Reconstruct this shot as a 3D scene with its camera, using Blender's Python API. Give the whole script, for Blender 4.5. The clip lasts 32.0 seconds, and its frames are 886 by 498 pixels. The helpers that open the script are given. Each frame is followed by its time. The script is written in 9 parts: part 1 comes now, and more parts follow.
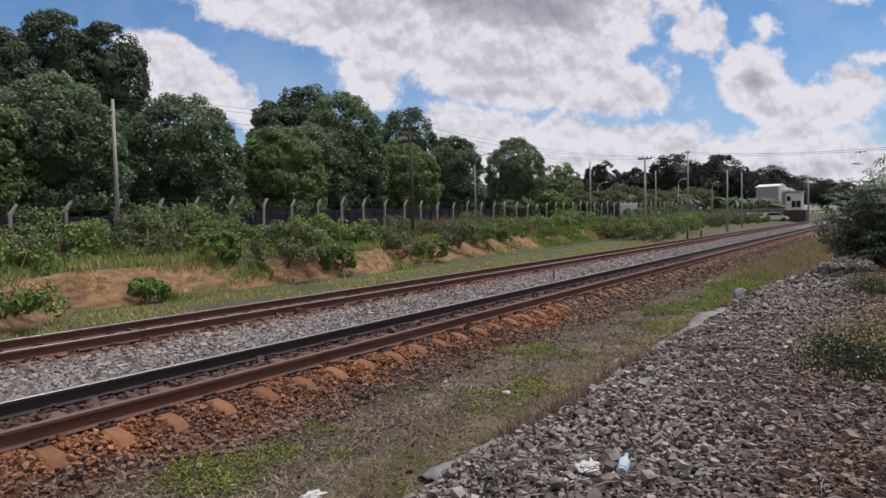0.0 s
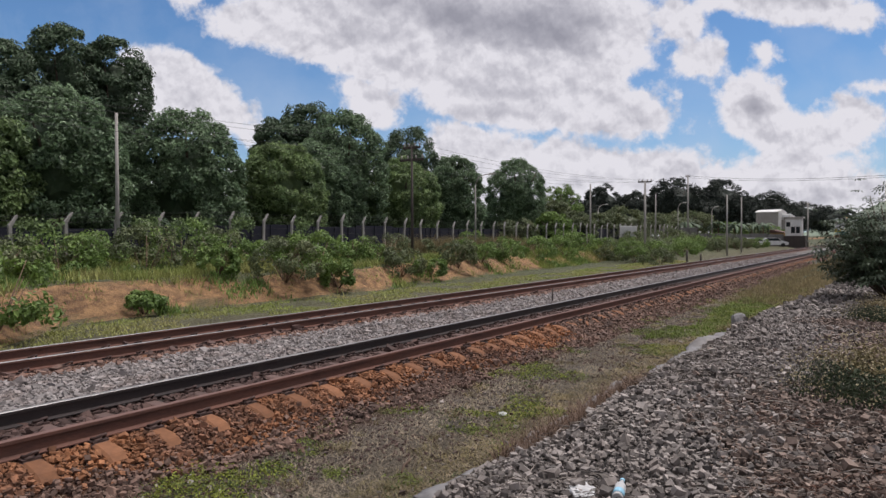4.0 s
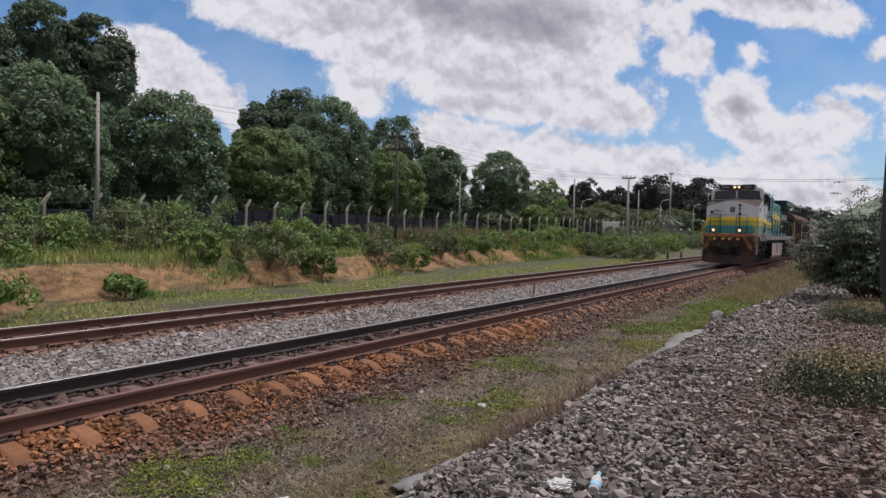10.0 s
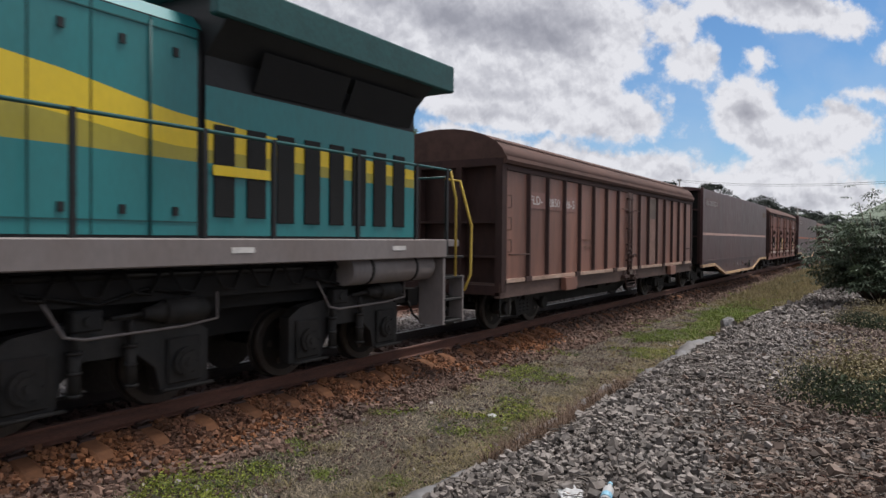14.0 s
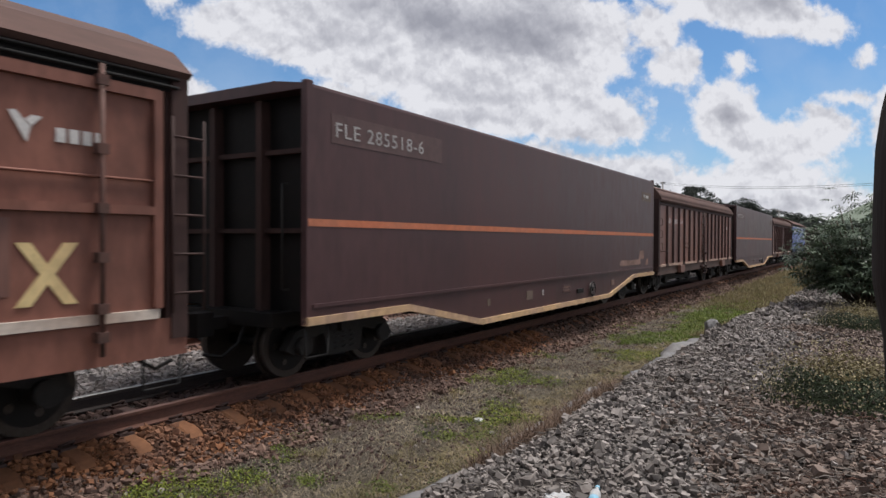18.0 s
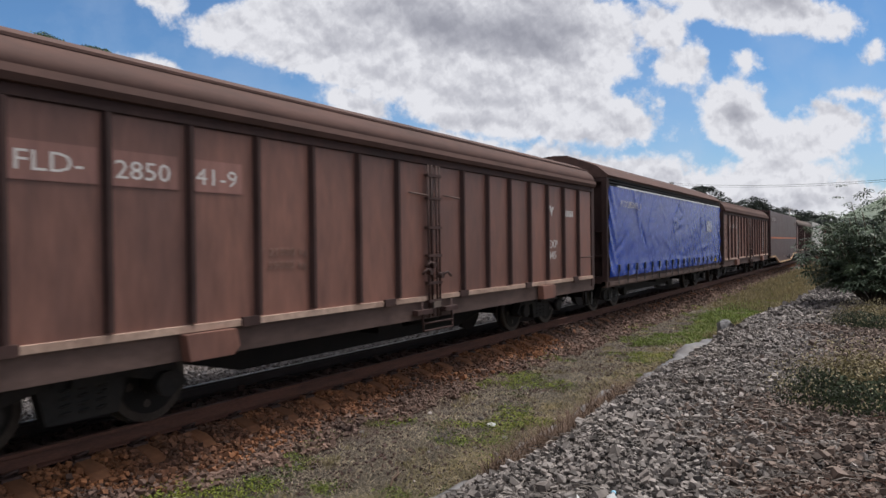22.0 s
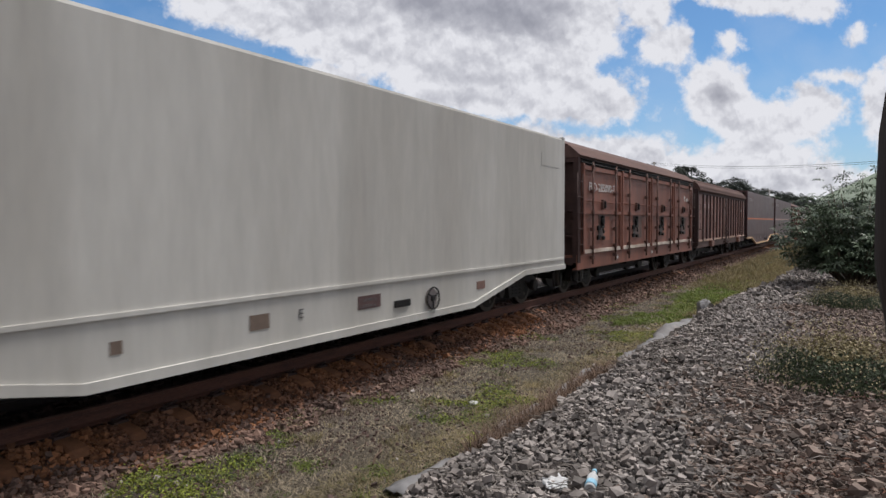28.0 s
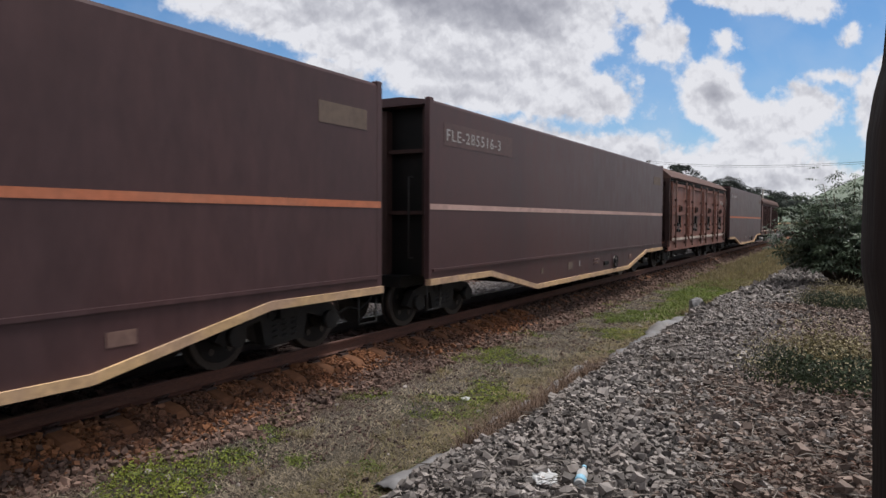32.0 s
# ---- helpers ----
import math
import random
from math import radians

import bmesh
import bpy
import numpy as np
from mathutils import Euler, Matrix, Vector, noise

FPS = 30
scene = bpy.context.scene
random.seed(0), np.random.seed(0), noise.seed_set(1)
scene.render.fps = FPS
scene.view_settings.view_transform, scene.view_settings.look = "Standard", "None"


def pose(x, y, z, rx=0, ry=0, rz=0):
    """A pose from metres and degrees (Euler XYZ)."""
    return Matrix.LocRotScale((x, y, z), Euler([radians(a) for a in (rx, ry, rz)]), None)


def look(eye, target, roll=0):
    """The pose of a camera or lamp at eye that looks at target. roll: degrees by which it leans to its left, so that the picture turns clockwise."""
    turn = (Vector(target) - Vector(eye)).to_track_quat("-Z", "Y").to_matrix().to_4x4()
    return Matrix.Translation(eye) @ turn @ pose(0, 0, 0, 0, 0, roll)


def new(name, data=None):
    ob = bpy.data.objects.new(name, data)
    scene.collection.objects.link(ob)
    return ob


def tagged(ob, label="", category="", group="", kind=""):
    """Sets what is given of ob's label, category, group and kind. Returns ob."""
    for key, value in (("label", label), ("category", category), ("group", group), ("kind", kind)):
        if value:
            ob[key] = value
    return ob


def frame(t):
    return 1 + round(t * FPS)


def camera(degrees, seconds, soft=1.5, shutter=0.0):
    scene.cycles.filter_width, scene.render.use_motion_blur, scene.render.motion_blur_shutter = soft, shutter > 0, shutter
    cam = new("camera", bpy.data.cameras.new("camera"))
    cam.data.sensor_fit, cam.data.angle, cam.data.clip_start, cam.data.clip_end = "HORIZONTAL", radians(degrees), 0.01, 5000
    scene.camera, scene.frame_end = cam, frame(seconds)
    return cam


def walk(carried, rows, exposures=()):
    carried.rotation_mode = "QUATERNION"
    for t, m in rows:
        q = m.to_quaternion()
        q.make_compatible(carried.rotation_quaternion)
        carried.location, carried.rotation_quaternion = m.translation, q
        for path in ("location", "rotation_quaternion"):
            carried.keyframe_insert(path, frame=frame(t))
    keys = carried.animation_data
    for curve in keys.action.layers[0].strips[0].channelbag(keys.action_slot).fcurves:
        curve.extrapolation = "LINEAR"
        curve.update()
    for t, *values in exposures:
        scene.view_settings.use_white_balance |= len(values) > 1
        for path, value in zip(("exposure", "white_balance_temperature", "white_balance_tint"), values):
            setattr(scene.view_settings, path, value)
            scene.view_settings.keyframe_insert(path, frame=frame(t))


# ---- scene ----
# Camera: held by hand beside the track; x runs along the rails, y across them, z = 0 on the rail heads.
cam = camera(66.62, 32.0, shutter=0.1)
PATH = [
    (0, pose(-0.000, -0.000, 1.790, 87.365, 1.329, -55.915)),
    (0.5, pose(-0.006, -0.002, 1.790, 87.422, 1.156, -55.853)),
    (1, pose(-0.004, -0.003, 1.791, 87.422, 0.993, -55.649)),
    (1.5, pose(-0.015, -0.007, 1.793, 87.466, 0.899, -55.673)),
    (2, pose(-0.009, -0.004, 1.792, 87.558, 0.964, -55.858)),
    (2.5, pose(-0.000, -0.005, 1.794, 87.717, 1.291, -55.961)),
    (3, pose(0.015, -0.001, 1.792, 88.120, 0.798, -56.006)),
    (3.5, pose(0.017, 0.001, 1.789, 88.738, -0.134, -56.005)),
    (5.5, pose(0.010, -0.010, 1.796, 89.567, 1.815, -55.498)),
    (6, pose(0.022, 0.004, 1.804, 89.562, 1.541, -55.702)),
    (6.5, pose(0.027, 0.004, 1.797, 90.253, 1.017, -55.979)),
    (7, pose(-0.005, -0.013, 1.793, 89.867, 0.114, -56.680)),
    (7.5, pose(0.012, -0.001, 1.796, 89.145, 0.447, -57.074)),
    (8, pose(0.019, 0.003, 1.796, 89.193, 0.442, -56.814)),
    (8.5, pose(0.000, -0.004, 1.798, 88.945, 0.133, -56.683)),
    (9, pose(0.009, -0.007, 1.795, 88.368, -0.448, -57.016)),
    (9.5, pose(0.004, 0.000, 1.794, 88.359, -1.163, -57.644)),
    (10, pose(0.014, 0.009, 1.793, 88.202, -1.339, -57.336)),
    (10.5, pose(0.010, 0.003, 1.796, 88.150, -1.206, -56.787)),
    (11, pose(0.008, 0.002, 1.797, 87.770, -1.154, -56.537)),
    (11.5, pose(0.013, 0.002, 1.799, 87.587, -0.963, -56.377)),
    (12, pose(0.004, -0.002, 1.801, 87.528, -0.018, -56.125)),
    (12.5, pose(0.013, 0.003, 1.803, 87.973, -0.556, -55.999)),
    (13, pose(0.010, 0.003, 1.799, 88.468, -0.386, -56.331)),
    (13.5, pose(0.021, 0.007, 1.801, 88.756, -0.395, -56.484)),
    (14, pose(0.017, -0.003, 1.800, 89.031, -0.507, -56.610)),
    (14.5, pose(0.023, -0.004, 1.803, 89.234, -0.448, -56.941)),
    (15, pose(0.030, 0.005, 1.801, 89.373, -0.637, -57.364)),
    (15.5, pose(0.026, 0.007, 1.805, 89.642, -0.446, -57.572)),
    (17.5, pose(0.033, 0.007, 1.806, 89.322, -0.389, -57.716)),
    (18, pose(0.027, 0.009, 1.807, 89.324, -0.242, -57.858)),
    (18.5, pose(0.049, 0.022, 1.806, 89.187, -0.176, -57.968)),
    (19, pose(0.044, 0.027, 1.814, 89.221, -0.224, -57.571)),
    (19.5, pose(0.041, 0.029, 1.813, 89.328, -0.028, -57.290)),
    (20, pose(0.040, 0.028, 1.814, 89.484, 0.318, -57.222)),
    (20.5, pose(0.049, 0.026, 1.817, 89.517, 0.594, -57.240)),
    (21, pose(0.038, 0.026, 1.820, 89.583, 0.632, -57.223)),
    (21.5, pose(0.045, 0.028, 1.815, 89.664, 0.772, -57.105)),
    (22, pose(0.039, 0.030, 1.816, 89.670, 0.701, -57.114)),
    (22.5, pose(0.041, 0.028, 1.816, 89.599, 0.734, -57.106)),
    (23, pose(0.051, 0.031, 1.815, 89.583, 0.753, -57.165)),
    (23.5, pose(0.040, 0.035, 1.816, 89.431, 0.766, -57.350)),
    (24, pose(0.038, 0.035, 1.820, 89.236, 0.538, -57.398)),
    (24.5, pose(0.046, 0.039, 1.822, 89.107, 0.035, -57.319)),
    (25, pose(0.047, 0.034, 1.819, 89.080, 0.097, -57.216)),
    (25.5, pose(0.043, 0.033, 1.822, 88.996, -0.010, -57.258)),
    (26, pose(0.034, 0.031, 1.820, 88.818, -0.465, -57.524)),
    (26.5, pose(0.047, 0.043, 1.823, 88.314, -0.262, -58.159)),
    (28.5, pose(0.053, 0.054, 1.829, 87.707, 0.288, -58.472)),
    (29, pose(0.038, 0.016, 1.819, 87.833, 0.399, -58.298)),
    (29.5, pose(0.044, 0.018, 1.816, 87.726, 0.558, -58.499)),
    (30, pose(0.038, 0.018, 1.826, 87.634, 0.696, -58.509)),
    (30.5, pose(0.032, 0.019, 1.831, 87.860, 0.749, -58.619)),
    (31, pose(0.032, 0.017, 1.825, 87.914, 0.197, -58.611)),
    (31.5, pose(0.028, 0.019, 1.827, 87.644, -0.144, -58.906)),
    (32, pose(0.048, 0.036, 1.830, 87.453, -0.300, -59.017)),
]
# the clip's camera opens up a little once the dark train fills the picture
walk(cam, PATH, exposures=[(0, -0.05, 6500, 15.5), (12.2, -0.05, 6500, 15.5), (14.2, 0.01, 6450, 11.5), (32, 0.01, 6450, 11.5)])

# ---------------------------------------------------------------- light
TRACK_Y = 7.1          # centre of the running track
TRACK2_Y = 11.3        # centre of the second track
HALF_GAUGE = 0.553


def node(nt, kind, x=0, **inputs):
    n = nt.nodes.new(kind)
    for k, v in inputs.items():
        n.inputs[k.replace("_", " ")].default_value = v
    return n


def sky_world():
    w = bpy.data.worlds.new("sky")
    w.use_nodes = True
    nt = w.node_tree
    nt.nodes.clear()
    L = nt.links.new
    out = nt.nodes.new("ShaderNodeOutputWorld")
    bg = nt.nodes.new("ShaderNodeBackground")
    L(bg.outputs[0], out.inputs[0])
    tc = nt.nodes.new("ShaderNodeTexCoord")
    sky = nt.nodes.new("ShaderNodeTexSky")
    sky.sky_type, sky.sun_disc = "NISHITA", False
    sky.sun_elevation, sky.sun_rotation = radians(69), radians(120)
    sky.air_density, sky.dust_density, sky.ozone_density = 1.0, 0.6, 1.6

    def math(op, a, b=None, clamp=False):
        n = nt.nodes.new("ShaderNodeMath")
        n.operation, n.use_clamp = op, clamp
        for i, v in enumerate((a, b)):
            if v is None:
                continue
            if isinstance(v, (int, float)):
                n.inputs[i].default_value = v
            else:
                L(v, n.inputs[i])
        return n.outputs[0]

    def dot(vec):
        n = nt.nodes.new("ShaderNodeVectorMath")
        n.operation = "DOT_PRODUCT"
        n.inputs[1].default_value = vec
        L(tc.outputs["Generated"], n.inputs[0])
        return n.outputs["Value"]

    # cloud plane: a flat chart of the sky, centred on the trees across the track
    m = pose(0, 0, 0, 90.253, 1.017, -55.979).to_3x3()
    right, up, ahead = m @ Vector((1, 0, 0)), m @ Vector((0, 1, 0)), m @ Vector((0, 0, -1))
    depth = math("MAXIMUM", dot(ahead), 0.25)
    u = math("DIVIDE", dot(right), depth)
    v = math("DIVIDE", dot(up), depth)
    comb = nt.nodes.new("ShaderNodeCombineXYZ")
    L(u, comb.inputs[0]), L(v, comb.inputs[1])

    def moved(vec, amount):
        n = nt.nodes.new("ShaderNodeVectorMath")
        n.operation = "ADD"
        n.inputs[1].default_value = amount
        L(vec, n.inputs[0])
        return n.outputs[0]

    def fog(vec, scale, detail=8.0, rough=0.55):
        n = node(nt, "ShaderNodeTexNoise", Scale=scale, Detail=detail, Roughness=rough)
        L(vec, n.inputs["Vector"])
        return n

    def heap(vec, scale, detail=3.0):
        """Rounded heads of cloud: 1 on a head, 0 in the creases between."""
        n = node(nt, "ShaderNodeTexVoronoi", Scale=scale, Detail=detail, Roughness=0.5, Lacunarity=2.3)
        n.normalize = True
        L(vec, n.inputs["Vector"])
        return math("SUBTRACT", 1.0, math("MULTIPLY", n.outputs["Distance"], 1.6))

    def warped(vec, scale, amount):
        n = fog(vec, scale, 6.0, 0.6)
        k = nt.nodes.new("ShaderNodeVectorMath")
        k.operation = "MULTIPLY_ADD"
        k.inputs[1].default_value = (amount, amount * 0.8, 0)
        L(n.outputs["Color"], k.inputs[0]), L(moved(vec, (-amount * 0.5, -amount * 0.4, 0)), k.inputs[2])
        return k.outputs[0]

    chart = warped(comb.outputs[0], 7.0, 0.085)
    billow = warped(comb.outputs[0], 20.0, 0.022)

    def bank(cx, cy, rx, ry, turn):
        """Depth inside an ellipse of the chart, 0 on its rim, below 0 outside. Numbers in thousandths."""
        mp = nt.nodes.new("ShaderNodeMapping")
        mp.vector_type = "TEXTURE"
        mp.inputs["Location"].default_value = (cx / 1000, cy / 1000, 0)
        mp.inputs["Rotation"].default_value = (0, 0, radians(turn))
        mp.inputs["Scale"].default_value = (rx / 1000, ry / 1000, 1)
        L(chart, mp.inputs[0])
        ln = nt.nodes.new("ShaderNodeVectorMath")
        ln.operation = "LENGTH"
        L(mp.outputs[0], ln.inputs[0])
        return math("MULTIPLY", math("SUBTRACT", 1.0, ln.outputs["Value"]), min(rx, ry * 1.4) / 1000)

    def union(rows):
        acc = None
        for e in rows:
            t = bank(*e)
            if acc is None:
                acc = t
                continue
            n = nt.nodes.new("ShaderNodeMath")
            n.operation = "SMOOTH_MAX"
            n.inputs[2].default_value = 0.02
            L(acc, n.inputs[0]), L(t, n.inputs[1])
            acc = n.outputs[0]
        return acc

    deep = union(CLOUD_BANKS)
    # past the charted part the same broken cloud goes on
    beyond = math("MAXIMUM", math("SUBTRACT", math("ABSOLUTE", u), 0.72), math("SUBTRACT", v, 0.43))
    loose = math("MULTIPLY", math("SUBTRACT", fog(comb.outputs[0], 2.2, 4.0).outputs[0], 0.40), 0.7)
    edge = nt.nodes.new("ShaderNodeMapRange")
    L(beyond, edge.inputs["Value"])
    edge.inputs["From Min"].default_value, edge.inputs["From Max"].default_value = -0.02, 0.12
    blend = nt.nodes.new("ShaderNodeMix")
    L(edge.outputs[0], blend.inputs["Factor"]), L(deep, blend.inputs["A"]), L(loose, blend.inputs["B"])
    deep = blend.outputs["Result"]
    h1, h2 = heap(billow, 13.0), heap(billow, 34.0)
    h1_up, h2_up = heap(moved(billow, (0.004, 0.016, 0)), 13.0), heap(moved(billow, (0.002, 0.007, 0)), 34.0)
    fine = fog(comb.outputs[0], 30.0, 9.0, 0.62).outputs[0]
    puff = math("ADD", math("MULTIPLY", math("SUBTRACT", h1, 0.5), 0.040), math("MULTIPLY", math("SUBTRACT", h2, 0.5), 0.016))
    puff = math("ADD", puff, math("MULTIPLY", math("SUBTRACT", fine, 0.5), 0.050))
    cover = math("ADD", deep, puff)
    mask = nt.nodes.new("ShaderNodeMapRange")
    mask.interpolation_type = "SMOOTHSTEP"
    L(cover, mask.inputs["Value"])
    mask.inputs["From Min"].default_value, mask.inputs["From Max"].default_value = -0.010, 0.010
    # thin rims let the light through; thick middles and undersides are grey
    relief = math("ADD", math("MULTIPLY", math("SUBTRACT", h1_up, h1), 1.2), math("MULTIPLY", math("SUBTRACT", h2_up, h2), 0.5))
    thick = math("MULTIPLY", math("SUBTRACT", math("ADD", deep, math("MULTIPLY", puff, 0.8)), 0.010), 3.4)
    thick = math("MINIMUM", thick, 0.50)
    shade = math("ADD", math("ADD", thick, relief), math("MULTIPLY", math("MAXIMUM", union(GREY_BASES), 0.0), 11.0))
    shade = math("ADD", shade, math("MULTIPLY", math("SUBTRACT", fine, 0.5), 0.26), True)
    tone = nt.nodes.new("ShaderNodeValToRGB")
    tone.color_ramp.elements[0].position, tone.color_ramp.elements[0].color = 0.0, (0.765, 0.775, 0.81, 1)
    tone.color_ramp.elements[1].position, tone.color_ramp.elements[1].color = 1.0, (0.315, 0.325, 0.375, 1)
    for at, c in ((0.28, (0.57, 0.58, 0.625, 1)), (0.60, (0.42, 0.43, 0.48, 1))):
        tone.color_ramp.elements.new(at).color = c
    L(shade, tone.inputs[0])
    blue = nt.nodes.new("ShaderNodeVectorMath")
    blue.operation = "MULTIPLY"
    blue.inputs[1].default_value = (SKY_STRENGTH * 0.58, SKY_STRENGTH * 0.82, SKY_STRENGTH * 1.0)
    L(sky.outputs[0], blue.inputs[0])
    # thin veil, thicker towards the horizon and in streaks
    veil = nt.nodes.new("ShaderNodeMix")
    veil.data_type = "RGBA"
    L(math("ADD", math("MULTIPLY", math("SUBTRACT", 0.34, v), 1.25, True), math("MULTIPLY", math("SUBTRACT", fog(chart, 9.0).outputs[0], 0.50), 0.8), True), veil.inputs["Factor"])
    L(blue.outputs[0], veil.inputs["A"])
    veil.inputs["B"].default_value = (0.50, 0.60, 0.75, 1)
    mix = nt.nodes.new("ShaderNodeMix")
    mix.data_type = "RGBA"
    L(mask.outputs[0], mix.inputs["Factor"])
    L(veil.outputs["Result"], mix.inputs["A"])
    L(tone.outputs[0], mix.inputs["B"])
    L(mix.outputs["Result"], bg.inputs[0])
    bg.inputs[1].default_value = 1.0
    scene.world = w


SKY_STRENGTH = 0.112
# centre x, centre y, half width, half height, turn
CLOUD_BANKS = [(-238, 296, 126, 35, -14), (-121, 294, 168, 75, -14), (64, 319, 260, 101, -5), (-3, 437, 352, 92, 0), (122, 206, 197, 55, -6), (244, 189, 99, 44, -8), (198, 277, 101, 67, 0), (223, 86, 268, 50, -3), (47, 120, 88, 37, -10), (357, 89, 126, 28, -10), (533, 55, 218, 40, 0), (-238, 18, 671, 75, 0), (-389, 202, 96, 59, -28), (-438, 236, 52, 44, -10), (-330, 173, 63, 32, -25), (-112, 189, 55, 35, -20), (-136, 209, 30, 23, -20), (491, 348, 134, 37, -4), (420, 365, 71, 30, 0), (376, 262, 37, 30, -20), (336, 318, 39, 28, -30), (470, 267, 20, 15, 0), (451, 189, 65, 49, -28), (529, 150, 88, 39, -5), (604, 181, 50, 32, 0), (644, 229, 25, 12, 0), (516, 103, 92, 23, 0), (-406, 363, 44, 20, -15), (718, 185, 50, 59, 0), (659, 298, 15, 10, 0)]
GREY_BASES = [(5, 324, 109, 42, -4), (148, 309, 126, 49, -4), (64, 244, 50, 13, -4), (80, 215, 101, 18, -4), (64, 180, 142, 20, -3), (223, 156, 92, 15, -4), (248, 131, 101, 12, -4), (508, 360, 92, 30, 0), (458, 192, 37, 28, -25), (516, 120, 63, 11, 0), (474, 150, 50, 13, 0), (-87, 336, 67, 28, -10), (181, 353, 84, 25, 0), (-188, 290, 50, 10, -14), (-70, 244, 50, 17, -14), (181, 219, 42, 13, 0), (290, 173, 42, 10, -10)]
sky_world()

sun_lamp = new("sun", bpy.data.lights.new("sun", "SUN"))
sun_lamp.data.energy, sun_lamp.data.angle, sun_lamp.data.color = 4.1, radians(22), (1.0, 0.97, 0.92)
# high sun through thin cloud, down the line ahead of the camera
SUN_UP, SUN_AZ = radians(69), radians(-30)
sun_lamp.matrix_world = look((0, 0, 60), Vector((0, 0, 60)) - Vector((math.cos(SUN_AZ) * math.cos(SUN_UP), math.sin(SUN_AZ) * math.cos(SUN_UP), math.sin(SUN_UP))))


# ---------------------------------------------------------------- materials
def material(name, base, rough=0.7, metal=0.0, vary=0.25, grain=30.0, stain=2.0, stretch=(1, 1, 1), tint=None, amount=0.5, bump=0.15, island=0.0, spread=0.0, coat=0.0, thin=0.0, spec=0.3):
    """A worn surface: grain and stains at two scales in the thing's own space, relief, and a second colour in the stains."""
    m = bpy.data.materials.new(name)
    m.use_nodes = True
    nt = m.node_tree
    L = nt.links.new
    b = nt.nodes["Principled BSDF"]
    tc = nt.nodes.new("ShaderNodeTexCoord")
    mp = nt.nodes.new("ShaderNodeMapping")
    mp.inputs["Scale"].default_value = stretch
    L(tc.outputs["Object"], mp.inputs[0])
    g = node(nt, "ShaderNodeTexNoise", Scale=grain, Detail=4.0, Roughness=0.6)
    s = node(nt, "ShaderNodeTexNoise", Scale=stain, Detail=5.0, Roughness=0.6)
    L(mp.outputs[0], g.inputs["Vector"]), L(mp.outputs[0], s.inputs["Vector"])
    r = nt.nodes.new("ShaderNodeMapRange")
    L(s.outputs[0], r.inputs["Value"])
    r.inputs["From Min"].default_value, r.inputs["From Max"].default_value = 0.42, 0.68
    r.inputs["To Max"].default_value = amount
    mix = nt.nodes.new("ShaderNodeMix")
    mix.data_type = "RGBA"
    mix.inputs["A"].default_value = (*base, 1)
    mix.inputs["B"].default_value = (*(tint or [c * 0.6 for c in base]), 1)
    L(r.outputs[0], mix.inputs["Factor"])
    hsv = nt.nodes.new("ShaderNodeHueSaturation")
    L(mix.outputs["Result"], hsv.inputs["Color"])
    val = nt.nodes.new("ShaderNodeMapRange")
    L(g.outputs[0], val.inputs["Value"])
    val.inputs["From Min"].default_value, val.inputs["From Max"].default_value = 0.3, 0.7
    val.inputs["To Min"].default_value, val.inputs["To Max"].default_value = 1 - vary, 1 + vary
    value = val.outputs[0]
    if island or spread:
        geo = nt.nodes.new("ShaderNodeNewGeometry") if island else nt.nodes.new("ShaderNodeObjectInfo")
        rnd = geo.outputs["Random Per Island"] if island else geo.outputs["Random"]
        k = island or spread
        mr = nt.nodes.new("ShaderNodeMapRange")
        L(rnd, mr.inputs["Value"])
        mr.inputs["To Min"].default_value, mr.inputs["To Max"].default_value = 1 - k, 1 + k
        mu = nt.nodes.new("ShaderNodeMath")
        mu.operation = "MULTIPLY"
        L(value, mu.inputs[0]), L(mr.outputs[0], mu.inputs[1])
        value = mu.outputs[0]
    L(value, hsv.inputs["Value"])
    L(hsv.outputs[0], b.inputs["Base Color"])
    rr = nt.nodes.new("ShaderNodeMapRange")
    L(g.outputs[0], rr.inputs["Value"])
    rr.inputs["To Min"].default_value, rr.inputs["To Max"].default_value = max(0.03, rough - 0.15), min(1, rough + 0.15)
    L(rr.outputs[0], b.inputs["Roughness"])
    b.inputs["Metallic"].default_value = metal
    b.inputs["Coat Weight"].default_value = coat
    b.inputs["Specular IOR Level"].default_value = spec
    if bump:
        bp = nt.nodes.new("ShaderNodeBump")
        bp.inputs["Strength"].default_value = bump
        bp.inputs["Distance"].default_value = 0.02
        L(g.outputs[0], bp.inputs["Height"])
        L(bp.outputs[0], b.inputs["Normal"])
    if thin:
        tr = nt.nodes.new("ShaderNodeBsdfTranslucent")
        L(hsv.outputs[0], tr.inputs[0])
        ms = nt.nodes.new("ShaderNodeMixShader")
        ms.inputs[0].default_value = thin
        L(b.outputs[0], ms.inputs[1]), L(tr.outputs[0], ms.inputs[2])
        L(ms.outputs[0], nt.nodes["Material Output"].inputs[0])
    return m


def glow(name, colour, strength):
    m = bpy.data.materials.new(name)
    m.use_nodes = True
    b = m.node_tree.nodes["Principled BSDF"]
    b.inputs["Base Color"].default_value = (*colour, 1)
    b.inputs["Emission Color"].default_value = (*colour, 1)
    b.inputs["Emission Strength"].default_value = strength
    return m


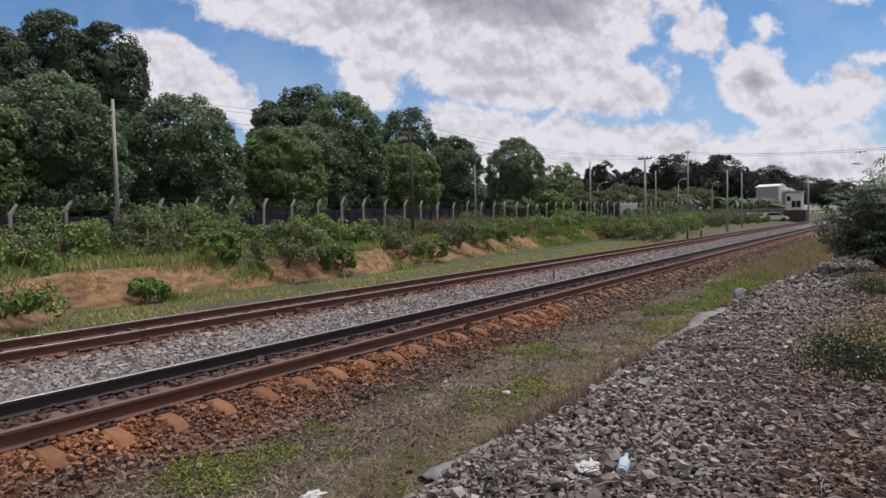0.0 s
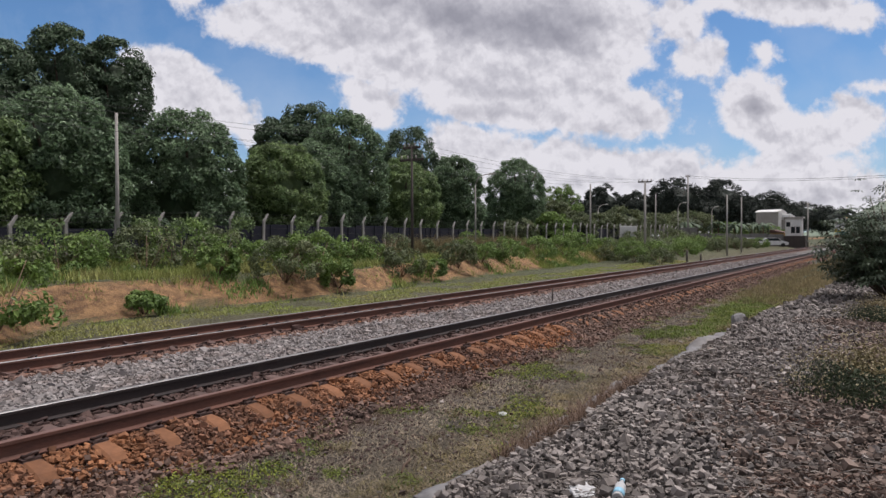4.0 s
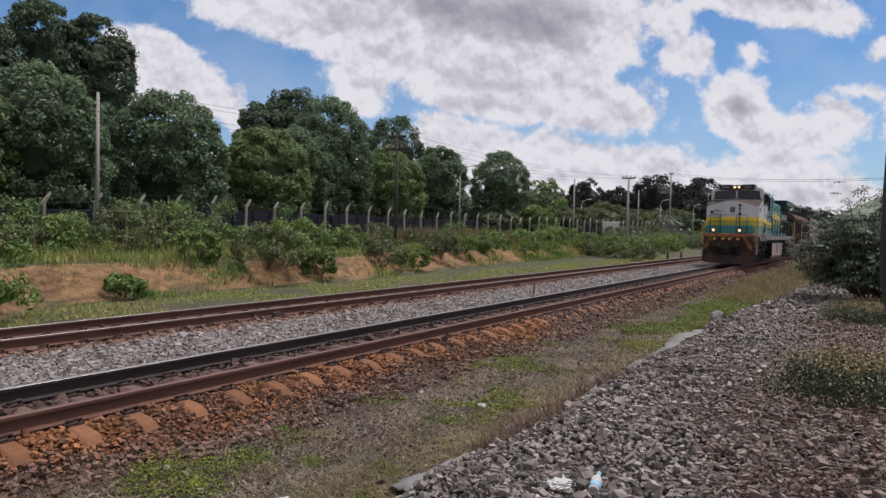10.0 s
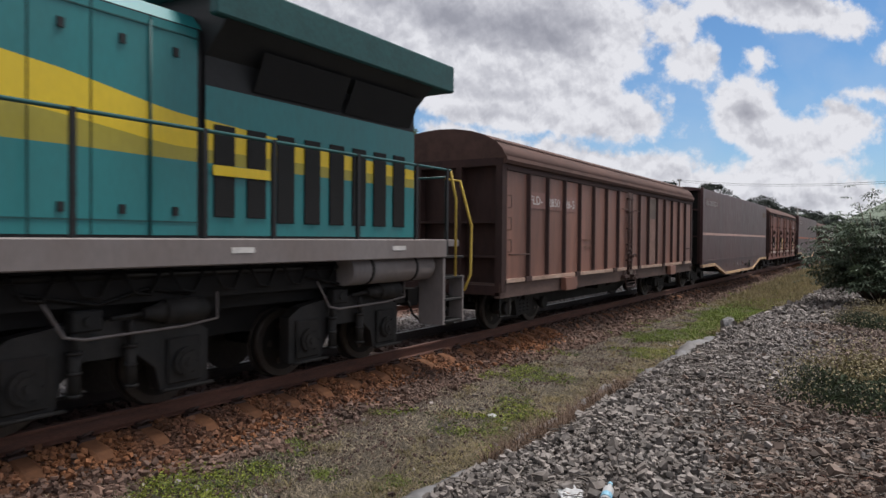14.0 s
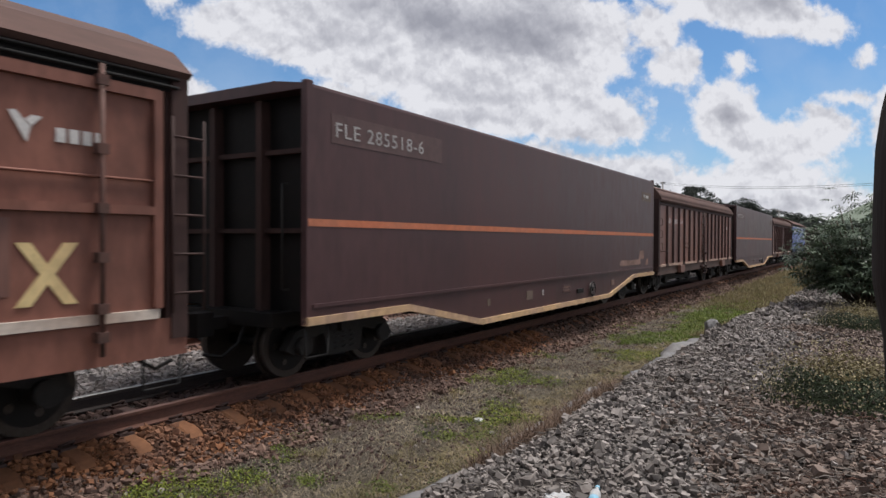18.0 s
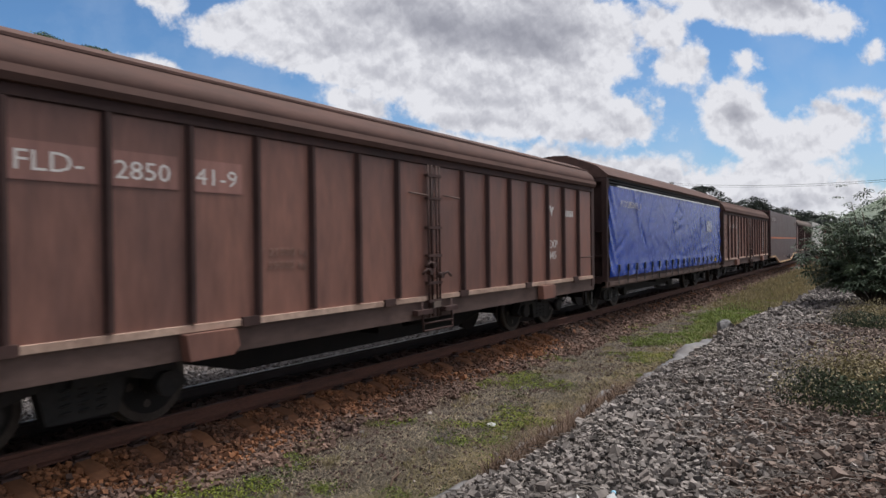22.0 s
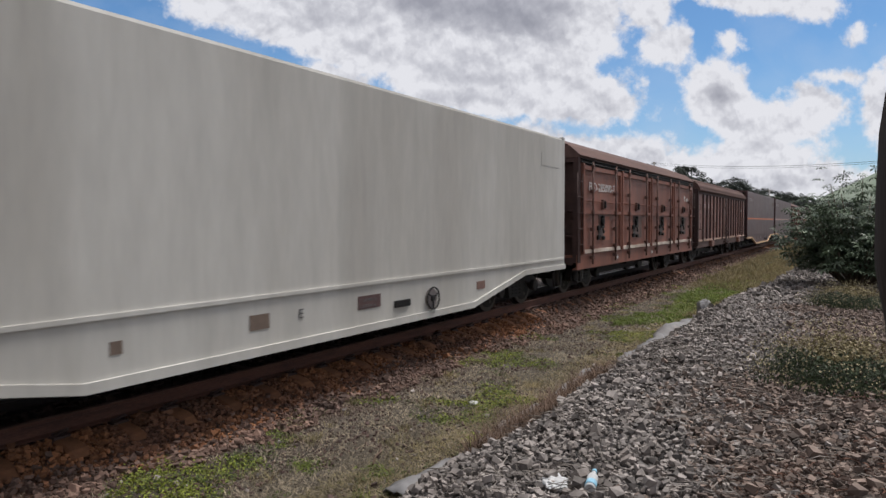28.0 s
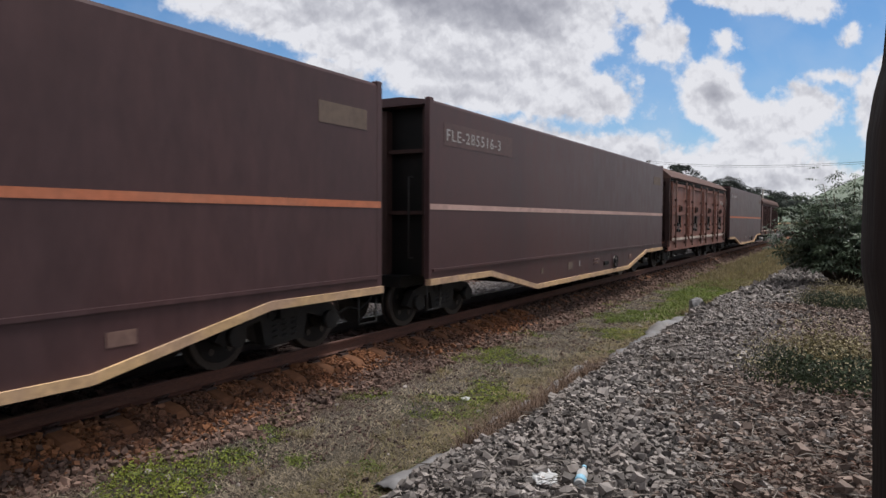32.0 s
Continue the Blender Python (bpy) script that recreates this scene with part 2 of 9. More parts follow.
M = {}
M["rust_rail"] = material("rusty rail steel", (0.125, 0.058, 0.042), 0.75, 0.1, 0.25, 18, 1.5, (1, 6, 6), (0.06, 0.034, 0.029), 0.7)
M["rail_head"] = material("dulled rail head", (0.21, 0.20, 0.20), 0.4, 0.5, 0.15, 40, 2, (0.3, 20, 20), bump=0.03)
# far rail: the shade on its web is put into the near-black colour
M["shaded_rail"] = material("rail steel with web shade in its colour", (0.030, 0.024, 0.024), 0.6, 0.1, 0.25, 18, 1.5, (1, 6, 6), (0.05, 0.034, 0.030), 0.6)
M["rust_head"] = material("rust-browned rail head", (0.13, 0.068, 0.055), 0.6, 0.1, 0.2, 40, 2, (0.3, 20, 20), (0.09, 0.052, 0.045), 0.6, bump=0.03)
M["sleeper"] = material("rust-dusted steel sleeper", (0.175, 0.078, 0.038), 0.9, 0.0, 0.2, 14, 3, tint=(0.11, 0.052, 0.032), amount=0.7, spread=0.18)
M["sleeper_mid"] = material("dusty mauve-brown sleeper", (0.105, 0.068, 0.060), 0.9, 0.0, 0.2, 14, 3, tint=(0.075, 0.048, 0.042), amount=0.7, spread=0.18)
M["clip"] = material("dark rail clip", (0.07, 0.045, 0.04), 0.7, 0.2, 0.3, 40)
M["stone_grey"] = material("grey crushed stone", (0.196, 0.174, 0.160), 0.85, 0, 0.25, 22, 4, tint=(0.078, 0.060, 0.050), amount=0.6, island=0.62, bump=0.04)
M["stone_piece"] = material("loose grey stone", (0.196, 0.174, 0.160), 0.85, 0, 0.25, 22, 4, tint=(0.078, 0.060, 0.050), amount=0.6, spread=0.62, bump=0.04)
M["stone_litter"] = material("brown-stained stone", (0.15, 0.112, 0.092), 0.85, 0, 0.25, 22, 4, tint=(0.082, 0.060, 0.049), amount=0.7, island=0.6, bump=0.04)
M["stone_white"] = material("pale track ballast", (0.215, 0.196, 0.188), 0.85, 0, 0.2, 22, 3, tint=(0.14, 0.10, 0.085), amount=0.6, island=0.42, bump=0.04)
M["stone_red"] = material("rust-stained ballast", (0.215, 0.094, 0.044), 0.9, 0, 0.3, 20, 0.9, tint=(0.085, 0.05, 0.04), amount=0.9, island=0.55, bump=0.04)
M["stone_pink"] = material("rust-pink dusted ballast", (0.20, 0.125, 0.100), 0.9, 0, 0.25, 20, 1.2, tint=(0.12, 0.068, 0.050), amount=0.8, island=0.4, bump=0.04)
M["stone_foot"] = material("dark brown ballast", (0.135, 0.084, 0.064), 0.9, 0, 0.3, 20, 0.9, tint=(0.078, 0.052, 0.043), amount=0.8, island=0.55, bump=0.04)
M["stone_brown"] = material("brown dusty ballast", (0.085, 0.052, 0.044), 0.9, 0, 0.25, 20, 1.5, tint=(0.065, 0.045, 0.042), amount=0.8, island=0.4, bump=0.04)
M["leaf_mango"] = material("mango leaf", (0.14, 0.205, 0.112), 0.48, 0, 0.3, 3, 0.35, tint=(0.088, 0.145, 0.082), amount=0.8, island=0.65, bump=0, thin=0.4)
M["leaf_light"] = material("young mango leaf", (0.165, 0.232, 0.09), 0.5, 0, 0.3, 3, 0.35, tint=(0.105, 0.165, 0.078), amount=0.8, island=0.45, bump=0, thin=0.4)
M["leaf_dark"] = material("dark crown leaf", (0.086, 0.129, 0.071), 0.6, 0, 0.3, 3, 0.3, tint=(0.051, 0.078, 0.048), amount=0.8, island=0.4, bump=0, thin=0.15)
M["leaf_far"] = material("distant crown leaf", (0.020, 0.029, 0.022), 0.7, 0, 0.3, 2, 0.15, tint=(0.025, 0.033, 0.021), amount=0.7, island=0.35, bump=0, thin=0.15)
M["leaf_bush"] = material("bright shrub leaf", (0.144, 0.216, 0.054), 0.5, 0, 0.3, 6, 0.6, tint=(0.090, 0.156, 0.042), amount=0.8, island=0.45, bump=0, thin=0.3)
M["leaf_olive"] = material("olive shrub leaf", (0.105, 0.130, 0.062), 0.55, 0, 0.3, 6, 0.6, tint=(0.143, 0.156, 0.065), amount=0.7, island=0.4, bump=0, thin=0.25)
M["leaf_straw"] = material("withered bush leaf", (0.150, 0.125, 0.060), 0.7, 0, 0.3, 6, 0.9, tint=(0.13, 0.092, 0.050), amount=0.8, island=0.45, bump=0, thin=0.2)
M["leaf_low_shade"] = material("bush leaf with base shade", (0.045, 0.060, 0.030), 0.6, 0, 0.3, 6, 0.9, tint=(0.030, 0.042, 0.022), amount=0.8, island=0.45, bump=0, thin=0.2)
M["leaf_broad"] = material("broad shrub leaf", (0.080, 0.108, 0.066), 0.5, 0, 0.25, 4, 0.8, tint=(0.055, 0.080, 0.045), amount=0.7, island=0.4, bump=0, thin=0.15)
M["grass_green"] = material("short green grass", (0.12, 0.165, 0.03), 0.7, 0, 0.3, 5, 0.7, tint=(0.10, 0.13, 0.03), amount=0.8, island=0.35, bump=0, thin=0.3)
M["grass_dry"] = material("dry grass", (0.24, 0.195, 0.105), 0.85, 0, 0.3, 5, 0.7, tint=(0.15, 0.13, 0.07), amount=0.8, island=0.35, bump=0, thin=0.3)
M["grass_tall"] = material("tall bank grass", (0.203, 0.246, 0.065), 0.8, 0, 0.3, 5, 0.3, tint=(0.304, 0.261, 0.116), amount=0.8, island=0.35, bump=0, thin=0.3)
M["grass_dead"] = material("grey dead grass", (0.27, 0.225, 0.165), 0.9, 0, 0.3, 5, 0.7, tint=(0.15, 0.12, 0.085), amount=0.8, island=0.5, bump=0, thin=0.2)
M["flower"] = material("pale seed heads", (0.36, 0.31, 0.19), 0.9, 0, 0.2, 9, 2, island=0.3, bump=0, thin=0.3)
M["stem"] = material("dry brown stem", (0.13, 0.085, 0.06), 0.9, 0, 0.3, 12, 2, island=0.3, bump=0)
M["bark"] = material("grey-brown bark", (0.10, 0.075, 0.055), 0.9, 0, 0.3, 10, 2, (1, 1, 0.3), bump=0.5)
M["concrete"] = material("weathered concrete", (0.30, 0.285, 0.265), 0.9, 0, 0.15, 12, 1.5, (1, 1, 0.4), (0.22, 0.20, 0.18), 0.6)
M["wood_pole"] = material("dark timber pole", (0.06, 0.05, 0.045), 0.85, 0, 0.3, 10, 2, (1, 1, 0.1))
M["old_post"] = material("weathered black-brown timber", (0.030, 0.020, 0.016), 0.9, 0, 0.45, 14, 3, (1, 1, 0.12), (0.016, 0.011, 0.010), 0.8, bump=0.6)
M["wire"] = material("dark wire", (0.05, 0.05, 0.05), 0.6, 0.5, 0.1)
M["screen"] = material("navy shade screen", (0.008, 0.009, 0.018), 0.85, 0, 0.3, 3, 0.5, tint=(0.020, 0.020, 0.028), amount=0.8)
M["liner"] = material("grey ground liner", (0.17, 0.165, 0.165), 0.55, 0, 0.25, 8, 2, tint=(0.10, 0.085, 0.078), amount=0.7, bump=0.4)
M["white_wall"] = material("white painted wall", (0.6, 0.595, 0.58), 0.8, 0, 0.06, 6, 0.6, tint=(0.42, 0.41, 0.39), amount=0.5)
M["wall_grey"] = material("stained grey render", (0.13, 0.125, 0.12), 0.9, 0, 0.2, 4, 0.5, (1, 1, 0.4), (0.06, 0.058, 0.055), 0.8)
M["ochre_wall"] = material("ochre wall", (0.40, 0.24, 0.10), 0.85, 0, 0.1, 5, 0.6)
M["dark_window"] = material("dark window glass", (0.012, 0.013, 0.016), 0.12, 0, 0.1, 5, bump=0)
M["litter_white"] = material("crumpled white plastic", (0.62, 0.62, 0.62), 0.45, 0, 0.1, 20, bump=0.3, thin=0.3)
M["litter_blue"] = material("pale blue plastic", (0.25, 0.48, 0.62), 0.4, 0, 0.1, 20, bump=0.1)
M["car_paint"] = material("pale car paint", (0.6, 0.6, 0.6), 0.3, 0, 0.05, 5, coat=0.5, bump=0)
M["rubber"] = material("black rubber", (0.02, 0.02, 0.02), 0.8)
M["hill"] = material("hazy green hillside", (0.16, 0.20, 0.15), 0.9, 0, 0.1, 0.05, 0.01, tint=(0.22, 0.25, 0.2), amount=0.8, bump=0)
# train
M["teal"] = material("teal enamel", (0.016, 0.192, 0.2), 0.42, 0, 0.08, 25, 1.2, (1, 1, 0.3), (0.024, 0.155, 0.16), 0.6, bump=0.04, coat=0.15, spec=0.5)
M["yellow"] = material("yellow enamel", (0.725, 0.522, 0.0174), 0.42, 0, 0.06, 25, 1.2, (1, 1, 0.3), (0.681, 0.493, 0.0261), 0.6, bump=0.04, coat=0.15, spec=0.5)
M["olive"] = material("olive enamel", (0.36, 0.31, 0.035), 0.42, 0, 0.08, 25, 1.2, (1, 1, 0.3), (0.27, 0.235, 0.035), 0.6, bump=0.04, coat=0.15, spec=0.5)
M["loco_white"] = material("dulled white enamel", (0.53, 0.545, 0.57), 0.5, 0, 0.06, 25, 0.8, (1, 1, 0.3), (0.42, 0.425, 0.44), 0.6, bump=0.04, coat=0.1, spec=0.5)
M["loco_grey"] = material("road-dirty grey enamel", (0.207, 0.184, 0.18), 0.6, 0, 0.1, 20, 1.0, (1, 1, 0.4), (0.162, 0.129, 0.116), 0.7, bump=0.06)
M["tank_paint"] = material("dusty pinkish-grey tank", (0.328, 0.269, 0.248), 0.65, 0, 0.1, 20, 1.0, (1, 1, 0.4), (0.248, 0.192, 0.173), 0.7, bump=0.06)
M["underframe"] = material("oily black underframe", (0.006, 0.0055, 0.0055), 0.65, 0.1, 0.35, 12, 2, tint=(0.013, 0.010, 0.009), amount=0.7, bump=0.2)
M["truck_black"] = material("oil-black truck casting", (0.012, 0.0115, 0.012), 0.5, 0.1, 0.35, 12, 2, tint=(0.024, 0.020, 0.018), amount=0.8, bump=0.2, spec=0.5)
M["gear_grey"] = material("dusty dark truck casting", (0.019, 0.0185, 0.0185), 0.7, 0.1, 0.3, 12, 2, tint=(0.032, 0.027, 0.024), amount=0.7, bump=0.2)
M["pilot_rust"] = material("rust-orange pilot paint", (0.30, 0.125, 0.055), 0.8, 0, 0.3, 8, 2.2, tint=(0.11, 0.056, 0.036), amount=0.9, bump=0.2)
M["pilot_dirt"] = material("dusty brown pilot", (0.034, 0.025, 0.022), 0.85, 0, 0.35, 7, 2.0, tint=(0.13, 0.055, 0.03), amount=0.5, bump=0.25)
M["board_digits"] = material("dull white digits", (0.40, 0.38, 0.37), 0.7, 0, 0.1, 20)
M["window_rim"] = material("grey window rim", (0.14, 0.145, 0.15), 0.5, 0.2, 0.1, 20)
M["hand_yellow"] = material("yellow handrail", (0.552, 0.384, 0.072), 0.5, 0, 0.12, 20)
M["black_paint"] = material("black paint", (0.02, 0.021, 0.022), 0.5, 0, 0.2, 20)
M["grille"] = material("black louvre", (0.012, 0.012, 0.012), 0.7, 0, 0.3, 30)
M["dark_green"] = material("dark green handrail", (0.022, 0.085, 0.085), 0.5, 0, 0.2, 20)
M["nose_brown"] = material("grimy brown nose deck", (0.045, 0.034, 0.030), 0.85, 0, 0.25, 10, 1.5)
M["cab_glass"] = material("cab window glass", (0.03, 0.036, 0.042), 0.06, 0, 0.05, 5, bump=0)
M["lamp_on"] = glow("lit headlamp", (1.0, 0.70, 0.36), 0.9)
M["lamp_off"] = material("lamp lens", (0.5, 0.48, 0.42), 0.2, 0, 0.05, bump=0)
M["digits"] = material("pale digits", (0.625, 0.6, 0.575), 0.7, 0, 0.12, 30)
M["digits_dim"] = material("worn grey-white digits", (0.30, 0.27, 0.255), 0.7, 0, 0.2, 14, 3, tint=(0.14, 0.10, 0.09), amount=0.7)
M["digits_grey"] = material("grey digits", (0.13, 0.124, 0.124), 0.6, 0, 0.12, 30)
M["brown_rib"] = material("faded red-brown wagon paint", (0.212, 0.098, 0.073), 0.48, 0, 0.2, 8, 0.9, (1, 1, 0.25), (0.12, 0.06, 0.049), 0.9, bump=0.08, spec=0.5)
M["brown_worn"] = material("grimy red-brown wagon paint", (0.25, 0.122, 0.09), 0.5, 0, 0.2, 6, 0.8, (1, 1, 0.2), (0.135, 0.07, 0.055), 0.9, bump=0.08, spec=0.4)
M["brown_pale"] = material("bleached pinkish-brown wagon paint", (0.32, 0.216, 0.192), 0.6, 0, 0.14, 8, 0.9, (1, 1, 0.25), (0.232, 0.152, 0.136), 0.75, bump=0.08, spec=0.5)
M["roof_pale"] = material("weathered grey roof sheet", (0.155, 0.12, 0.1), 0.75, 0, 0.2, 6, 1.2, (0.3, 1, 1), (0.1, 0.078, 0.066), 0.7, bump=0.1)
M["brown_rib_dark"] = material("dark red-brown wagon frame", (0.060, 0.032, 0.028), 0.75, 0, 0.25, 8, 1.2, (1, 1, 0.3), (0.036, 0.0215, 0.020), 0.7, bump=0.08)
M["brown_rib_field"] = material("touched-up red-brown paint", (0.30, 0.155, 0.130), 0.6, 0, 0.2, 8, 0.9, (1, 1, 0.25), (0.20, 0.105, 0.09), 0.9, bump=0.06)
M["brown_worn_field"] = material("touched-up grimy paint", (0.27, 0.150, 0.128), 0.6, 0, 0.2, 8, 0.9, (1, 1, 0.25), (0.19, 0.105, 0.09), 0.9, bump=0.06)
M["brown_pale_field"] = material("touched-up pinkish paint", (0.30, 0.195, 0.170), 0.6, 0, 0.2, 8, 0.9, (1, 1, 0.25), (0.23, 0.15, 0.13), 0.9, bump=0.06)
M["brown_roof"] = material("rust-brown wagon roof", (0.105, 0.06, 0.05), 0.9, 0, 0.2, 6, 1.2, (0.3, 1, 1), (0.07, 0.042, 0.036), 0.7, bump=0.1)
M["brown_box"] = material("dark maroon box paint", (0.081, 0.041, 0.041), 0.42, 0, 0.16, 6, 0.45, (1, 1, 0.35), (0.060, 0.034, 0.036), 0.8, bump=0.03, spec=0.3)
M["box_field"] = material("touched-up maroon paint", (0.115, 0.070, 0.066), 0.5, 0, 0.2, 9, 0.9, (1, 1, 1), (0.085, 0.050, 0.048), 0.8, bump=0.03)
M["grey_box"] = material("pale grey box paint", (0.486, 0.472, 0.439), 0.6, 0, 0.08, 6, 0.5, (1, 1, 0.2), (0.351, 0.331, 0.297), 0.8, bump=0.04)
M["red_door"] = material("faded brick-red door paint", (0.235, 0.098, 0.07), 0.55, 0, 0.22, 7, 1.1, (1, 1, 0.4), (0.125, 0.058, 0.045), 0.75, bump=0.08)
M["brown_sill"] = material("dusty brown wagon sill", (0.125, 0.082, 0.070), 0.75, 0, 0.22, 8, 1.2, (0.4, 1, 1), (0.07, 0.046, 0.040), 0.8, bump=0.08)
M["brown_touch"] = material("darker repainted square", (0.150, 0.074, 0.058), 0.6, 0, 0.2, 8, 0.9, (1, 1, 0.25), (0.105, 0.052, 0.043), 0.8, bump=0.06)
M["lock_brown"] = material("dull brown lock gear", (0.120, 0.062, 0.050), 0.65, 0.1, 0.25, 12, 2, tint=(0.055, 0.035, 0.030), amount=0.8)
M["grease"] = material("greasy stained paint", (0.050, 0.034, 0.030), 0.5, 0, 0.3, 9, 3, tint=(0.13, 0.062, 0.048), amount=0.7)
M["patch_red"] = material("repainted red patch", (0.30, 0.125, 0.088), 0.7, 0, 0.15, 8, 2)
M["sill_white"] = material("dusty white sill stripe", (0.58, 0.50, 0.43), 0.8, 0, 0.2, 10, 1.2, (1, 1, 1), (0.34, 0.24, 0.19), 0.8)
M["sill_dust"] = material("dusty pinkish sill stripe", (0.46, 0.325, 0.255), 0.8, 0, 0.22, 10, 1.2, (1, 1, 1), (0.27, 0.175, 0.135), 0.8)
M["sill_cream"] = material("dusty cream sill stripe", (0.56, 0.37, 0.20), 0.8, 0, 0.2, 10, 1.2, (1, 1, 1), (0.357, 0.238, 0.187), 0.8)
M["stripe"] = material("faded orange stripe", (0.50, 0.165, 0.085), 0.75, 0, 0.15, 10, 0.8, (1, 1, 1), (0.42, 0.19, 0.12), 0.7)
M["stripe_pink"] = material("faded pink stripe", (0.504, 0.336, 0.294), 0.75, 0, 0.15, 10, 0.8, (1, 1, 1), (0.364, 0.238, 0.21), 0.7)
M["tarp_blue"] = material("blue vinyl curtain", (0.007, 0.046, 0.32), 0.26, 0, 0.08, 5, 0.9, (1, 1, 1), (0.009, 0.038, 0.23), 0.6, bump=0.05, spec=0.45)
M["patch_paint"] = material("patched paint", (0.173, 0.128, 0.102), 0.7, 0, 0.15, 10, 2)
M["cross_paint"] = material("yellow paint mark", (0.676, 0.52, 0.26), 0.8, 0, 0.2, 12, 3, tint=(0.468, 0.312, 0.169), amount=0.6)
M["alu"] = material("bright curtain rail", (0.75, 0.75, 0.75), 0.35, 0.6, 0.05, 20)
M["tyre_steel"] = material("worn wheel tread", (0.06, 0.05, 0.045), 0.45, 0.5, 0.2, 20)


def ground_material():
    """One sheet of ground: its zones follow the distance from the rails, with ragged borders."""
    m = bpy.data.materials.new("track-side ground")
    m.use_nodes = True
    nt = m.node_tree
    L = nt.links.new
    b = nt.nodes["Principled BSDF"]
    tc = nt.nodes.new("ShaderNodeTexCoord")
    sep = nt.nodes.new("ShaderNodeSeparateXYZ")
    L(tc.outputs["Object"], sep.inputs[0])
    ragged = node(nt, "ShaderNodeTexNoise", Scale=1.3, Detail=6.0, Roughness=0.65)
    L(tc.outputs["Object"], ragged.inputs["Vector"])
    a = nt.nodes.new("ShaderNodeMath")
    a.operation = "MULTIPLY_ADD"
    a.inputs[1].default_value = 1.5
    L(ragged.outputs[0], a.inputs[0]), L(sep.outputs["Y"], a.inputs[2])
    r = nt.nodes.new("ShaderNodeMapRange")
    r.inputs["From Min"].default_value, r.inputs["From Max"].default_value = -9.25, 30.75
    L(a.outputs[0], r.inputs["Value"])
    ramp = nt.nodes.new("ShaderNodeValToRGB")
    stops = [(-10, (0.026, 0.020, 0.017)), (2.5, (0.034, 0.029, 0.026)), (2.9, (0.118, 0.088, 0.058)), (3.5, (0.112, 0.088, 0.055)), (4.2, (0.092, 0.076, 0.052)),
             (5.2, (0.084, 0.066, 0.053)), (5.65, (0.086, 0.045, 0.029)), (6.3, (0.119, 0.052, 0.027)), (7.6, (0.057, 0.036, 0.031)), (8.1, (0.145, 0.130, 0.122)),
             (9.9, (0.156, 0.140, 0.130)), (10.2, (0.125, 0.072, 0.055)), (12.1, (0.088, 0.052, 0.042)), (12.6, (0.099, 0.088, 0.052)), (13.5, (0.090, 0.076, 0.042)),
             (16.5, (0.088, 0.086, 0.039)), (20.0, (0.062, 0.070, 0.026)), (29.0, (0.047, 0.052, 0.023))]
    cr = ramp.color_ramp
    while len(cr.elements) < len(stops):
        cr.elements.new(0.5)
    for e, (y, c) in zip(cr.elements, stops):
        e.position, e.color = (y + 10) / 40, (*c, 1)
    L(r.outputs[0], ramp.inputs[0])
    # bare orange soil where the bank is steep
    geo = nt.nodes.new("ShaderNodeNewGeometry")
    sn = nt.nodes.new("ShaderNodeSeparateXYZ")
    L(geo.outputs["True Normal"], sn.inputs[0])
    steep = nt.nodes.new("ShaderNodeMapRange")
    steep.inputs["From Min"].default_value, steep.inputs["From Max"].default_value = 0.975, 0.92
    L(sn.outputs["Z"], steep.inputs["Value"])
    far = nt.nodes.new("ShaderNodeMath")
    far.operation = "GREATER_THAN"
    far.inputs[1].default_value = 13.4
    L(sep.outputs["Y"], far.inputs[0])
    both = nt.nodes.new("ShaderNodeMath")
    both.operation = "MULTIPLY"
    L(steep.outputs[0], both.inputs[0]), L(far.outputs[0], both.inputs[1])
    soil = nt.nodes.new("ShaderNodeValToRGB")
    soil.color_ramp.elements[0].position, soil.color_ramp.elements[0].color = 0.38, (0.150, 0.080, 0.038, 1)
    soil.color_ramp.elements[1].position, soil.color_ramp.elements[1].color = 0.62, (0.36, 0.205, 0.092, 1)
    sno = node(nt, "ShaderNodeTexNoise", Scale=3.2, Detail=9.0, Roughness=0.6)
    L(tc.outputs["Object"], sno.inputs["Vector"])
    L(sno.outputs[0], soil.inputs[0])
    mix = nt.nodes.new("ShaderNodeMix")
    mix.data_type = "RGBA"
    L(both.outputs[0], mix.inputs["Factor"]), L(ramp.outputs[0], mix.inputs["A"]), L(soil.outputs[0], mix.inputs["B"])
    fine = node(nt, "ShaderNodeTexNoise", Scale=28.0, Detail=6.0, Roughness=0.75)
    L(tc.outputs["Object"], fine.inputs["Vector"])
    patch = node(nt, "ShaderNodeTexNoise", Scale=0.9, Detail=5.0, Roughness=0.65)
    L(tc.outputs["Object"], patch.inputs["Vector"])
    v1 = nt.nodes.new("ShaderNodeMapRange")
    v1.inputs["From Min"].default_value, v1.inputs["From Max"].default_value = 0.3, 0.7
    v1.inputs["To Min"].default_value, v1.inputs["To Max"].default_value = 0.25, 1.35
    L(fine.outputs[0], v1.inputs["Value"])
    v2 = nt.nodes.new("ShaderNodeMapRange")
    v2.inputs["From Min"].default_value, v2.inputs["From Max"].default_value = 0.3, 0.7
    v2.inputs["To Min"].default_value, v2.inputs["To Max"].default_value = 0.75, 1.25
    L(patch.outputs[0], v2.inputs["Value"])
    mul = nt.nodes.new("ShaderNodeMath")
    mul.operation = "MULTIPLY"
    L(v1.outputs[0], mul.inputs[0]), L(v2.outputs[0], mul.inputs[1])
    hsv = nt.nodes.new("ShaderNodeHueSaturation")
    L(mix.outputs["Result"], hsv.inputs["Color"]), L(mul.outputs[0], hsv.inputs["Value"])
    L(hsv.outputs[0], b.inputs["Base Color"])
    b.inputs["Roughness"].default_value = 0.95
    bp = nt.nodes.new("ShaderNodeBump")
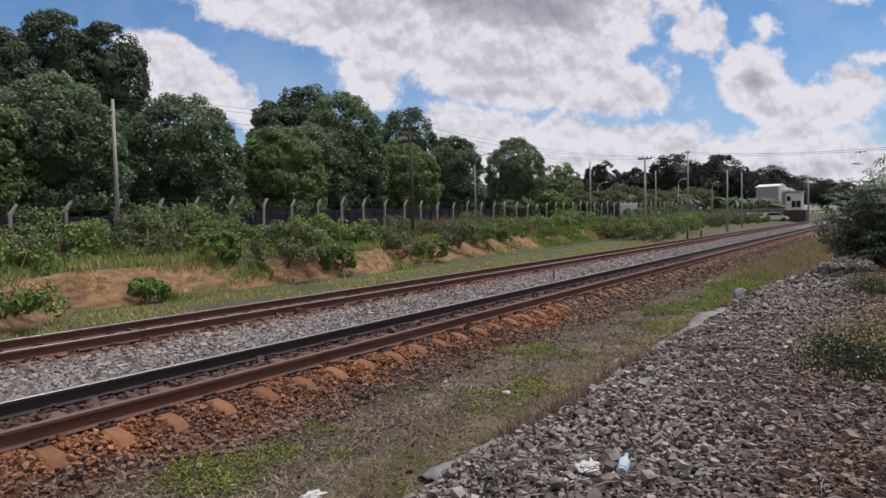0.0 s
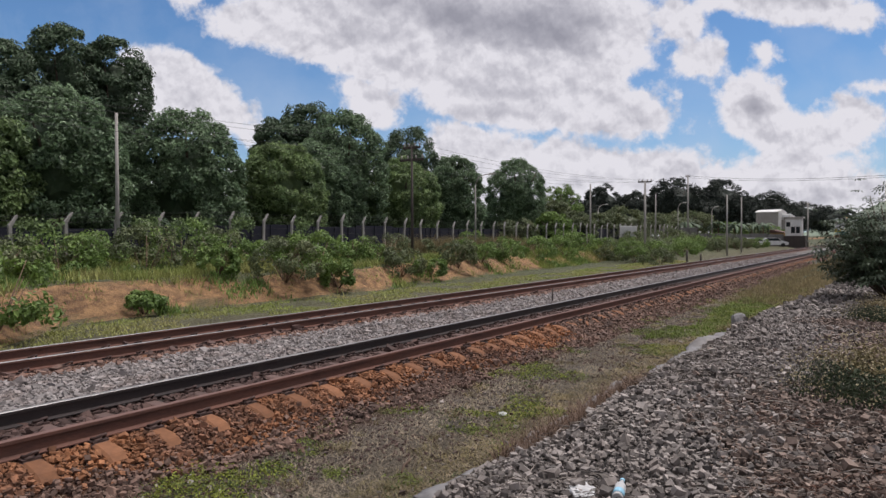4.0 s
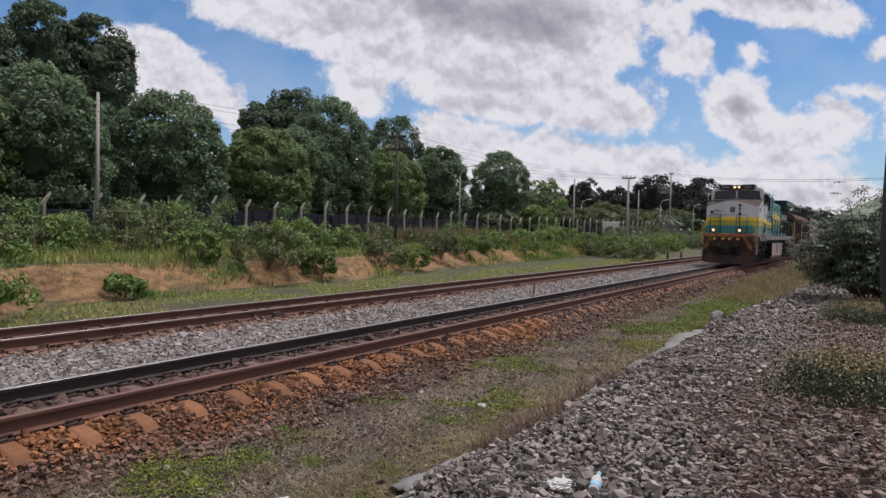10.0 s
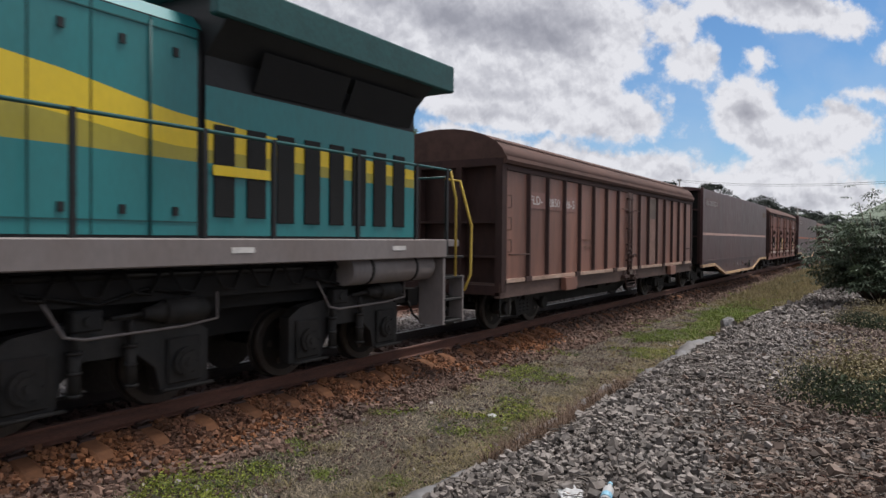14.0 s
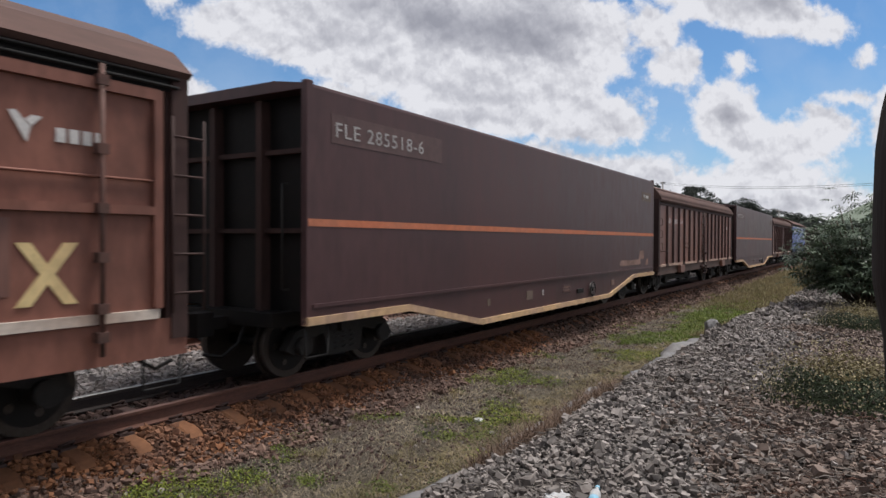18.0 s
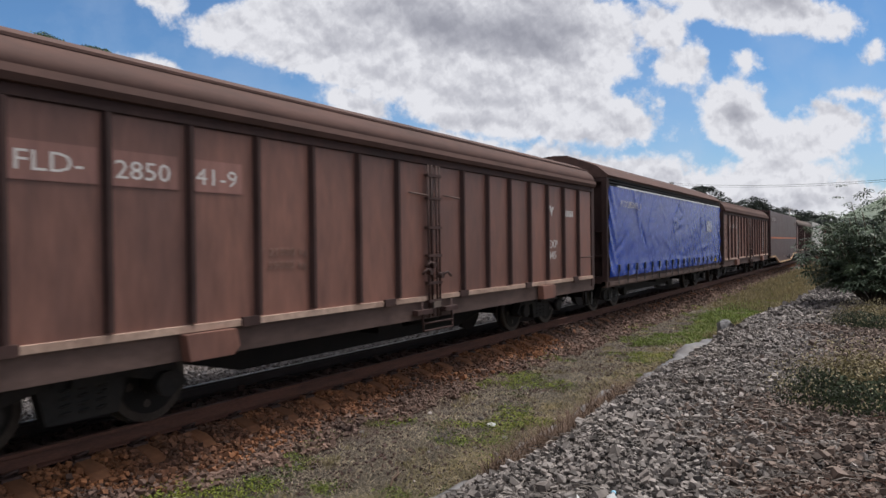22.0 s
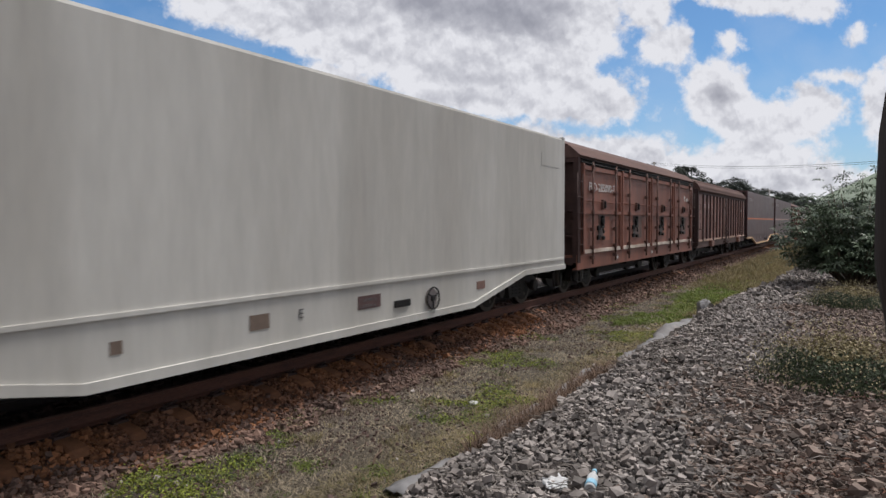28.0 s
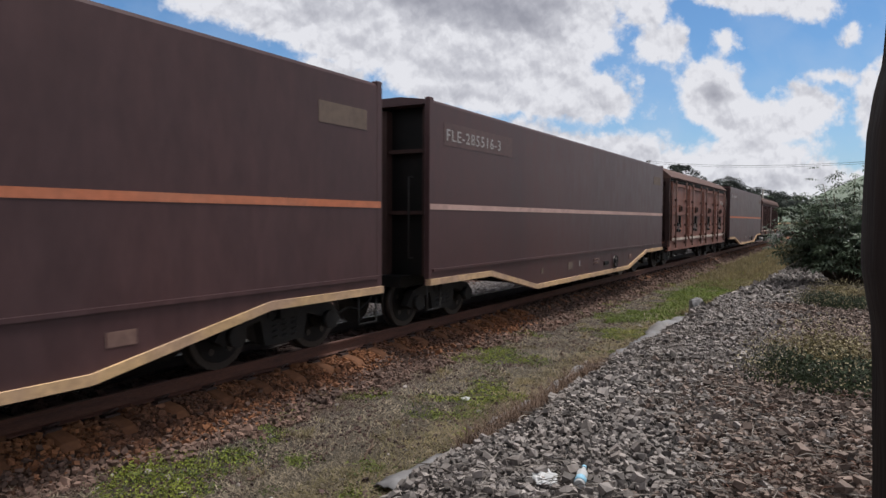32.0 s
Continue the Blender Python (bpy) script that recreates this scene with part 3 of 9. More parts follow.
    bp.inputs["Strength"].default_value, bp.inputs["Distance"].default_value = 1.0, 0.06
    L(fine.outputs[0], bp.inputs["Height"])
    L(bp.outputs[0], b.inputs["Normal"])
    return m


M["weed"] = material("low broad-leaved weed", (0.185, 0.21, 0.034), 0.6, 0, 0.3, 5, 0.7, tint=(0.105, 0.135, 0.032), amount=0.8, island=0.4, bump=0, thin=0.25)
M["weed_dark"] = material("dark low weed", (0.062, 0.088, 0.026), 0.6, 0, 0.3, 5, 0.7, tint=(0.085, 0.10, 0.03), amount=0.8, island=0.4, bump=0, thin=0.25)
M["faded_paint"] = material("pale peeling paint", (0.272, 0.168, 0.136), 0.75, 0, 0.2, 7, 2.5, tint=(0.16, 0.096, 0.08), amount=0.9)
M["ground"] = ground_material()
import itertools


# ---------------------------------------------------------------- building helpers


def mesh_from(name, verts, faces, mats, index=None, smooth=False):
    me = bpy.data.meshes.new(name)
    me.from_pydata([tuple(v) for v in verts] if not isinstance(verts, np.ndarray) else verts.tolist(), [], faces.tolist() if isinstance(faces, np.ndarray) else faces)
    for m in mats:
        me.materials.append(m)
    if index is not None:
        me.polygons.foreach_set("material_index", np.asarray(index, dtype=np.int32))
    if smooth:
        me.polygons.foreach_set("use_smooth", np.ones(len(me.polygons), dtype=bool))
    me.update()
    return me


def fast_mesh(name, verts, faces, mat, smooth=False):
    """A mesh from arrays: verts (n, 3), faces (m, k)."""
    me = bpy.data.meshes.new(name)
    n, (mf, k) = len(verts), faces.shape
    me.vertices.add(n)
    me.vertices.foreach_set("co", np.ascontiguousarray(verts, dtype=np.float32).ravel())
    me.loops.add(mf * k)
    me.loops.foreach_set("vertex_index", np.ascontiguousarray(faces, dtype=np.int32).ravel())
    me.polygons.add(mf)
    me.polygons.foreach_set("loop_start", np.arange(0, mf * k, k, dtype=np.int32))
    me.polygons.foreach_set("use_smooth", np.full(mf, smooth, dtype=bool))
    me.materials.append(mat)
    me.update(calc_edges=True)
    me.validate()
    return me


def part(name, bm, mat, parent, label=""):
    """Link a bmesh as one mesh object under a thing or a part."""
    me = bpy.data.meshes.new(name)
    bmesh.ops.recalc_face_normals(bm, faces=bm.faces)
    bm.to_mesh(me)
    bm.free()
    for m in mat if isinstance(mat, (list, tuple)) else [mat]:
        me.materials.append(m)
    ob = new(name, me)
    ob.parent = parent
    if label:
        ob["label"] = label
    return ob


def shared(name, me, parent, m=None, label=""):
    ob = new(name, me)
    ob.parent = parent
    if m is not None:
        ob.matrix_basis = m
    if label:
        ob["label"] = label
    return ob


def thing(name, label, category, m=None, group="", kind=""):
    ob = new(name)
    ob.empty_display_size = 0.2
    if m is not None:
        ob.matrix_basis = m
    return tagged(ob, label, category, group, kind)


def box(bm, x0, x1, y0, y1, z0, z1, mi=0, bevel=0.0):
    vs = [bm.verts.new(p) for p in ((x0, y0, z0), (x1, y0, z0), (x1, y1, z0), (x0, y1, z0), (x0, y0, z1), (x1, y0, z1), (x1, y1, z1), (x0, y1, z1))]
    fs = [bm.faces.new([vs[i] for i in f]) for f in ((3, 2, 1, 0), (4, 5, 6, 7), (0, 1, 5, 4), (1, 2, 6, 5), (2, 3, 7, 6), (3, 0, 4, 7))]
    for f in fs:
        f.material_index = mi
    if bevel:
        es = {e for f in fs for e in f.edges}
        r = bmesh.ops.bevel(bm, geom=list(es), offset=bevel, segments=1, affect="EDGES")
        for f in r["faces"]:
            f.material_index = mi
    return vs


def bar(bm, a, b, r=0.02, n=6, mi=0, r2=None):
    """A round bar from a to b."""
    a, b = Vector(a), Vector(b)
    d = (b - a).normalized()
    s = d.orthogonal().normalized()
    t = d.cross(s)
    r2 = r if r2 is None else r2
    rings = []
    for p, q in ((a, r), (b, r2)):
        rings.append([bm.verts.new(p + (s * math.cos(k * math.tau / n) + t * math.sin(k * math.tau / n)) * q) for k in range(n)])
    for k in range(n):
        f = bm.faces.new((rings[0][k], rings[0][(k + 1) % n], rings[1][(k + 1) % n], rings[1][k]))
        f.material_index, f.smooth = mi, True
    for ring in (rings[0][::-1], rings[1]):
        bm.faces.new(ring).material_index = mi


def pipe(bm, pts, r=0.02, n=6, mi=0):
    """A tube swept along points, in one skin."""
    P = [Vector(p) for p in pts]
    rings = []
    side = None
    for i, p in enumerate(P):
        d = (P[min(i + 1, len(P) - 1)] - P[max(i - 1, 0)]).normalized()
        if side is None:
            side = d.orthogonal().normalized()
        else:
            side = side - d * side.dot(d)
            side = side.normalized() if side.length > 1e-6 else d.orthogonal().normalized()
        up = d.cross(side)
        rings.append([bm.verts.new(p + (side * math.cos(k * math.tau / n) + up * math.sin(k * math.tau / n)) * r) for k in range(n)])
    for A, B in zip(rings, rings[1:]):
        for k in range(n):
            f = bm.faces.new((A[k], A[(k + 1) % n], B[(k + 1) % n], B[k]))
            f.material_index, f.smooth = mi, True
    for ring in (rings[0][::-1], rings[-1]):
        bm.faces.new(ring).material_index = mi


def prism(bm, outline, lo, hi, axis="y", mi=0):
    """Extrude a closed outline of (a, b): along y it lies in x-z, along x in y-z, along z in x-y."""
    def p(a, b, c):
        return {"y": (a, c, b), "x": (c, a, b), "z": (a, b, c)}[axis]
    A = [bm.verts.new(p(a, b, lo)) for a, b in outline]
    B = [bm.verts.new(p(a, b, hi)) for a, b in outline]
    n = len(outline)
    for i in range(n):
        bm.faces.new((A[i], A[(i + 1) % n], B[(i + 1) % n], B[i])).material_index = mi
    bm.faces.new(A[::-1]).material_index = mi
    bm.faces.new(B).material_index = mi


def disc(bm, c, r, t, axis="y", n=24, mi=0, r2=None):
    v = {"x": Vector((1, 0, 0)), "y": Vector((0, 1, 0)), "z": Vector((0, 0, 1))}[axis]
    bar(bm, Vector(c) - v * t / 2, Vector(c) + v * t / 2, r, n, mi, r2)


def text_mesh(name, body, size, mat, bold=0.0, depth=0.006, spacing=1.0):
    cu = bpy.data.curves.new(name, "FONT")
    cu.body, cu.size, cu.extrude, cu.offset, cu.space_character = body, size, depth, bold, spacing
    cu.resolution_u = 2
    ob = bpy.data.objects.new(name, cu)
    scene.collection.objects.link(ob)
    me = bpy.data.meshes.new_from_object(ob.evaluated_get(bpy.context.evaluated_depsgraph_get()))
    bpy.data.objects.remove(ob)
    me.materials.clear()
    me.materials.append(mat)
    me.name = name
    return me


def leaves(points, normals, size, aspect=2.2, droop=0.0, seed=0, flat=0.5):
    """Arrays for leaf quads, bent along the midrib, at points with rough normals."""
    r = np.random.default_rng(seed)
    n = len(points)
    nor = normals + r.normal(0, flat, (n, 3))
    nor /= np.linalg.norm(nor, axis=1)[:, None] + 1e-9
    t = np.cross(nor, r.normal(0, 1, (n, 3)))
    t[:, 2] -= droop
    t -= nor * (t * nor).sum(1)[:, None]
    t /= np.linalg.norm(t, axis=1)[:, None] + 1e-9
    s = np.cross(nor, t)
    L = (size * r.uniform(0.6, 1.3, n))[:, None]
    W = L / aspect
    v = np.stack([points - t * L * 0.5, points + s * W * 0.5 + nor * W * 0.12, points + t * L * 0.5 - nor * L * 0.1, points - s * W * 0.5 + nor * W * 0.12], 1).reshape(-1, 3)
    return v, np.arange(4 * n).reshape(n, 4)


def ball(n, r):
    p = r.normal(0, 1, (n, 3))
    return p / np.linalg.norm(p, axis=1)[:, None]


def smoothstep(a, b, x):
    t = np.clip((x - a) / (b - a), 0, 1)
    return t * t * (3 - 2 * t)


def wave(x, y, k=1.0, seed=0.0):
    """Cheap smooth noise from a few sines, about -1 to 1."""
    return (np.sin(1.7 * k * x + 0.9 * k * y + seed) + np.sin(-0.8 * k * x + 2.1 * k * y + 1.7 * seed + 1) + np.sin(2.9 * k * x - 1.3 * k * y + 2.3 * seed + 2) * 0.6) / 2.6


# ---------------------------------------------------------------- ground
def bank_foot(x):
    return np.interp(x, [-60, 0, 6, 9, 21, 36, 75, 140], [14.2, 14.2, 14.6, 17.2, 17.6, 19.5, 22.5, 26])


def gravel_edge(x):
    return np.interp(x, [-50, 4, 16, 23, 38, 80], [2.9, 2.95, 3.0, 2.5, 2.2, 0.5])


def ground_z(x, y):
    x, y = np.asarray(x, float), np.asarray(y, float)
    z = np.interp(y, [5.2, 5.75, 6.15, 6.35, 7.95, 8.3, 10.1, 10.5, 12.0, 12.5, 13.2], [-0.5, -0.46, -0.28, -0.222, -0.215, -0.19, -0.19, -0.215, -0.222, -0.34, -0.42])
    ge = gravel_edge(x) + 0.12 * wave(x, 0 * x, 1.5, 3)
    mound = smoothstep(ge + 0.05, ge - 0.55, y)
    z = z + mound * (0.55 + 0.05 * smoothstep(1.5, -4, y))
    z = z + 0.018 * wave(x, y, 2.3, 1) * (1 - smoothstep(5.4, 5.8, y) * (1 - smoothstep(12.5, 13, y)))
    bf = bank_foot(x)
    rough = 0.5 * wave(x, y, 0.55, 5)
    rise = smoothstep(bf + rough * 0.6, bf + 2.3 + rough, y)
    z = z + rise * (0.92 + 0.12 * wave(x, y, 0.5, 2)) + smoothstep(bf + 3, bf + 12, y) * 0.25
    z = z + 0.05 * wave(x, y, 1.6, 9) * smoothstep(bf - 1, bf + 1, y)
    z = z + smoothstep(45, 95, x) * 0.45 * smoothstep(13.2, 17, y)
    return z


def build_ground():
    xs = np.concatenate([[-1500, -600, -200, -90, -50], np.arange(-30, -4, 2.0), np.arange(-4, 42, 0.28), np.arange(42, 90, 1.2), np.arange(90, 170, 5), [190, 230, 300, 420, 650, 1100, 2000, 3500]])
    ys = np.concatenate([[-2500, -900, -300, -100, -50, -30, -18], np.arange(-12, -2, 0.8), np.arange(-2, 13.5, 0.14), np.arange(13.5, 24, 0.3), np.arange(24, 42, 1.5), [50, 60, 80, 120, 200, 400, 900, 2500]])
    X, Y = np.meshgrid(xs, ys, indexing="ij")
    V = np.stack([X, Y, ground_z(X, Y)], -1).reshape(-1, 3)
    ny = len(ys)
    i, j = np.meshgrid(np.arange(len(xs) - 1), np.arange(ny - 1), indexing="ij")
    a = (i * ny + j).ravel()
    F = np.stack([a, a + ny, a + ny + 1, a + 1], 1)
    ob = new("ground", fast_mesh("ground", V, F, M["ground"], True))
    tagged(ob, "stony railway ground with weeds, rusty ballast shoulders and an orange earth bank", "ground", kind="structure")


build_ground()


# stones: a few rough shapes, scattered in thousands
def rough_stone(seed):
    """A split stone: the hull of a few points on a flattened block."""
    r = np.random.default_rng(seed)
    p = np.array(list(itertools.product((-1, 1), repeat=3)), float) + r.normal(0, 0.28, (8, 3))
    p = p[r.permutation(8)[:r.integers(7, 9)]] * np.array([0.85, r.uniform(0.55, 0.85), r.uniform(0.42, 0.72)])
    bm = bmesh.new()
    for q in p:
        bm.verts.new(q)
    hull = bmesh.ops.convex_hull(bm, input=list(bm.verts))
    bmesh.ops.delete(bm, geom=list(set(g for g in hull["geom_interior"] + hull["geom_unused"] if isinstance(g, bmesh.types.BMVert))), context="VERTS")
    bmesh.ops.triangulate(bm, faces=list(bm.faces))
    bm.verts.index_update()
    V = np.array([v.co for v in bm.verts])
    F = np.array([[v.index for v in f.verts] for f in bm.faces])
    bm.free()
    return V, F


STONES = [rough_stone(s) for s in range(9)]


def rotations(n, r, tilt=0.42):
    """Turns about the vertical with a random lean."""
    a, b, c = r.uniform(0, math.tau, n), r.normal(0, tilt, n), r.normal(0, tilt, n)
    ca, sa, cb, sb, cc, sc = np.cos(a), np.sin(a), np.cos(b), np.sin(b), np.cos(c), np.sin(c)
    o, i = 0 * a, 0 * a + 1
    Z = np.stack([np.stack([ca, -sa, o], -1), np.stack([sa, ca, o], -1), np.stack([o, o, i], -1)], 1)
    X = np.stack([np.stack([i, o, o], -1), np.stack([o, cb, -sb], -1), np.stack([o, sb, cb], -1)], 1)
    Y = np.stack([np.stack([cc, o, sc], -1), np.stack([o, i, o], -1), np.stack([-sc, o, cc], -1)], 1)
    return Z @ X @ Y


def scatter_stones(name, label, x, y, size, mat, seed, sink=0.2, lift=0.12):
    r = np.random.default_rng(seed)
    n = len(x)
    s = size * r.lognormal(0, 0.34, n)
    P = np.stack([x, y, ground_z(x, y) + s * (0.34 - sink) + r.uniform(0, lift, n) * s], -1)
    R = rotations(n, r, 0.36)
    kind = r.integers(0, len(STONES), n)
    VV, FF, base = [], [], 0
    for k, (V, F) in enumerate(STONES):
        i = np.where(kind == k)[0]
        if not len(i):
            continue
        W = np.einsum("nij,vj->nvi", R[i], V) * (s[i] * 0.5)[:, None, None] + P[i][:, None, :]
        FF.append((F[None] + (np.arange(len(i)) * len(V))[:, None, None] + base).reshape(-1, 3))
        VV.append(W.reshape(-1, 3))
        base += len(i) * len(V)
    ob = new(name, fast_mesh(name, np.concatenate(VV), np.concatenate(FF), mat))
    tagged(ob, label, "stones", kind="stuff")
    return ob


def band(n, x0, x1, y0, y1, seed, power=1.0):
    r = np.random.default_rng(seed)
    return x0 + (x1 - x0) * r.uniform(0, 1, n) ** power, r.uniform(0, 1, n) * (y1 - y0) + y0


x, y = band(84000, 3.0, 16.0, -2.6, 3.3, 21, 1.2)
keep = (y < gravel_edge(x) + 0.03 * np.sin(9 * x)) & ~((y < -0.2) & (wave(x, y, 1.4, 4) > 0.62))
near = keep & (x < 5.6) & (y > 0.9) & (np.arange(len(x)) % 4 == 0)
brown = y < 0.85 + np.random.default_rng(77).normal(0, 0.4, len(y)) + 0.9 * wave(x, y, 0.9, 2) + 0.25 * wave(x, y, 4, 2)
rest = keep & ~near
scatter_stones("gravel_bank", "heap of loose grey crushed stone beside the track", x[rest & ~brown], y[rest & ~brown], 0.032, M["stone_grey"], 1, 0.25, 0.9)
scatter_stones("gravel_bank", "brown-stained crushed stone among leaf litter", x[rest & brown], y[rest & brown], 0.031, M["stone_litter"], 12, 0.25, 0.9)
# the nearest stones of the heap, one by one
heap = thing("stone_heap", "grey crushed stones on the edge of the gravel bank", "stones")
STONE_MESH = [mesh_from("stone", V * 0.5, F, [M["stone_piece"]]) for V, F in STONES]
sr = np.random.default_rng(5)
for k, i in enumerate(np.where(near)[0][:260]):
    s = 0.040 * sr.lognormal(0, 0.3)
    shared("stone", STONE_MESH[k % 9], heap, Matrix.LocRotScale((x[i], y[i], float(ground_z(x[i], y[i])) + 0.3 * s), Euler((sr.normal(0, 0.4), sr.normal(0, 0.4), sr.uniform(0, 6.28))), (s, s, s)))
x, y = band(20000, 16.0, 46.0, -3.5, 3.1, 22, 1.4)
keep = y < gravel_edge(x)
scatter_stones("gravel_bank", "further slope of loose grey crushed stone", x[keep], y[keep], 0.055, M["stone_grey"], 2, 0.2, 0.6)
x, y = band(1500, -4.0, 3.0, -3.0, 3.2, 61)
scatter_stones("gravel_bank", "sparse grey stones trodden into the bare ground", x, y, 0.06, M["stone_litter"], 62)
x, y = band(2500, 2.0, 9.0, -4.5, -0.6, 23)
scatter_stones("gravel_bank", "grey stones among dry leaf litter", x, y, 0.06, M["stone_litter"], 3)
x, y = band(34000, 0.5, 14.0, 4.9, 6.5, 24, 1.2)
keep = y > 5.45 + 0.22 * wave(x, 0 * x, 1.1, 2) + 0.2 * wave(x, y, 5, 1)
keep &= ~((np.abs((x - 2.91 + 0.3065) % 0.613 - 0.3065) < 0.10) & (y > 6.05))
rusty = y + np.random.default_rng(78).normal(0, 0.12, len(y)) > 5.86 + 0.16 * wave(x, y, 1.3, 7)
scatter_stones("ballast_shoulder", "rust-red ballast stones on the track shoulder", x[keep & rusty], y[keep & rusty], 0.032, M["stone_red"], 4, 0.2, 0.6)
scatter_stones("ballast_shoulder", "dark brown ballast stones at the foot of the shoulder", x[keep & ~rusty], y[keep & ~rusty], 0.032, M["stone_foot"], 68, 0.2, 0.6)
x, y = band(7000, 14.0, 60.0, 5.3, 6.5, 25, 1.5)
scatter_stones("ballast_shoulder", "rust-red ballast stones further along the shoulder", x, y, 0.055, M["stone_foot"], 5)
x, y = band(11000, 0.5, 30.0, 6.6, 7.7, 26, 1.3)
keep = np.abs((x - 2.91 + 0.3065) % 0.613 - 0.3065) > 0.10
x, y = x[keep], y[keep]
scatter_stones("track_ballast", "brown dusty ballast between the rails", x, y, 0.047, M["stone_brown"], 6)
x, y = band(27000, 1.0, 26.0, 7.9, 10.15, 27, 1.4)
scatter_stones("track_ballast", "pale grey ballast between the two tracks", x, y, 0.042, M["stone_white"], 7)
x, y = band(6500, 1.0, 34.0, 9.75, 10.7, 63, 1.3)
keep = y > 9.95 + 0.16 * wave(x, y, 2.2, 4)
scatter_stones("track_ballast", "rust-pink ballast beside the second track", x[keep], y[keep], 0.046, M["stone_pink"], 64)
x, y = band(15000, 26.0, 80.0, 7.9, 10.2, 28, 1.6)
scatter_stones("track_ballast", "pale grey ballast further along the tracks", x, y, 0.052, M["stone_white"], 8)
x, y = band(4500, 4.0, 50.0, 10.5, 12.6, 29, 1.3)
scatter_stones("track_ballast", "brown ballast round the second track", x, y, 0.07, M["stone_brown"], 9)
x, y = band(9000, 2.5, 22.0, 3.15, 5.8, 30, 1.6)
keep = wave(x, y, 1.6, 5) + 0.8 * smoothstep(4.2, 5.6, y) > -0.35
scatter_stones("pebble", "small brown pebbles and crumbs in the weedy strip", x[keep], y[keep], 0.022, M["stone_brown"], 10)
x, y = band(260, 3.0, 24.0, 3.1, 5.7, 31, 1.2)
scatter_stones("pebble", "scattered grey pebbles in the weedy strip", x, y, 0.04, M["stone_grey"], 11)


# ---------------------------------------------------------------- tracks
def rail_mesh(x0, x1):
    out = [(-0.07, -0.172), (0.07, -0.172), (0.07, -0.162), (0.012, -0.145), (0.010, -0.045), (0.036, -0.036), (0.036, -0.006), (0.028, 0.0),
           (-0.028, 0.0), (-0.036, -0.006), (-0.036, -0.036), (-0.010, -0.045), (-0.012, -0.145), (-0.07, -0.162)]
    V = [(x, a, b) for x in (x0, x1) for a, b in out]
    n = len(out)
    F = [(i, (i + 1) % n, n + (i + 1) % n, n + i) for i in range(n)] + [tuple(range(n))[::-1], tuple(range(n, 2 * n))]
    return mesh_from("rail", V, F, [M["rust_rail"], M["rail_head"]], [1 if i in (6, 7, 8) else 0 for i in range(n)] + [0, 0])


def sleeper_mesh():
    """A pressed steel trough with turned-down ends."""
    bm = bmesh.new()
    rows = []
    for yy, top, w in ((-1.03, -0.12, 0.12), (-0.96, -0.06, 0.13), (-0.86, -0.025, 0.13), (-0.72, 0, 0.12), (0.72, 0, 0.12), (0.86, -0.025, 0.13), (0.96, -0.06, 0.13), (1.03, -0.12, 0.12)):
        rows.append([bm.verts.new((a, yy, top + b)) for a, b in ((-w, -0.11), (-w * 0.8, -0.018), (-w * 0.55, 0), (w * 0.55, 0), (w * 0.8, -0.018), (w, -0.11))])
    for A, B in zip(rows, rows[1:]):
        for k in range(5):
            bm.faces.new((A[k], A[k + 1], B[k + 1], B[k]))
    bm.faces.new(rows[0]), bm.faces.new(rows[-1][::-1])
    bmesh.ops.recalc_face_normals(bm, faces=bm.faces)
    me = bpy.data.meshes.new("sleeper")
    bm.to_mesh(me)
    bm.free()
    me.materials.append(M["sleeper"])
    me.materials.append(M["sleeper_mid"])
    for p in me.polygons:
        if abs(p.center.y) < 0.3:
            p.material_index = 1
    return me


def clip_mesh():
    bm = bmesh.new()
    pipe(bm, [(-0.045, 0.0, 0.0), (-0.045, 0.05, 0.045), (0.0, 0.075, 0.05), (0.035, 0.05, 0.03), (0.035, -0.005, 0.02)], 0.011, 5)
    box(bm, -0.06, 0.06, -0.02, 0.07, -0.005, 0.012)
    me = bpy.data.meshes.new("rail_clip")
    bm.to_mesh(me)
    bm.free()
    me.materials.append(M["clip"])
    return me


SLEEPER, CLIP = sleeper_mesh(), clip_mesh()


def build_track(cy, name, label, near, far):
    t = thing(name, label, "railway track", kind="structure")
    for s in (-1, 1):
        me = rail_mesh(-80, 420)
        if cy == TRACK_Y:
            # the far rail's sides carry their shade as a darker steel colour
            me.materials[0] = M["rust_rail"] if s < 0 else M["shaded_rail"]
            me.materials[1] = M["rust_head"] if s < 0 else M["rail_head"]
        shared("rail", me, t, pose(0, cy + s * HALF_GAUGE, 0))
    for i in range(-8, far):
        xx = 2.91 + 0.613 * i
        sl = shared("sleeper", SLEEPER, t, pose(xx, cy, -0.190 + 0.006 * math.sin(i * 2.3), 0, 0, 1.2 * math.sin(i * 1.7)))
        if -3 < i < near:
            for s in (-1, 1):
                for side in (-1, 1):
                    shared("rail_clip", CLIP, sl, pose(0, s * HALF_GAUGE + side * 0.072, 0.004, 0, 0, 0 if side > 0 else 180) @ Matrix.Diagonal((1.35, 1.25, 1.35, 1)))


build_track(TRACK_Y, "track_1", "rusty metre-gauge railway track on steel sleepers", 42, 150)
build_track(TRACK2_Y, "track_2", "second rusty railway track with dark rails", 24, 120)


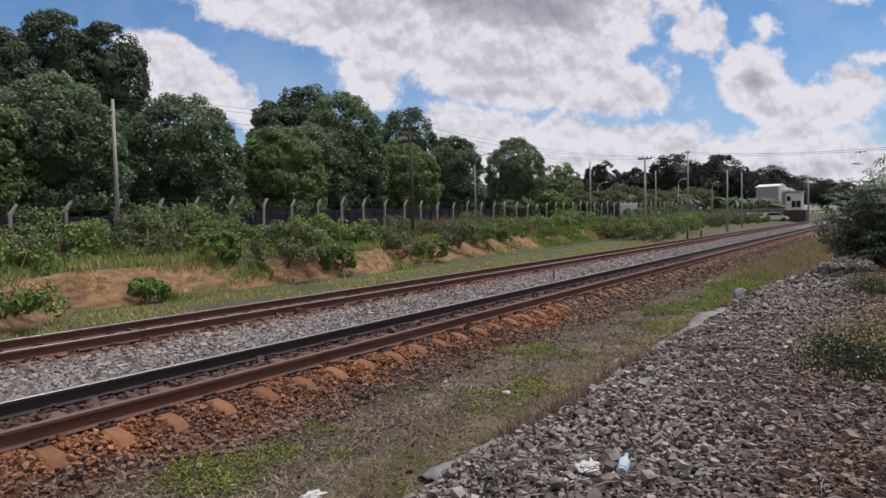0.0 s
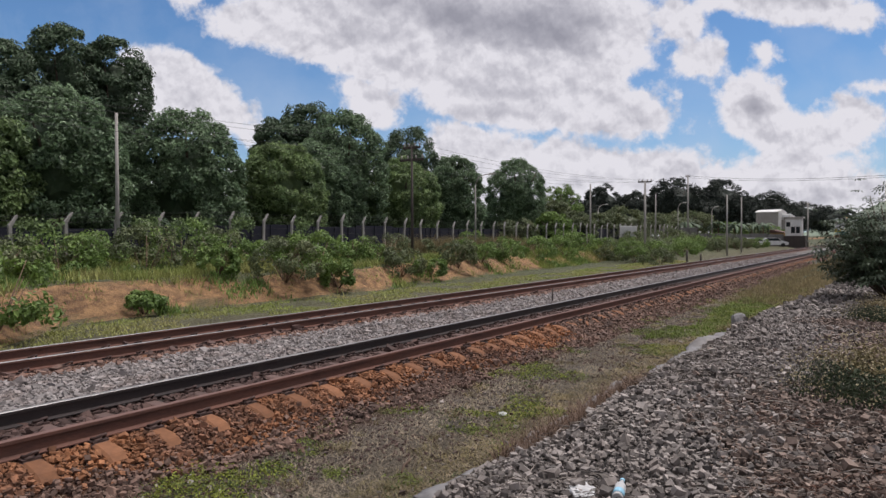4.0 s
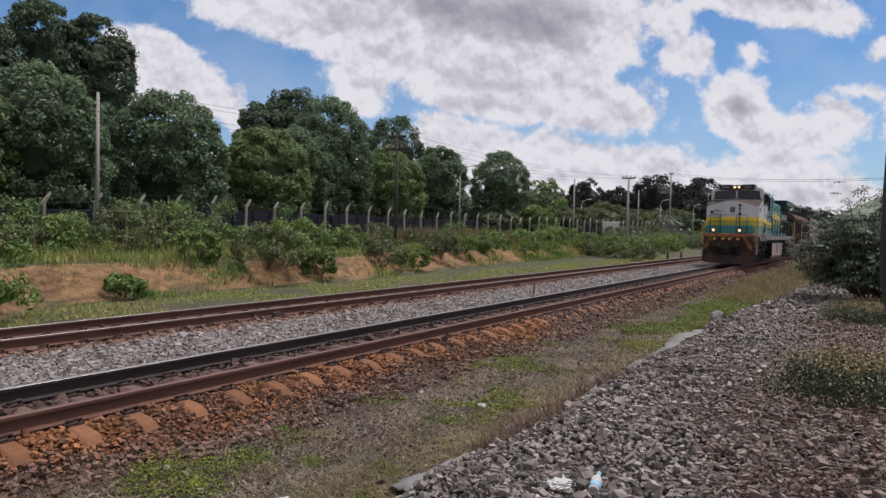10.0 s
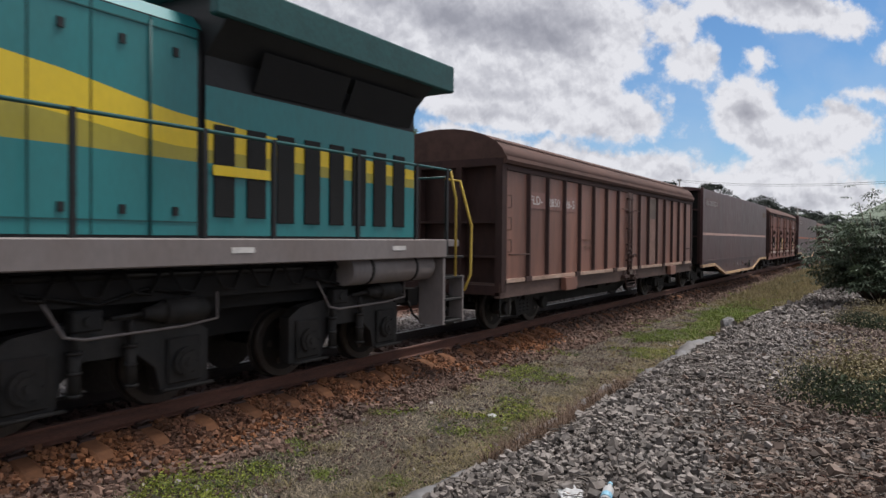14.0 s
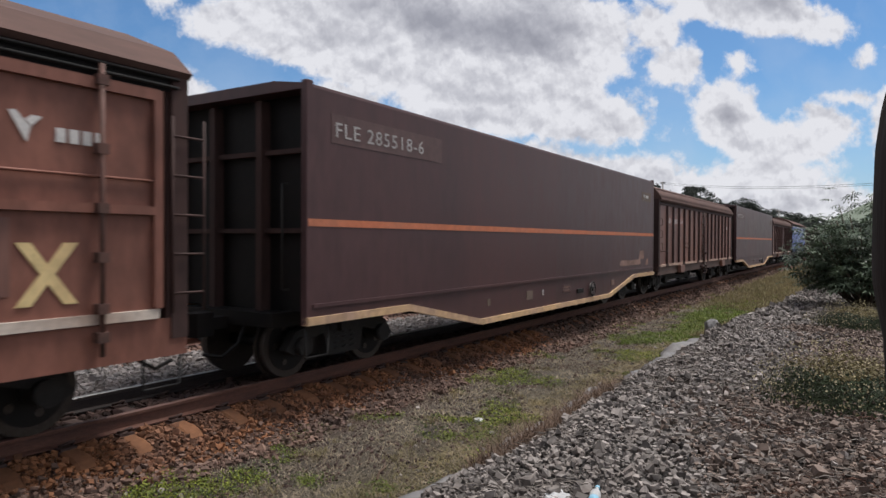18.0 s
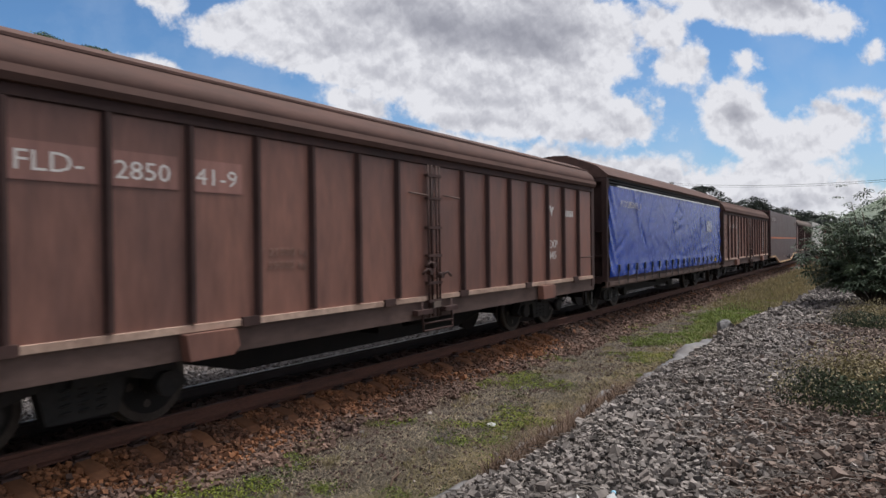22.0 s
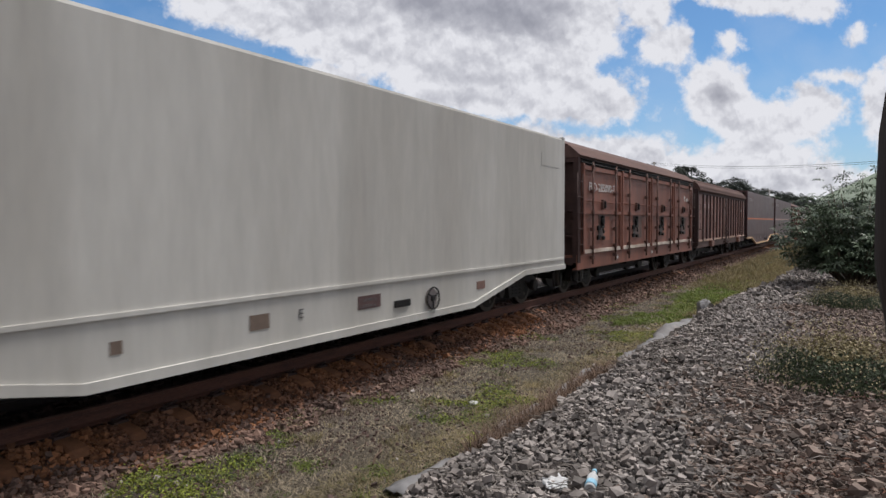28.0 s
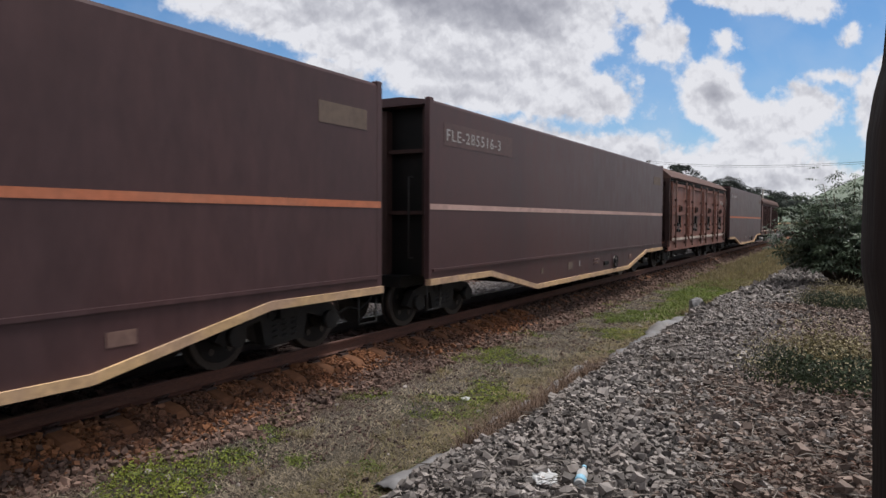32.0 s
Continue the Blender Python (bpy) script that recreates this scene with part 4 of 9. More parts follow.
# ---------------------------------------------------------------- plants
def crown_arrays(rx, ry, rz, lobes, per, size, seed, aspect=2.0, low=-0.75, lobe=(0.13, 0.24), inner=0.70):
    """Leaf quads over many small lobes that sit on a domed crown; uneven outline, dark gaps between lobes."""
    r = np.random.default_rng(seed)
    d = ball(lobes * 3, r)
    d = d[d[:, 2] > low][:lobes]
    h = d[:, 2]
    s = np.sqrt(np.maximum(1 - h * h, 1e-6))
    wide = np.where(h < 0.1, s ** -0.6, 1.0)
    d = d * np.stack([wide, wide, 0 * h + 1], -1)
    k = r.uniform(inner, 0.95, (len(d), 1))
    c = d * k * np.array([rx, ry, rz])
    lr = r.uniform(*lobe, len(d)) * (min(rx, rz) + max(rx, rz)) * 0.5
    P, N = [], []
    for ci, ri, di in zip(c, lr, d):
        b = ball(per, r)
        b = np.where(((b @ di) < -0.3)[:, None], -b, b)
        rad = ri * r.uniform(0.6, 1.15, (per, 1))
        P.append(ci + b * rad * np.array([1, 1, 0.8])), N.append(b + np.array([0, 0, 0.5]))
    return leaves(np.concatenate(P), np.concatenate(N), size, aspect, 0.5, seed + 1)


def core_mesh(name, rx, ry, rz, seed, mat, fill=0.52):
    bm = bmesh.new()
    bmesh.ops.create_icosphere(bm, subdivisions=3, radius=1.0)
    for v in bm.verts:
        p = Vector((v.co.x * rx, v.co.y * ry, v.co.z * rz))
        v.co = p * (fill + 0.12 * noise.noise(p * 0.9 + Vector((seed, 0, 0))))
    V = np.array([v.co for v in bm.verts])
    F = np.array([[v.index for v in f.verts] for f in bm.faces])
    bm.free()
    return V, F


def crown_mesh(name, rx, ry, rz, lobes, per, size, seed, mat, aspect=2.0, fill=0.52, inner=0.70, lobe=(0.13, 0.24)):
    v, f = crown_arrays(rx, ry, rz, lobes, per, size, seed, aspect, -0.75, lobe, inner)
    cv, cf = core_mesh(name, rx, ry, rz, seed, mat, fill)
    f3 = np.concatenate([np.stack([f[:, 0], f[:, 1], f[:, 2]], 1), np.stack([f[:, 0], f[:, 2], f[:, 3]], 1), cf + len(v)])
    return fast_mesh(name, np.concatenate([v, cv]), f3, mat)


def trunk_mesh(name, h, r, spread, seed):
    rr = np.random.default_rng(seed)
    bm = bmesh.new()
    bar(bm, (0, 0, -0.3), (0.1, 0, h * 0.45), r * 1.25, 9, 0, r)
    for k in range(5):
        a = k * 1.26 + rr.uniform(-0.3, 0.3)
        mid = Vector((0.1 + math.cos(a) * spread * 0.3, math.sin(a) * spread * 0.3, h * rr.uniform(0.62, 0.75)))
        end = Vector((math.cos(a) * spread * 0.75, math.sin(a) * spread * 0.75, h * rr.uniform(0.85, 1.15)))
        bar(bm, (0.1, 0, h * 0.43), mid, r * 0.6, 7, 0, r * 0.4)
        bar(bm, mid, end, r * 0.4, 6, 0, r * 0.12)
    me = bpy.data.meshes.new(name)
    bm.to_mesh(me)
    bm.free()
    me.materials.append(M["bark"])
    return me


def tree(xc, yc, width, top, low, mat, label, seed, lobes=60, per=150, leaf=0.34, group="", fill=0.52, inner=0.70, lobe=(0.13, 0.24)):
    z0 = float(ground_z(xc, yc))
    t = thing("tree", label, "tree", pose(xc, yc, z0), group)
    h = top - z0
    rz = (top - max(low, z0 + 0.3)) / 2
    shared("trunk", trunk_mesh("trunk", h * 0.75, 0.2 + width * 0.02, width * 0.45, seed), t)
    shared("crown", crown_mesh("crown", width / 2, width / 2 * 0.95, rz, lobes, per, leaf, seed, mat, 2.0, fill, inner, lobe), t, pose(0, 0, h - rz))
    return t


MANGO = "round dense dark-green mango tree behind the fence"
ROW = "mango trees behind the fence"
for k, (xc, yc, w, top, low, mat) in enumerate([(16.2, 33, 6.4, 8.9, 0.8, "leaf_mango"), (12.2, 33, 6.0, 8.0, 0.8, "leaf_light"), (23.3, 33, 6.4, 8.9, 0.7, "leaf_mango"), (30.0, 33, 5.9, 8.0, 0.7, "leaf_light"),
                                                (37.9, 34.5, 6.5, 11.4, 0.7, "leaf_mango"), (43.0, 33, 6.2, 8.1, 0.7, "leaf_light"), (52.4, 34, 5.4, 9.3, 0.7, "leaf_mango"), (68.1, 36, 6.9, 10.6, 0.8, "leaf_mango"),
                                                (21.7, 37.5, 3.6, 8.6, 1.0, "leaf_dark"), (34.2, 34, 5.4, 8.6, 0.8, "leaf_mango"), (47.6, 36, 5.5, 8.2, 0.8, "leaf_dark"), (7.5, 34, 7, 7.8, 0.9, "leaf_mango")]):
    lab = {"leaf_light": "round dense mango tree with yellow-green young leaves behind the fence", "leaf_dark": "small dark tree between the mango trees"}.get(mat, MANGO)
    tree(xc, yc, w, top, low, M[mat], lab, 11 + k, 250, 110, 0.225, ROW, 0.58, 0.80, (0.10, 0.18))
for k, (xc, yc, w, top, low) in enumerate([(24.3, 48, 5.2, 16.8, 8.0), (27.3, 47, 4.8, 16.4, 8.0), (20.6, 48, 5.0, 14.6, 6.0), (17, 48, 6, 13.0, 5.0), (41.6, 46, 4.6, 12.4, 6.0), (45.6, 46, 5.8, 14.5, 7.0), (60.2, 45, 6.9, 14.2, 5.0)]):
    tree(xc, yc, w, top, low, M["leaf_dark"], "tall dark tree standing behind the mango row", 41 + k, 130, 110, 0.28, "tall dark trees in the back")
FAR = "dark wooded trees in the distance"
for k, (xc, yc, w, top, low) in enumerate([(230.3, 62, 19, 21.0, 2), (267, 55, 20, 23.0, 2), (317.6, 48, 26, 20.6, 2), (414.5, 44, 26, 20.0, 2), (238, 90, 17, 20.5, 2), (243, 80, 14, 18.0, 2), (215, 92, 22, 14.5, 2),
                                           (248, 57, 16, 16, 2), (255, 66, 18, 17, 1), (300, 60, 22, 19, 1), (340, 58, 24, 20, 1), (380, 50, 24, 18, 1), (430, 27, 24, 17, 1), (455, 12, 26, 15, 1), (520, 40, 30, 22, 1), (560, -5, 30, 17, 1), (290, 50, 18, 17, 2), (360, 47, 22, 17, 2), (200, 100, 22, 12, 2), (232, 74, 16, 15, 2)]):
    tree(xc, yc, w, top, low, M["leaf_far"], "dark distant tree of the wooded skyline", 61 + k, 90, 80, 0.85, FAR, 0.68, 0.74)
for k, (xc, yc, w, top) in enumerate([(89.4, 40, 6.0, 9.4), (97.4, 34, 9.0, 6.0), (117.4, 30, 11, 6.0), (152, 22.5, 8.0, 3.8), (55.5, 29.3, 4.2, 3.4), (73, 31, 5.5, 4.6), (128, 25, 7, 4.2), (107, 33, 8, 5.4), (83, 31.5, 6, 4.8), (64, 29.5, 4.6, 4.2), (138, 23, 7, 3.6), (78, 36, 6, 6.4)]):
    tree(xc, yc, w, top, 0.7, M["leaf_olive" if k % 3 else "leaf_bush"], "leafy green scrub tree beside the far track", 81 + k, 90, 60, 0.32, "scrub trees along the railway")


for k in range(20):
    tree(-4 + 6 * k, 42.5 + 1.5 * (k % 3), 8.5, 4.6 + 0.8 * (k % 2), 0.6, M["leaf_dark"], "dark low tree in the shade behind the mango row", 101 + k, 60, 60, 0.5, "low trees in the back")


# shrubs on the bank: leaf clumps on short stems
def shrub(xc, yc, w, h, mat, label, seed, leaf=0.13, per=60, lobes=22, group="shrubs on the bank", name="shrub"):
    z0 = float(ground_z(xc, yc))
    t = thing(name, label, "shrub", pose(xc, yc, z0), group)
    v, f = crown_arrays(w / 2, w / 2, h * 0.52, lobes, per, leaf, seed, 1.9, -0.75, (0.24, 0.42))
    r = np.random.default_rng(seed)
    bm = bmesh.new()
    for k in range(7):
        a = r.uniform(0, 6.28)
        bar(bm, (0, 0, -0.1), (math.cos(a) * w * 0.3, math.sin(a) * w * 0.3, h * r.uniform(0.5, 0.9)), 0.022, 5, 0, 0.008)
    part("stem", bm, M["stem"], t)
    shared("foliage", fast_mesh("foliage", v, f, M[mat]), t, pose(0, 0, h * 0.5))
    return t


br = np.random.default_rng(12)
spots = [(6.6, 16.0, 2.4, 1.7, "leaf_bush"), (5.4, 17.2, 2.4, 1.6, "leaf_bush"), (11.0, 17.6, 1.1, 0.6, "leaf_bush"), (17.2, 18.6, 2.6, 1.5, "leaf_olive"), (18.9, 18.9, 2.4, 1.7, "leaf_bush"), (19.8, 18.4, 1.5, 1.1, "leaf_bush"),
         (15.0, 19.6, 1.3, 1.0, "leaf_bush"), (25.2, 19.4, 2.2, 1.3, "leaf_olive"), (27.2, 19.2, 1.6, 1.0, "leaf_bush"), (31.0, 20.0, 2.2, 1.5, "leaf_olive"), (34.5, 20.6, 1.8, 1.1, "leaf_bush"), (38.5, 21.2, 2.4, 1.4, "leaf_bush"),
         (44.0, 21.5, 2.6, 1.5, "leaf_bush"), (50, 22, 3.0, 1.7, "leaf_bush"), (57, 21.5, 3.0, 1.8, "leaf_bush"), (64, 21.2, 3.4, 2.0, "leaf_bush"), (72, 21.0, 3.4, 1.7, "leaf_olive"), (80, 22, 3.6, 1.6, "leaf_bush"), (90, 22, 4.0, 1.6, "leaf_bush")]
for k, (xc, yc, w, h, mat) in enumerate(spots):
    shrub(xc, yc, w, h, mat, "leafy green shrub on the earth bank" if mat == "leaf_bush" else "grey-green shrub on the earth bank", 200 + k, 0.15, 75, 24)
for k in range(58):
    xc = 5 + 62 * br.uniform(0, 1) ** 1.25
    yc = br.uniform(float(bank_foot(xc)) + 3.0, 26.6)
    w = br.uniform(1.2, 2.6)
    shrub(xc, yc, w, w * br.uniform(0.4, 0.65), "leaf_bush" if k % 3 else "leaf_olive", "low green shrub below the fence", 300 + k, 0.15, 55, 18)


# taller bushes that hide the foot of the fence
for k, (xc, yc, w, h) in enumerate([(9.2, 22.5, 2.6, 1.5), (11.6, 23.4, 2.8, 1.5), (14.2, 22.6, 2.6, 1.7), (16.0, 23.2, 2.8, 1.9), (18.2, 23.6, 2.6, 1.6), (21.5, 23.0, 2.4, 1.2), (13.0, 24.8, 2.2, 1.3), (24.6, 24.4, 2.2, 1.2), (8.0, 24.0, 2.2, 1.4), (19.8, 25.2, 2.0, 1.6)]):
    shrub(xc, yc, w, h, "leaf_bush" if k % 2 else "leaf_olive", "bushy green shrub at the foot of the fence", 830 + k, 0.13, 80, 26)
# scrub hedge that closes the foot of the far trees
for k in range(6):
    xc = 84 + 4.4 * k
    shrub(xc, 29.0 - 0.075 * (xc - 84) + br.uniform(-1, 1), br.uniform(4.0, 6.0), br.uniform(1.3, 1.9), "leaf_olive", "olive scrub thicket along the yard", 860 + k, 0.18, 90, 26, "scrub thickets along the yard", "thicket")


for k in range(54):
    xc = br.uniform(48, 112)
    yc = br.uniform(14.8 + 0.03 * (xc - 48), 25)
    w = br.uniform(1.8, 3.8)
    shrub(xc, yc, w, w * br.uniform(0.35, 0.6), "leaf_olive" if k % 3 else "leaf_bush", "leafy scrub beside the second track", 700 + k, 0.16, 70, 20, "scrub beside the second track")


def blades(x, y, h, mat, name, label, seed, per=9, spread=0.12, width=0.012, lean=0.35, category="grass"):
    """Tufts of bent grass blades."""
    r = np.random.default_rng(seed)
    n = len(x)
    X = np.repeat(x, per) + r.normal(0, spread, n * per)
    Y = np.repeat(y, per) + r.normal(0, spread, n * per)
    H = np.repeat(h, per) * r.uniform(0.5, 1.25, n * per)
    a = r.uniform(0, math.tau, n * per)
    d = np.stack([np.cos(a), np.sin(a), 0 * a], -1)
    s = np.stack([-np.sin(a), np.cos(a), 0 * a], -1) * (width * r.uniform(0.6, 1.4, (n * per, 1)))
    b = np.stack([X, Y, ground_z(X, Y) - 0.01], -1)
    up = np.array([0, 0, 1.0])
    m = b + d * (H * lean * 0.35)[:, None] + up * (H * 0.6)[:, None]
    t = b + d * (H * lean * r.uniform(0.6, 1.6, n * per))[:, None] + up * H[:, None]
    V = np.stack([b - s, b + s, m + s * 0.7, t, m - s * 0.7], 1).reshape(-1, 3)
    i = np.arange(n * per) * 5
    F = np.stack([i, i + 1, i + 3], 1) if y.mean() > 12 else np.concatenate([np.stack([i, i + 1, i + 2], 1), np.stack([i, i + 2, i + 4], 1), np.stack([i + 4, i + 2, i + 3], 1)])
    ob = new(name, fast_mesh(name, V, F, mat))
    return tagged(ob, label, category, kind="stuff")


r = np.random.default_rng(31)
# weeds on the strip between gravel and ballast, in patches
x, y = band(16000, 2.5, 40, 3.05, 5.75, 32, 1.5)
p = wave(x, y, 1.25, 6) + 0.5 * wave(x, y, 4.1, 2) + 0.7 * smoothstep(17, 21, x) * smoothstep(4.9, 4.0, y)
green = p + 0.25 * wave(x * 0.35, y * 1.6, 1.7, 3) > 0.42
gx, gy = np.repeat(x[green], 8), np.repeat(y[green], 8)
gx, gy = gx + r.normal(0, 0.05, len(gx)), gy + r.normal(0, 0.05, len(gy))
v, f = leaves(np.stack([gx, gy, ground_z(gx, gy) + r.uniform(0.0, 0.045, len(gx))], -1), np.tile([0, 0, 1.0], (len(gx), 1)), 0.036, 2.2, 0, 33, 0.5)
tagged(new("weeds", fast_mesh("weeds", v, f, M["weed"])), "bright green low weeds in patches on the track-side strip", "weeds", kind="stuff")
dry = ~green & (r.uniform(0, 1, len(x)) < 0.9)
blades(x[dry], y[dry], r.uniform(0.012, 0.045, dry.sum()), M["grass_dead"], "grass", "matted grey dead grass on the track-side strip", 34, 10, 0.07, 0.0055, 1.9)
tuft = dry & (wave(x, y, 2.6, 9) + 0.6 * wave(x, y, 6.3, 4) > 0.62)
blades(x[tuft], y[tuft], r.uniform(0.03, 0.09, tuft.sum()), M["grass_dry"], "grass", "thin dry grass tufts on the track-side strip", 65, 9, 0.04, 0.004, 0.9)
wx, wy = band(1500, 2.8, 24, 3.3, 5.6, 66, 1.4)
ok = wave(wx, wy, 1.25, 6) + 0.5 * wave(wx, wy, 4.1, 2) > 0.15
wx, wy = np.repeat(wx[ok], 14), np.repeat(wy[ok], 14)
wx, wy = wx + r.normal(0, 0.045, len(wx)), wy + r.normal(0, 0.045, len(wx))
v, f = leaves(np.stack([wx, wy, ground_z(wx, wy) + r.uniform(0.0, 0.05, len(wx))], -1), np.tile([0, 0, 1.0], (len(wx), 1)), 0.030, 1.8, 0, 67, 0.6)
tagged(new("weeds", fast_mesh("weeds", v, f, M["weed_dark"])), "scattered small dark green weeds on the track-side strip", "weeds", kind="stuff")
x, y = band(2600, 17, 60, 2.4, 3.7, 35, 1.3)
y = gravel_edge(x) + r.uniform(0.02, 0.55, len(x))
blades(x, y, r.uniform(0.08, 0.22, len(x)), M["grass_dry"], "grass", "tall dry grass along the gravel edge", 36, 8, 0.08, 0.006, 0.5)
x, y = band(3500, 24, 75, 2.6, 5.2, 37, 1.0)
blades(x, y, r.uniform(0.06, 0.28, len(x)) * np.interp(x, [24, 40], [0.6, 1.3]), M["grass_dry"], "grass", "yellowing tall grass beside the far track", 38, 8, 0.1, 0.012, 0.4)
x, y = band(2200, 14, 27, 3.1, 4.7, 57, 1.0)
ok = wave(x, y, 0.7, 4) > -0.3
blades(x[ok], y[ok], r.uniform(0.03, 0.09, ok.sum()), M["grass_green"], "grass", "bright short grass at the end of the gravel", 58, 8, 0.08, 0.012, 0.8)
x, y = band(7000, 3, 20, 2.9, 4.0, 59, 1.4)
ok = (x < 9.5) | (x > 16.5) | (y > gravel_edge(x) + 0.5)
x, y = x[ok], y[ok]
blades(x, y, r.uniform(0.012, 0.05, len(x)), M["grass_dry"], "grass", "tan dry grass along the gravel edge", 60, 8, 0.06, 0.005, 1.6)
x, y = band(1900, 5.6, 9.8, 2.55, 3.1, 39)
y = gravel_edge(x) + r.uniform(-0.1, 0.28, len(x))
blades(x, y, r.uniform(0.10, 0.32, len(x)), M["stem"], "grass", "withered brown weeds on the gravel edge", 40, 6, 0.05, 0.005, 0.6)
# far side: verge, bank and the field below the fence
x, y = band(9000, 3, 60, 12.7, 17.5, 41, 1.1)
ok = (y < bank_foot(x) + 0.3) & (wave(x, y, 0.8, 3) > -0.25)
blades(x[ok], y[ok], r.uniform(0.03, 0.10, ok.sum()), M["grass_tall"], "grass", "short green grass on the far verge", 42, 7, 0.12, 0.02, 0.8)
x, y = band(26000, 3, 85, 14, 28.5, 43, 1.2)
ok = (y > bank_foot(x) + 2.3 + 0.7 * wave(x, y, 0.7, 8)) | ((y > bank_foot(x)) & ((wave(x, y, 0.9, 1) + 0.6 * wave(x, y, 2.7, 3) > 0.45) | (x > 42)))
face = (y > bank_foot(x)) & ~ok & (x < 45) & (wave(x, y, 2.1, 6) > 0.25)
blades(x[face], y[face], r.uniform(0.04, 0.13, face.sum()), M["grass_tall"], "grass", "thin grass tufts on the bare earth bank", 54, 6, 0.1, 0.012, 0.6)
g = ok & (wave(x, y, 0.6, 4) > -0.1)
blades(x[g], y[g], r.uniform(0.12, 0.42, g.sum()), M["grass_tall"], "grass", "tall green and straw-coloured grass on the bank", 44, 8, 0.16, 0.02, 0.45)
g = ok & (wave(x, y, 0.6, 4) <= -0.1)
blades(x[g], y[g], r.uniform(0.10, 0.34, g.sum()), M["leaf_bush"], "grass", "lush green grass on the bank", 45, 9, 0.16, 0.026, 0.5)
x, y = band(2500, 33, 50, 24.5, 26.9, 46)
blades(x, y, r.uniform(0.7, 1.3, len(x)), M["grass_dry"], "grass", "stand of tall straw grass before the fence", 47, 7, 0.2, 0.02, 0.25)
# dry stalks and litter over the gravel
x, y = band(4200, 3, 11, -2.5, 2.8, 48, 1.2)


def stalks(x, y, name, label, mat, seed, length=0.28):
    r = np.random.default_rng(seed)
    n = len(x)
    a = r.uniform(0, math.tau, n)
    L = length * r.lognormal(0, 0.4, n)
    z = ground_z(x, y) + 0.030 + r.uniform(0, 0.035, n)
    c = np.stack([x, y, z], -1)
    d = np.stack([np.cos(a), np.sin(a), r.normal(0, 0.12, n)], -1) * (L / 2)[:, None]
    k = np.stack([-np.sin(a), np.cos(a), 0 * a], -1)
    bend = k * (L * r.normal(0, 0.1, n))[:, None] + np.array([0, 0, 0.02])
    w = 0.0028 * r.uniform(0.6, 1.7, (n, 1))
    up = np.array([0, 0, 0.006])
    V = np.stack([c - d, c - d + up, c + bend + k * w, c + bend - k * w + up, c + d, c + d + up], 1).reshape(-1, 3)
    i = np.arange(n) * 6
    F = np.concatenate([np.stack([i, i + 2, i + 3, i + 1], 1), np.stack([i + 2, i + 4, i + 5, i + 3], 1)])
    return tagged(new(name, fast_mesh(name, V, F, mat)), label, "dry stalks", kind="stuff")


keep = (wave(x, y, 1.6, 7) + 0.5 * smoothstep(2.4, -0.5, y) > 0.05) & (y < gravel_edge(x) - 0.1)
stalks(x[keep], y[keep], "dry_stalks", "dry grey plant stalks lying over the gravel", material("bleached stalk", (0.19, 0.165, 0.145), 0.9, 0, 0.2, 20, 3, island=0.45, bump=0), 49, 0.19)
x, y = band(3800, 2.5, 9, -2.5, 1.3, 50)
keep = wave(x, y, 1.3, 3) + smoothstep(1.0, -0.6, y) * 1.2 > 0.5
x, y = x[keep], y[keep]
stalks(x, y, "leaf_litter", "reddish-brown leaf litter on the gravel", material("red-brown litter", (0.105, 0.055, 0.038), 0.9, 0, 0.2, 20, 3, island=0.5, bump=0), 51, 0.07)


def flower_bush(xc, yc, w, h, seed, label):
    z0 = float(ground_z(xc, yc))
    t = thing("flowering_bush", label, "bush", pose(xc, yc, z0), "flowering bushes on the gravel")
    r = np.random.default_rng(seed)
    n = 7500
    b = ball(n, r)
    b[:, 2] = np.abs(b[:, 2])
    q = b * np.array([w / 2, w / 2, h]) * (r.uniform(0.5, 1.05, (n, 1)) + 0.10 * wave(b[:, :1] * 4, b[:, 1:2] * 4, 1.3, seed))
    v, f = leaves(q, b + np.array([0, 0, 0.3]), 0.052, 2.6, 0, seed, 0.7)
    # leaves near the base get a darker green that holds the bush's own shade
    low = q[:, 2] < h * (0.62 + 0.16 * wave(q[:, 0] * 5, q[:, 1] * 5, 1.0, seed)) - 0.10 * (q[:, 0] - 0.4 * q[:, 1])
    shared("foliage", fast_mesh("foliage", v.reshape(-1, 4, 3)[low].reshape(-1, 3), np.arange(4 * low.sum()).reshape(-1, 4), M["leaf_low_shade"]), t, None, "green lower leaves with base shade in their colour")
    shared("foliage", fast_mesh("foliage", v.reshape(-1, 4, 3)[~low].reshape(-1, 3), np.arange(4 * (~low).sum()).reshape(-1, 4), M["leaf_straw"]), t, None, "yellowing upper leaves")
    n = 1500
    b = ball(n, r)
    b[:, 2] = np.abs(b[:, 2]) + 0.15
    q = b * np.array([w / 2, w / 2, h]) * r.uniform(0.80, 1.2, (n, 1)) * (1 + 0.12 * wave(b[:, :1] * 4, b[:, 1:2] * 4, 1.3, seed))
    v, f = leaves(q, b, 0.024, 1.1, 0, seed + 1, 0.8)
    shared("blossom", fast_mesh("blossom", v, f, M["flower"]), t, None, "small pale cream seed heads")["kind"] = "stuff"
    bm = bmesh.new()
    for k in range(26):
        a = r.uniform(0, 6.28)
        bar(bm, (0, 0, 0), (math.cos(a) * w * 0.42 * r.uniform(0.4, 1), math.sin(a) * w * 0.42 * r.uniform(0.4, 1), h * r.uniform(0.5, 1.0)), 0.006, 4, 0, 0.003)
    part("stem", bm, M["stem"], t)


flower_bush(8.55, 0.16, 1.75, 0.52, 71, "low bush with pale cream flowers on the gravel")
